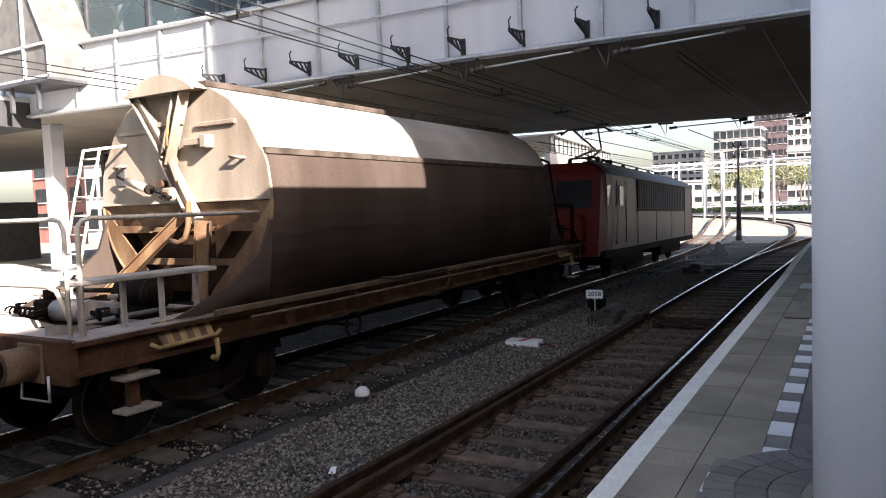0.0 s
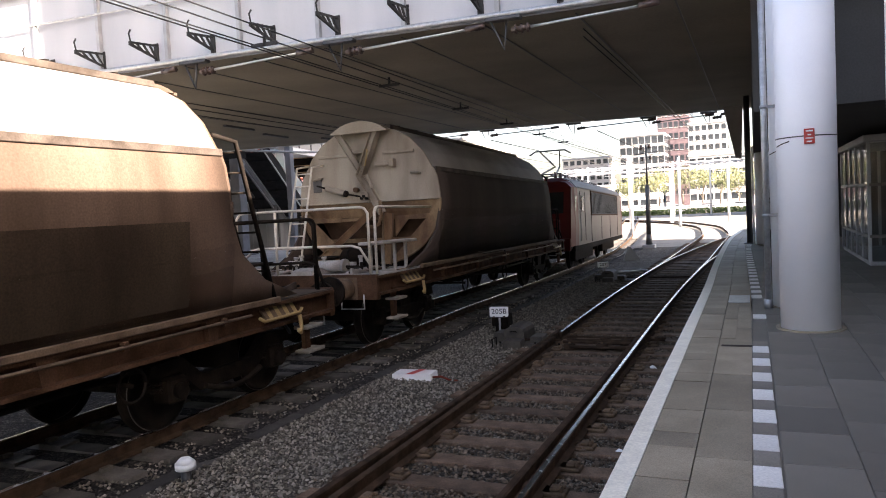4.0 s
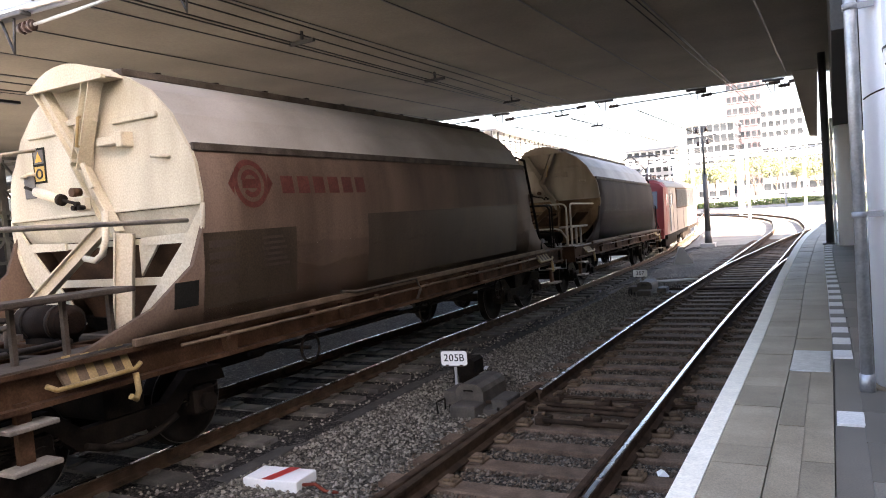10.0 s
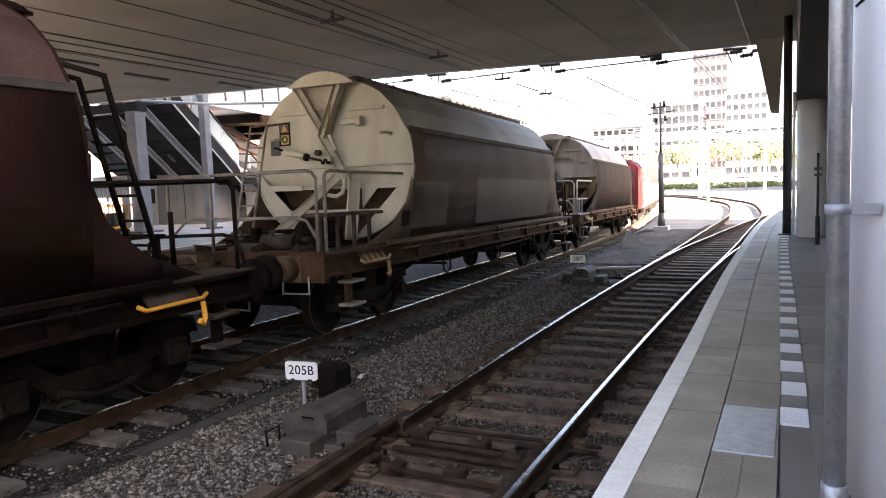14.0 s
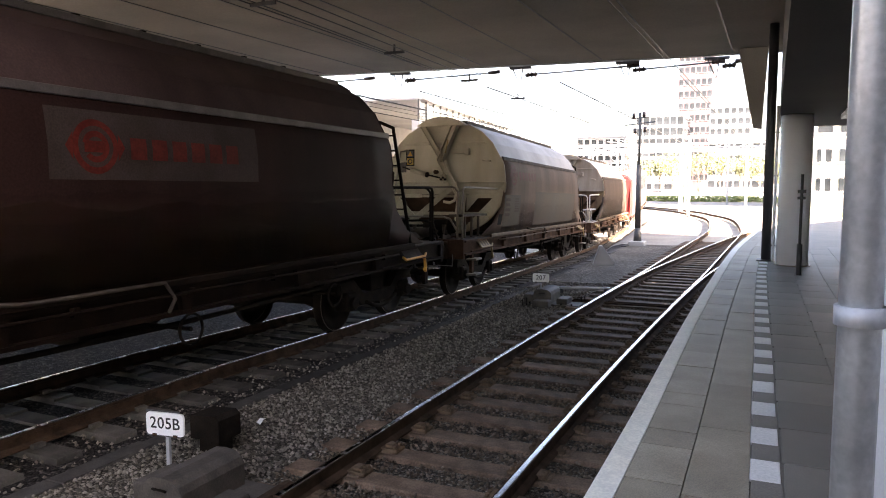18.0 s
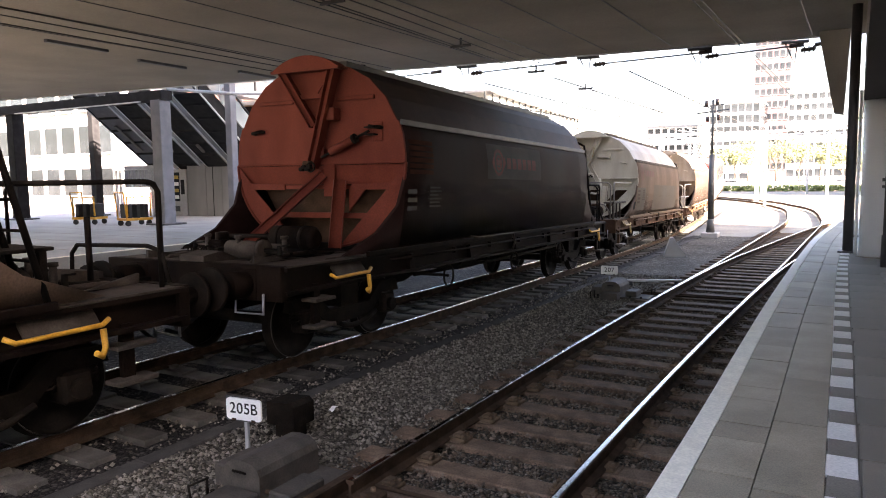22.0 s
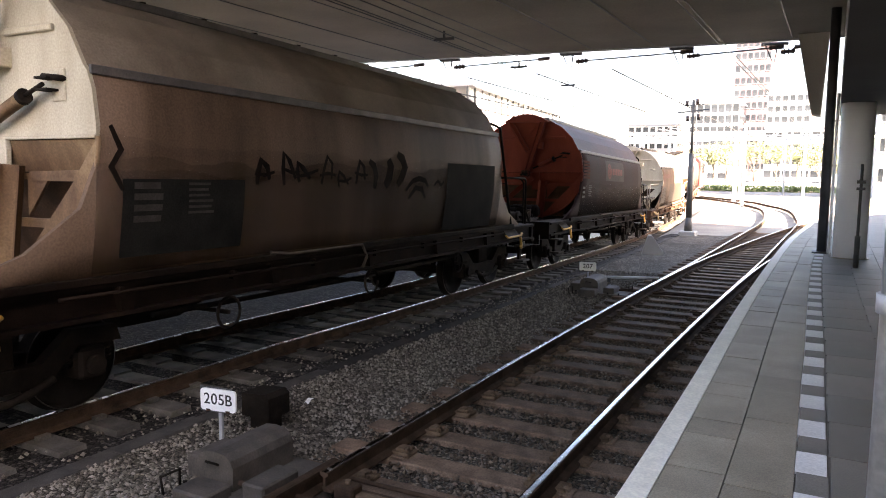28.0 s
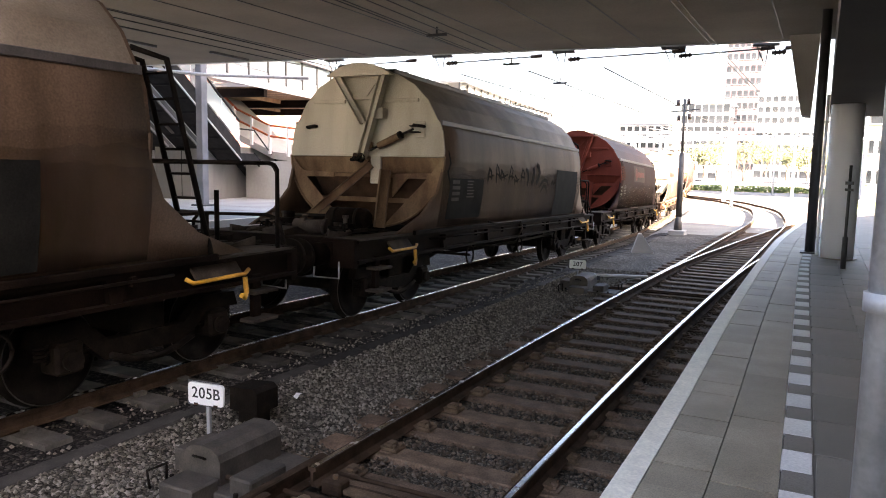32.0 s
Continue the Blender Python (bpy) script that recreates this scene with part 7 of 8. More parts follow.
part("frame_bar", Geo().bar((-1.25, -0.73, 1.45), (-0.3, -0.73, 2.75), 0.07, 0.07), M["fascia"], cabn)
part("floor_tray", Geo().box(-1.0, 1.3, -0.8, 0.8, -0.12, 0.0, bev=0.02), M["dark_steel"], cabn)
for x in (-0.6, 0.6):
    part("tray_leg", Geo().box(x - 0.05, x + 0.05, -0.7, -0.6, -0.75, -0.1), M["dark_steel"], cabn)
blk = thing("left_canopy", "dark canopy edge over the far platform", "canopy", kind="structure")
part("slab", Geo().box(-36, -17.0, 2.0, 11.4, 4.95, 5.65), M["hall_dark"], blk)
part("fascia_board", Geo().box(-36, -17.0, 1.9, 2.0, 4.9, 5.7), M["dark_steel"], blk)
part("edge_flashing", Geo().box(-36, -16.96, 1.86, 11.44, 5.65, 5.78), M["fascia"], blk)

# cantilever brackets on the fascia and hangers under the bridge edges
for i in range(9):
    x = -9.96 + i * 1.24
    y = near_y(x) - 0.05
    b = thing("cable_bracket", "black pierced steel bracket on the bridge fascia", "bracket", pose(x, y, SOF + 0.17), group="brackets on the fascia")
    part("top_bar", Geo().bar((0, 0.0, 0.20), (0, -0.64, 0.15), 0.04, 0.035), M["black"], b)
    part("bottom_bar", Geo().bar((0, 0.0, -0.04), (0, -0.64, 0.12), 0.04, 0.035), M["black"], b)
    for k in range(4):
        a, c = 0.02 + 0.155 * k, 0.02 + 0.155 * (k + 1)
        part("web_bar", Geo().bar((0, -a, -0.04 + 0.25 * a), (0, -c, 0.20 - 0.078 * c), 0.03, 0.03), M["black"], b)
    part("back_plate", Geo().box(-0.05, 0.05, -0.02, 0.0, -0.08, 0.24), M["black"], b)
    part("hook", Geo().tube([(0, -0.60, 0.12), (0, -0.64, 0.30), (0.05, -0.64, 0.36)], 0.015, 6), M["black"], b)


def hanger(x, y, z, span, label, yaw=0):
    """V-shaped steel hanger with insulators on both sides."""
    h = thing("wire_hanger", label, "bracket", pose(x, y, z, 0, 0, yaw), group="wire hangers under the bridge")
    part("clamp", Geo().box(-0.28, 0.28, -0.08, 0.08, -0.06, 0.0, bev=0.01), M["dark_steel"], h)
    part("v_leg", Geo().tube([(-0.2, 0, -0.05), (0.0, 0, -0.5), (0.05, 0, -0.05)], 0.02, 6), M["dark_steel"], h)
    part("insulator", Geo().cyl((0.12, 0, -0.22), (0.42, 0, -0.2), 0.045, 10).cyl((0.18, 0, -0.215), (0.21, 0, -0.213), 0.075, 10).cyl((0.27, 0, -0.21), (0.3, 0, -0.208), 0.075, 10).cyl((0.36, 0, -0.205), (0.39, 0, -0.203), 0.075, 10), M["insul"], h)
    part("tube_arm", Geo().cyl((0.42, 0, -0.2), (span, 0, -0.12), 0.022, 8), M["galv"], h)
    part("far_insulator", Geo().cyl((span, 0, -0.12), (span + 0.3, 0, -0.1), 0.05, 10), M["insul"], h)
    return h


for x, s in ((-9.3, 2.0), (-6.6, 2.1), (-3.7, 2.2), (-0.9, 2.0)):
    hanger(x, near_y(x) - 0.14, SOF - 0.02, s, "steel wire hanger with brown insulators under the bridge edge", 4)
for x, s in ((-9.8, 2.2), (-6.6, 2.4), (-3.4, 2.6), (1.2, 0.4), (-0.8, 1.9)):
    hanger(x, far_y(x) + 0.16, SOF - 0.02, s, "steel wire hanger with brown insulators under the bridge edge", 7)

# overhead wires under and beyond the bridge
def wire(name, pts, r, label):
    w_ = thing(name, label, "wire", kind="structure")
    part("strand", Geo().tube(pts, r, 5), M["wire"], w_)
    return w_


for dx, dz in ((0.0, 0.0), (0.22, 0.10), (0.40, 0.16), (-0.3, 0.16)):
    wire("contact_wire", [(T2 + 0.45 + dx - 0.035 * (y - 6), y, 4.86 + dz + 0.02 * math.sin(y)) for y in (-8, 4, 12, 20, 28, 40, 60)], 0.011, "dark overhead contact wire over the goods track")
for dx, dz in ((0.0, 0.0), (0.25, 0.08), (0.5, 0.14)):
    wire("contact_wire", [(-9.4 + dx - 0.02 * (y - 6), y, 4.88 + dz) for y in (-8, 4, 12, 20, 28, 40, 60)], 0.012, "dark overhead contact wire over the far track")
for dz in (0.0, 0.12):
    wire("contact_wire", [(0.1 + 0.01 * y, y, 4.86 + dz) for y in (12.6, 20, 28, 45, 70)], 0.010, "dark overhead contact wire over the near track")
for i in range(7):
    y = 6 + i * 4.2
    cl = thing("wire_clip", "small spacer clip between overhead wires", "clip", pose(T2 + 0.45 - 0.035 * (y - 6), y, 4.84), group="clips on the wires")
    part("spacer", Geo().box(-0.02, 0.42, -0.02, 0.02, 0.0, 0.05).box(0.19, 0.22, -0.02, 0.02, 0, 0.18), M["black"], cl)
for i in range(5):
    x = -11.8 - 0.15 * i
    tu = thing("soffit_tube", "dark slotted lamp housing on the bridge underside", "lamp", pose(-12.2 - 0.6 * (i % 2), 14.5 + i * 2.7, SOF - 0.06, 0, 0, 4), group="lamps under the bridge")
    part("housing", Geo().box(-0.06, 0.06, -0.75, 0.75, 0, 0.07, bev=0.01), M["dark_steel"], tu)

# ---- distance ----
mast = thing("catenary_mast", "slim dark steel mast with insulators on a footing", "mast", pose(-2.47, 40, -0.27))
part("footing", Geo().box(-0.32, 0.32, -0.32, 0.32, 0, 0.22, bev=0.03), M["concrete"], mast)
part("lower_shaft", Geo().cyl((0, 0, 0.2), (0, 0, 0.75), 0.17, 16, 0.125).cyl((0, 0, 0.75), (0, 0, 3.3), 0.125, 16, 0.105), M["tower_steel"], mast)
part("upper_shaft", Geo().cyl((0, 0, 3.3), (0, 0, 5.4), 0.05, 12), M["tower_steel"], mast)
part("cross_arm", Geo().bar((-0.6, 0, 4.9), (0.6, 0, 5.0), 0.05, 0.05).bar((-0.4, 0, 5.15), (0.4, 0, 5.2), 0.04, 0.04), M["dark_steel"], mast)
for dx, z in ((-0.2, 4.55), (0.2, 4.6), (-0.25, 5.15), (0.15, 5.2)):
    part("insulator", Geo().cyl((dx, 0, z), (dx, 0, z + 0.22), 0.07, 10), M["insul"], mast)


def gantry(y, x0, x1, z, label):
    gnt = thing("portal_gantry", label, "gantry", group="portal gantries")
    for dz in (0.0, 0.55):
        part("chord", Geo().box(x0, x1, y - 0.08, y + 0.08, z + dz, z + dz + 0.14), M["fascia"], gnt)
    n = int((x1 - x0) / 0.9)
    for i in range(n):
        a, b = x0 + (x1 - x0) * i / n, x0 + (x1 - x0) * (i + 1) / n
        part("lattice", Geo().bar((a, y, z + 0.1 + 0.45 * (i % 2)), (b, y, z + 0.1 + 0.45 * ((i + 1) % 2)), 0.05, 0.05), M["fascia"], gnt)
    for x in (x0, (x0 + x1) / 2, x1):
        part("leg", Geo().box(x - 0.14, x + 0.14, y - 0.14, y + 0.14, -0.3, z), M["fascia"], gnt)
    for x in (x0 + 2, x0 + 5, x0 + 9, x0 + 12):
        if x < x1 - 1:
            part("drop_bracket", Geo().bar((x, y, z), (x + 0.5, y, z - 0.9), 0.05, 0.05), M["dark_steel"], gnt)
    return gnt


gantry(75, -15.5, 6.0, 5.0, "pale lattice portal gantry over the tracks")
gantry(108, -34, 2.0, 6.2, "pale lattice portal gantry over the far tracks")
for x, y, h in ((-6.6, 62, 6.5), (-9.2, 78, 7), (-12, 84, 6), (-3.2, 66, 6.0), (-17, 95, 7), (-6.0, 90, 6.5), (0.5, 72, 5.5), (3.2, 66, 5.0), (-21, 110, 7.5), (-2.4, 100, 7)):
    po = thing("catenary_pole", "pale steel overhead line pole", "mast", pose(x, y, -0.27 + ground_dip(x, y)), group="poles of the overhead line")
    part("pole", Geo().cyl((0, 0, 0), (0, 0, h), 0.11, 8), M["fascia"], po)
    part("arm", Geo().bar((0, 0, h - 0.8), (-1.8, 0, h - 0.5), 0.05, 0.05), M["galv"], po)
for i in range(5):
    wire("contact_wire", [(-3 - 2.2 * i, 30, 5.1), (-4 - 2.5 * i, 75, 5.3), (-12 - 4 * i, 110, 6)], 0.02, "overhead wire over the far tracks")


def block(name, label, x0, x1, y0, y1, h, wall, rows, cols, ww, wh, base=0.0, side=True):
    """A building with its walls, flat roof and rows of window panes set in frames."""
    b = thing(name, label, "building")
    part("wall", Geo().box(x0, x1, y0, y1, -0.3, h), wall, b)
    part("roof", Geo().box(x0 - 0.2, x1 + 0.2, y0 - 0.2, y1 + 0.2, h, h + 0.5), M["grey_clad"], b)
    wm = Geo().box(-ww / 2, ww / 2, -0.06, 0.0, -wh / 2, wh / 2).mesh("window")
    wm.materials.append(M["dark_glass"])
    sl = Geo().box(-ww / 2 - 0.08, ww / 2 + 0.08, -0.16, 0.0, -0.06, 0.06).mesh("sill")
    sl.materials.append(M["plaster"])
    for r in range(rows):
        zc = base + (h - base) * (r + 0.55) / rows
        for c in range(cols):
            xc = x0 + (x1 - x0) * (c + 0.5) / cols
            w_ = new("window", wm)
            w_.parent = b
            w_.matrix_basis = pose(xc, y0 - 0.002, zc)
            s_ = new("sill", sl)
            s_.parent = w_
            s_.matrix_basis = pose(0, 0, -wh / 2 - 0.06)
        if side:
            nd = max(2, int((y1 - y0) / (x1 - x0) * cols))
            for c in range(nd):
                w_ = new("window", wm)
                w_.parent = b
                w_.matrix_basis = pose(x1 + 0.002, y0 + (y1 - y0) * (c + 0.5) / nd, zc, 0, 0, 90)
    return b


block("office_tower", "tall brick office tower with a mauve haze tint and rows of windows", -23.5, -14.2, 230, 246, 46, M["brick_dark"], 13, 6, 1.0, 1.7, 2)
block("brick_office", "lower pale office block beside the tall tower", -13.0, -3.2, 207, 219, 21.5, M["office_wall"], 8, 6, 1.1, 1.4, 1)
block("office_block", "pale terraced office block with ribbon windows", -11.0, 1.5, 180, 195, 11.5, M["office_wall"], 4, 7, 1.4, 1.5, 0.5)
block("glass_office", "grey glazed office block", -30.0, -18.5, 200, 215, 19, M["office_wall"], 7, 7, 1.35, 1.9, 0.5)
block("far_flats", "pale flats far behind the station", -58, -42, 250, 262, 17, M["plaster"], 6, 7, 1.5, 1.5, 1)
block("low_shed", "low pale industrial building beyond the tracks", -42, -17, 170, 180, 5.5, M["plaster"], 2, 12, 1.5, 1.2, 0)
block("side_flats", "white flats with rows of windows behind the platform end", 6.0, 30, 92, 104, 15.0, M["office_wall"], 5, 12, 1.3, 1.3, 0.5, False)
block("brick_houses", "red brick building with wide white-framed windows across the tracks", -78, -34, 47, 58, 9, M["red_brick"], 3, 14, 2.0, 1.5, 0.8, False)
block("white_office", "white office building with large window grids", -64, -44.5, 44, 46.8, 10, M["plaster"], 3, 9, 1.5, 2.0, 0.5, False)

# glazed station wing beside the tracks beyond the bridge
wing = thing("station_wing", "long pale station wing with a glazed upper storey", "building")
P0, P1, zt = Vector((-14.9, 45.0, 0)), Vector((-17.8, 68.0, 0)), 6.78
dv = (P1 - P0)
nrm = Vector((dv.y, -dv.x, 0)).normalized()
def on_wing(t, off, z):
    p = P0 + dv * t + nrm * off
    return (p.x, p.y, z)
part("wall", Geo().add([on_wing(0, 0, 4.1), on_wing(1, 0, 4.1), on_wing(1, 0, 5.7), on_wing(0, 0, 5.7), on_wing(0, -0.4, 4.1), on_wing(1, -0.4, 4.1), on_wing(1, -0.4, 5.7), on_wing(0, -0.4, 5.7)], [[0, 1, 2, 3], [7, 6, 5, 4], [0, 4, 5, 1], [3, 2, 6, 7], [0, 3, 7, 4], [1, 5, 6, 2]]), M["plaster"], wing)
part("roof", Geo().add([on_wing(0, 0.3, zt), on_wing(1, 0.3, zt), on_wing(1, 0.3, zt + 0.14), on_wing(0, 0.3, zt + 0.14), on_wing(0, -8, zt), on_wing(1, -8, zt), on_wing(1, -8, zt + 0.14), on_wing(0, -8, zt + 0.14)], [[0, 1, 2, 3], [7, 6, 5, 4], [0, 4, 5, 1], [3, 2, 6, 7], [0, 3, 7, 4], [1, 5, 6, 2]]), M["plaster"], wing)
for i in range(19):
    t = i / 18
    p = on_wing(t, 0.0, 0)
    part("mullion", Geo().bar((p[0], p[1], 5.7), (p[0], p[1], zt), 0.09, 0.09, (0, 1, 0)), M["tower_steel"], wing)
    part("pillar", Geo().bar((p[0], p[1], -0.3), (p[0], p[1], 4.1), 0.3, 0.3, (0, 1, 0)), M["plaster"], wing) if i % 3 == 0 else None
    if i < 18:
        part("window_pane", Geo().add([on_wing(t + 0.003, -0.05, 5.8), on_wing(t + 1 / 18 - 0.003, -0.05, 5.8), on_wing(t + 1 / 18 - 0.003, -0.05, zt - 0.05), on_wing(t + 0.003, -0.05, zt - 0.05)], [[0, 1, 2, 3]]), M["glass"], wing)
part("floor", Geo().add([on_wing(0, 0, 4.05), on_wing(1, 0, 4.05), on_wing(1, -8, 4.05), on_wing(0, -8, 4.05)], [[0, 1, 2, 3]]), M["plaster"], wing)
part("inner_wall", Geo().add([on_wing(0, -8, -0.3), on_wing(1, -8, -0.3), on_wing(1, -8, zt), on_wing(0, -8, zt)], [[0, 1, 2, 3]]), M["plaster"], wing)


# ---- trees, hedge, cars, fence ----
def tree(x, y, h, seed, label):
    rg = random.Random(seed)
    t = thing("tree", label, "tree", pose(x, y, -0.3), group="young street trees")
    tg = Geo().cyl((0, 0, 0), (0.05, 0, h * 0.45), 0.14, 8, 0.09)
    tips = []
    for k in range(7):
        a, l = rg.uniform(0, 6.28), rg.uniform(0.25, 0.5) * h
        z0 = h * rg.uniform(0.3, 0.5)
        tip = (math.cos(a) * l * 0.6, math.sin(a) * l * 0.6, z0 + l * 0.9)
        tg.cyl((0.03, 0, z0), tip, 0.06, 6, 0.02)
        tips.append(tip)
    part("trunk", tg, M["bark"], t)
    g = Geo()
    for tip in tips + [(0, 0, h * 0.9), (0.3, 0.2, h * 0.75), (-0.4, 0, h * 0.7)]:
        for k in range(110):
            r = rg.gauss(0, 0.15 * h)
            a, b = rg.uniform(0, 6.28), rg.uniform(-1, 1)
            c = Vector(tip) + Vector((math.cos(a) * r, math.sin(a) * r, b * 0.13 * h))
            s = rg.uniform(0.10, 0.22)
            u = Vector((rg.gauss(0, 1), rg.gauss(0, 1), rg.gauss(0, 1))).normalized() * s
            v = u.orthogonal().normalized() * s * 0.6
            g.add([c - u, c + v, c + u, c - v], [[0, 1, 2, 3]])
    part("crown", g, M["leaf"], t)
    return t


for i, (x, y, h) in enumerate(((-12, 128, 7.5), (-8.5, 132, 8), (-5.0, 127, 7), (-2.5, 133, 7.5), (0.5, 129, 6.5), (-15, 136, 7), (4, 125, 6), (-19, 140, 6.5))):
    tree(x, y, h, i + 1, "young street tree in fresh yellow-green leaf")
hg = Geo()
rg = random.Random(9)
for k in range(5000):
    x, y = rg.uniform(-34, 14), 112 + rg.gauss(0, 0.5)
    c = Vector((x, y, rg.uniform(-0.25, 0.55)))
    u = Vector((rg.gauss(0, 1), rg.gauss(0, 1), rg.gauss(0, 1))).normalized() * 0.18
    v = u.orthogonal().normalized() * 0.12
    hg.add([c - u, c + v, c + u, c - v], [[0, 1, 2, 3]])
me = hg.mesh("hedge")
me.materials.append(M["grass"])
tagged(new("hedge", me), "low green hedge along the railway boundary", "hedge", kind="stuff")
gg = Geo().box(3.0, 40, 60, 90, -0.3, -0.2)
tagged(part("grass_verge", gg, M["grass"]), "green grass verge beside the far tracks", "grass", kind="structure")


def car(x, y, yaw, label):
    c = thing("parked_car", label, "car", pose(x, y, -0.27, 0, 0, yaw), group="cars behind the railway")
    prof = [(-2.1, 0.35), (2.1, 0.35), (2.1, 0.75), (1.9, 0.88), (1.1, 0.95), (0.6, 1.42), (-1.0, 1.45), (-1.7, 1.0), (-2.1, 0.9)]
    part("body", Geo().prism(prof, -0.85, 0.85), M["car_paint"], c)
    part("side_window", Geo().prism([(1.0, 0.97), (0.55, 1.36), (-0.95, 1.38), (-1.5, 1.0)], -0.86, 0.86), M["dark_glass"], c)
    for dx in (-1.3, 1.3):
        for dy in (-0.8, 0.8):
            part("wheel", Geo().cyl((dx, dy - 0.1, 0.32), (dx, dy + 0.1, 0.32), 0.32, 14), M["black"], c)
    return c


for i in range(9):
    car(-22 + i * 4.6, 119 + (i % 3) * 0.4, 2 * (i % 2), "pale parked car behind the railway hedge")
fe = thing("boundary_fence", "pale rail fence beyond the far tracks", "fence", kind="structure")
for i in range(25):
    part("post", Geo().box(-40 + i * 2.2 - 0.05, -40 + i * 2.2 + 0.05, 114.9, 115.1, -0.3, 1.0), M["fascia"], fe)
part("rail", Geo().box(-40, 14, 114.96, 115.04, 0.85, 0.97), M["fascia"], fe)
part("rail", Geo().box(-40, 14, 114.96, 115.04, 0.35, 0.45), M["fascia"], fe)

# ---- paint and print on the wagons ----
def emblem(w, y, z, r, out=0.012, ink="logo_red"):
    """Ring mark with side points, and a row of plain bars beside it."""
    def sx(zz):
        lo = sorted([p for p in HALF if p[1] <= 3.1], key=lambda p: p[1])
        return float(np.interp(zz, [p[1] for p in lo], [p[0] for p in lo])) + out
    def ring(r0, r1, a0, a1, n=28):
        g = Geo()
        pts = []
        for rr in (r0, r1):
            pts.append([(sx(z + rr * math.sin(t)), y - rr * math.cos(t), z + rr * math.sin(t)) for t in [a0 + (a1 - a0) * i / n for i in range(n + 1)]])
        return g.loft(pts, closed=False, smooth=True)
    part("emblem_ring", ring(r * 0.76, r, 0, 2 * math.pi), M[ink], w, "faded red ring emblem")
    part("emblem_arc", ring(r * 0.36, r * 0.58, 0.25, 5.6), M[ink], w)
    part("emblem_bar", Geo().add([(sx(z + 0.02), y - r * 0.5, z - 0.05), (sx(z), y + r * 0.5, z - 0.05), (sx(z), y + r * 0.5, z + 0.05), (sx(z), y - r * 0.5, z + 0.05)], [[0, 1, 2, 3]]), M[ink], w)
    for s in (-1, 1):
        part("emblem_point", Geo().add([(sx(z), y + s * r * 0.98, z + 0.12), (sx(z), y + s * r * 1.3, z), (sx(z), y + s * r * 0.98, z - 0.12)], [[0, 1, 2]]), M[ink], w)


def print_bars(w, y, z, n, width, h, gap, mat):
    for i in range(n):
        ww = width * (0.6 + 0.4 * random.random())
        patch("print_bar", y, y + ww, z - i * gap - h, z - i * gap, mat, w, out=0.022)


def plain_word(w, y, z, n, step, h, mat):
    """A row of solid upright marks in place of a name."""
    for i in range(n):
        patch("name_bar", y + i * step, y + i * step + step * 0.72, z, z + h, mat, w, out=0.012)


# second wagon: emblem at its rear, darker repainted lower fields
emblem(wag_b, 0.68, 2.69, 0.26, ink="faded_red")
plain_word(wag_b, 1.16, 2.58, 6, 0.29, 0.2, M["faded_red"])
patch("print_field", -0.05, 1.36, 1.45, 2.2, M["soiled"], wag_b, "dark print field")
patch("grime_field", 2.84, 8.1, 1.40, 2.3, M["soiled"], wag_b, "smoke-stained field")
print_bars(wag_b, 0.0, 2.12, 4, 0.42, 0.07, 0.12, M["brown_side"])
print_bars(wag_b, 0.78, 2.12, 6, 0.45, 0.03, 0.06, M["brown_side"])
patch("label_holder", -0.42, -0.12, 1.5, 1.75, M["panel_dark"], wag_b)
# third wagon: pale band with emblem, white print, orange warning panel
patch("name_field", 2.76, 5.45, 2.31, 2.92, M["panel_grey"], wag_c, "pale name field")
emblem(wag_c, 3.22, 2.6, 0.24, 0.02)
for i in range(6):
    patch("name_bar", 3.6 + i * 0.26, 3.6 + i * 0.26 + 0.19, 2.5, 2.7, M["logo_red"], wag_c, out=0.02)
for i in range(6):
    patch("warning_stripe", 0.08, 0.78, 2.34 + i * 0.085, 2.34 + i * 0.085 + 0.06, M["rust_orange"], wag_c)
print_bars(wag_c, 0.02, 2.12, 3, 0.34, 0.06, 0.12, M["print_white"])
print_bars(wag_c, 0.66, 2.16, 6, 0.42, 0.025, 0.055, M["print_white"])
# thin dark layers on the lower side sheets, with an uneven upper edge
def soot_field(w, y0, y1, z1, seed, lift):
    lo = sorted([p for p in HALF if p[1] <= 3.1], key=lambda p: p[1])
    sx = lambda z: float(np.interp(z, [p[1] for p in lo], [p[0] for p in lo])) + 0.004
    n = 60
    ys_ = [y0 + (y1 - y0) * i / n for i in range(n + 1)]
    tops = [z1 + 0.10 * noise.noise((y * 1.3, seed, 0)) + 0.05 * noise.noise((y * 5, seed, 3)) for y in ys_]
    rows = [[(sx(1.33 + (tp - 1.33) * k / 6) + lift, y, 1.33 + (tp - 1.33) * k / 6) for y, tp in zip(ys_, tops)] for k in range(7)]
    part("soot_field", Geo().loft(rows, closed=False, smooth=True), M["soot_film"], w, "darker lower sheet with an uneven upper edge")


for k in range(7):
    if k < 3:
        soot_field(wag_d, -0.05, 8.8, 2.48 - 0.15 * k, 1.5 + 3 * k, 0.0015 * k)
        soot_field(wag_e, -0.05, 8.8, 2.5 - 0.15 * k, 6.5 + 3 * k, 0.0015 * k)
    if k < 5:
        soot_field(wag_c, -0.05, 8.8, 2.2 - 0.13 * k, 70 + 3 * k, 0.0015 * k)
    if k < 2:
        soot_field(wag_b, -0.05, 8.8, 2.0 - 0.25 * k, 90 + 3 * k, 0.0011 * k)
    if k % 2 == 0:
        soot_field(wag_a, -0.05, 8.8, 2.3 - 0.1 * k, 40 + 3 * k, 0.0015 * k)
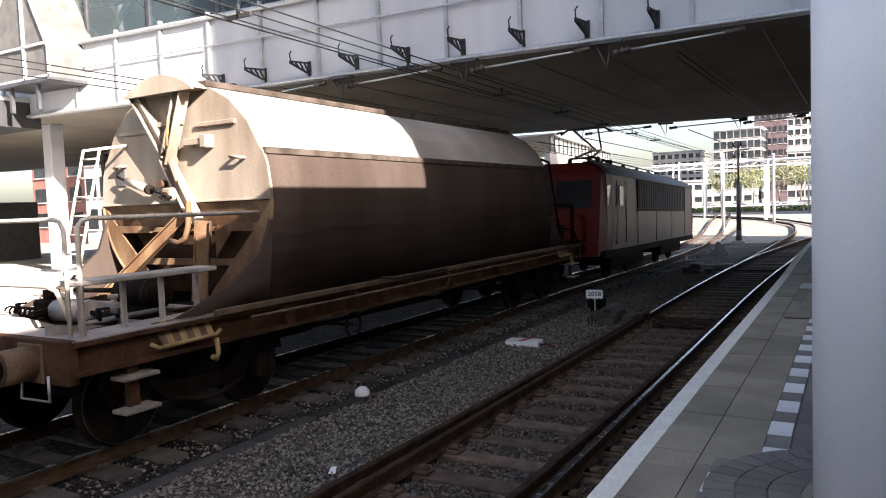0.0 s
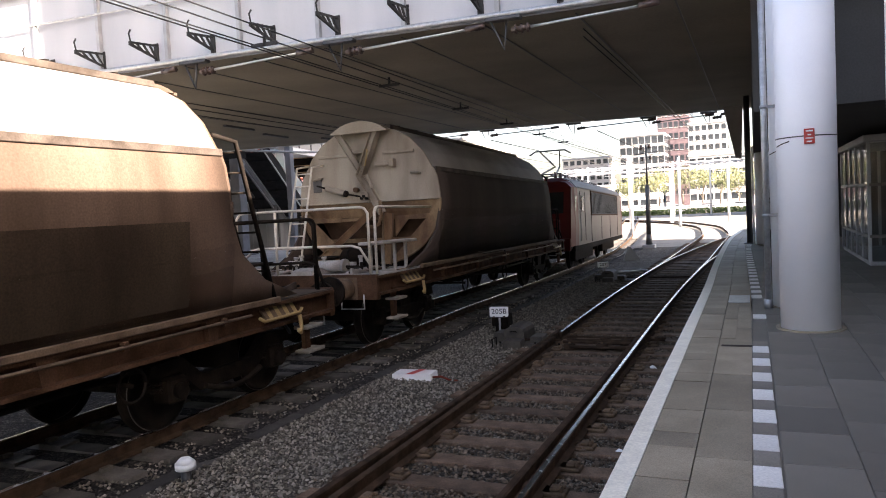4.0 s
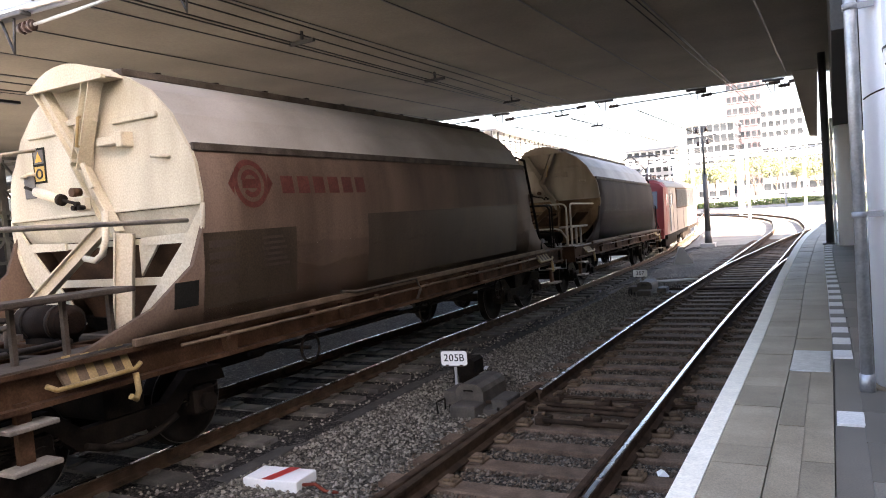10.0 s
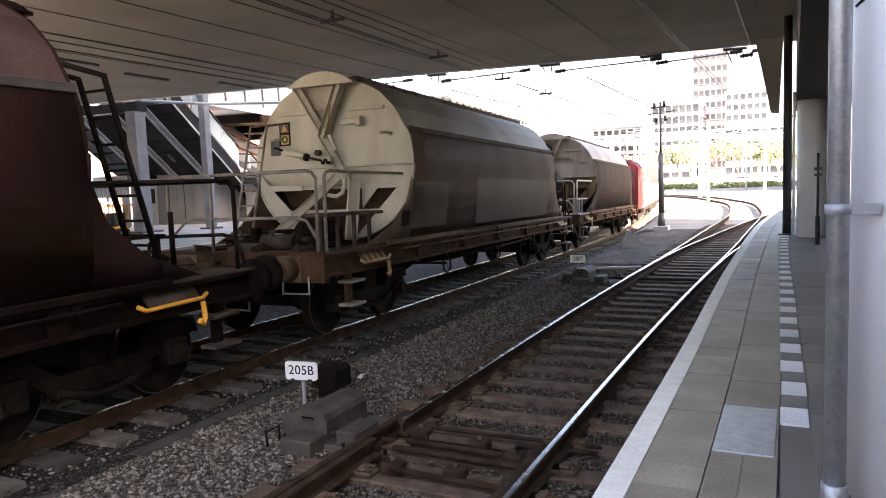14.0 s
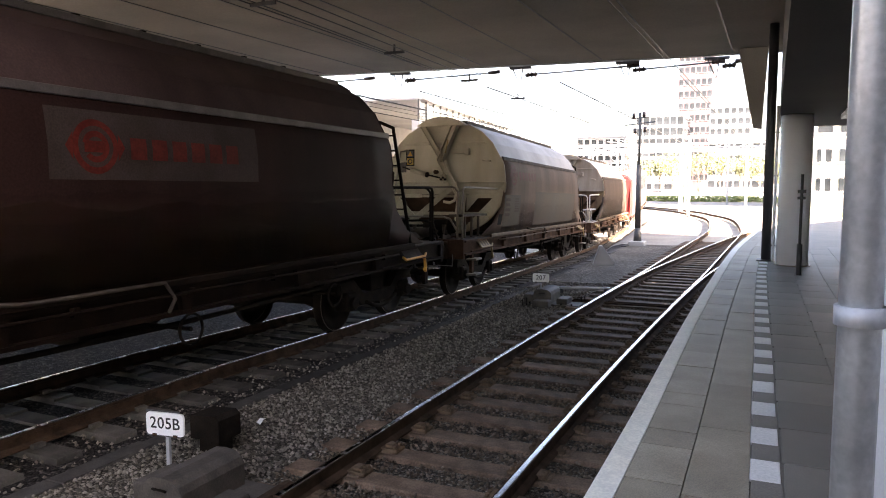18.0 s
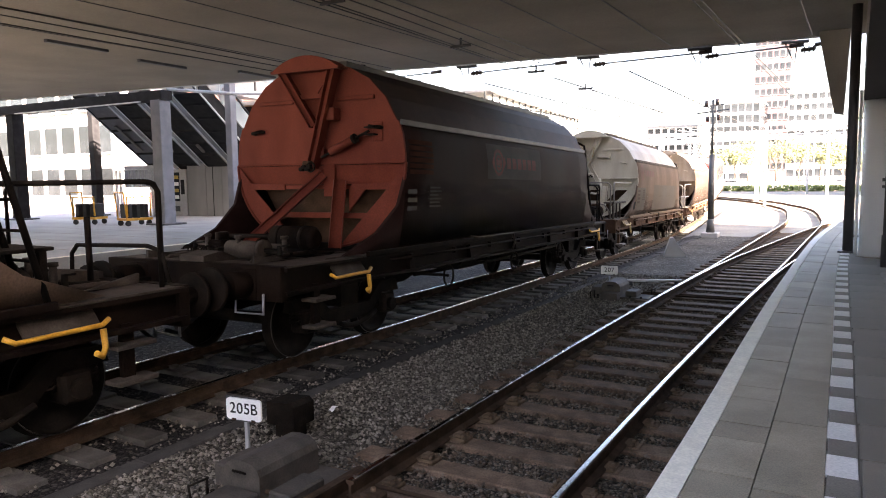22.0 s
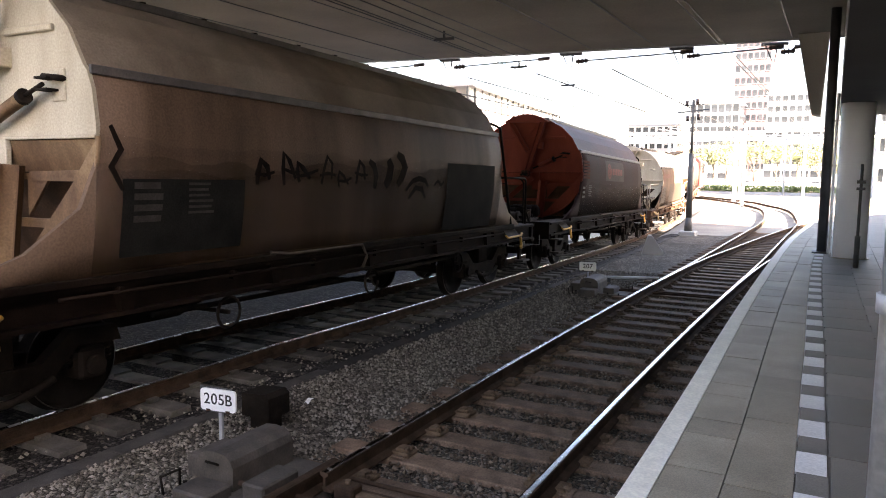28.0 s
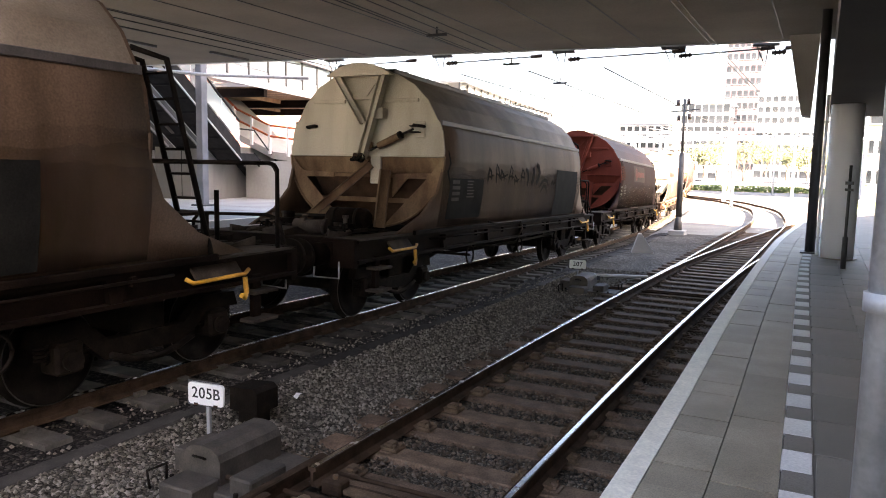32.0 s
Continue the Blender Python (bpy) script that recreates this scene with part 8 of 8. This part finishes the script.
# fourth wagon: dark field at the front, black print field, graffiti
patch("repaint_field", 6.45, 8.42, 1.35, 2.46, M["panel_dark"], wag_d, "dark repainted field", 0.02)
patch("print_field", 0.2, 1.72, 1.45, 2.15, M["panel_dark"], wag_d, "", 0.018)
print_bars(wag_d, 0.32, 2.12, 4, 0.38, 0.06, 0.1, M["print_white"])
print_bars(wag_d, 0.95, 2.12, 6, 0.42, 0.025, 0.055, M["print_white"])


def stroke(w, pts, width, mat, out=0.024):
    """A sprayed line: a ribbon lying on the side sheet."""
    lo = sorted([p for p in HALF if p[1] <= 3.1], key=lambda p: p[1])
    sx = lambda z: float(np.interp(z, [p[1] for p in lo], [p[0] for p in lo])) + out
    a, b = [], []
    for i, (y, z) in enumerate(pts):
        q, r = pts[max(i - 1, 0)], pts[min(i + 1, len(pts) - 1)]
        d = Vector((r[0] - q[0], r[1] - q[1])).normalized()
        n = Vector((-d.y, d.x)) * width * (0.35 + 0.5 * math.sin(math.pi * (i + 0.5) / len(pts)))
        a.append((sx(z + n.y), y + n.x, z + n.y))
        b.append((sx(z - n.y), y - n.x, z - n.y))
    part("graffiti_line", Geo().loft([a, b], closed=False, smooth=True), mat, w)


GL = M["grime_line"]
stroke(wag_d, [(4.86, 2.10), (4.98, 2.22), (5.06, 2.36), (4.98, 2.48), (4.84, 2.54)], 0.10, GL)
stroke(wag_d, [(4.52, 2.08), (4.62, 2.2), (4.66, 2.36), (4.60, 2.46)], 0.11, GL)
stroke(wag_d, [(4.25, 2.05), (4.28, 2.22), (4.22, 2.36), (4.10, 2.42)], 0.07, GL)
stroke(wag_d, [(5.1, 2.02), (5.3, 2.16), (5.5, 2.2), (5.7, 2.17), (5.8, 2.08)], 0.05, GL)
stroke(wag_d, [(5.2, 1.9), (5.4, 2.06), (5.6, 2.04), (5.72, 1.9)], 0.05, M["grime_line"])
stroke(wag_d, [(6.0, 2.1), (6.12, 2.17), (6.24, 2.1), (6.34, 2.16)], 0.035, GL)
spray = random.Random(11)
for y, h in ((1.9, 0.26), (2.35, 0.36), (2.62, 0.22), (3.05, 0.34), (3.42, 0.2), (3.8, 0.3)):
    lean, base = spray.uniform(-0.1, 0.16), 2.1 + spray.uniform(-0.06, 0.05)
    stroke(wag_d, [(y, base), (y + lean * 0.5, base + h * 0.5), (y + lean + 0.04, base + h), (y + 0.14 + lean, base + h * 0.75), (y + 0.2, base + h * 0.2)], spray.uniform(0.03, 0.055), GL)
    stroke(wag_d, [(y - 0.04, base + h * spray.uniform(0.3, 0.6)), (y + 0.12, base + h * 0.4), (y + spray.uniform(0.2, 0.36), base + h * spray.uniform(0.3, 0.7))], 0.026, GL)
stroke(wag_d, [(0.08, 2.6), (0.18, 2.4), (0.08, 2.25), (0.2, 2.05)], 0.04, GL)
patch("repaint_field", 5.6, 7.72, 1.35, 2.24, M["panel_dark"], wag_e, "dark repainted field", 0.02)
# warning label on the end of the second wagon
wl = part("warning_label", Geo().box(-1.02, -0.80, -0.050, -0.042, 2.90, 3.30), M["panel_dark"], wag_b, "dark-bordered label with two yellow marks")
part("upper_field", Geo().box(-0.995, -0.825, -0.053, -0.050, 3.12, 3.275), M["rail_grey"], wl)
part("lower_field", Geo().box(-0.995, -0.825, -0.053, -0.050, 2.925, 3.09), M["yellow_dull"], wl)
part("warning_triangle", Geo().add([(-0.975, -0.056, 3.14), (-0.845, -0.056, 3.14), (-0.91, -0.056, 3.255)], [[0, 1, 2]]), M["yellow"], wl)
part("ring_mark", Geo().tube([(-0.91 + 0.05 * math.cos(a), -0.055, 3.007 + 0.05 * math.sin(a)) for a in [k * math.pi / 8 for k in range(17)]], 0.012, 5), M["black"], wl)


# ---- what moves ----
def travelled(t):
    """Metres that the train has gone since the start: it slows down evenly."""
    return 2.1368 * t - 0.011374 * t * t + 0.0000719 * t ** 3


def on_track(y, length):
    """Pose of a vehicle whose rear end stands at y."""
    a, b = t2x(y + length * 0.1), t2x(y + length * 0.9)
    turn = math.degrees(math.atan2(-(b - a), length * 0.8))
    c, d = dip(y + length * 0.1), dip(y + length * 0.9)
    slope = math.degrees(math.atan2(d - c, length * 0.8))
    return pose(t2x(y), y, c - (d - c) / 8, slope, 0, turn)


FIRST, GAP = 5.52, 14.69      # rear of the first wagon at the start, and the length from wagon to wagon


def motions():
    for ob, at, length in ((wag_a, FIRST, LB), (wag_b, FIRST - GAP, LB), (wag_c, FIRST - 2 * GAP, LB), (wag_d, FIRST - 3 * GAP, LB), (wag_e, FIRST - 4 * GAP, LB), (loco, FIRST + 12.6, LL)):
        walk(ob, [(t, on_track(at + travelled(t), length)) for t in [i * 0.5 for i in range(65)]])


motions()
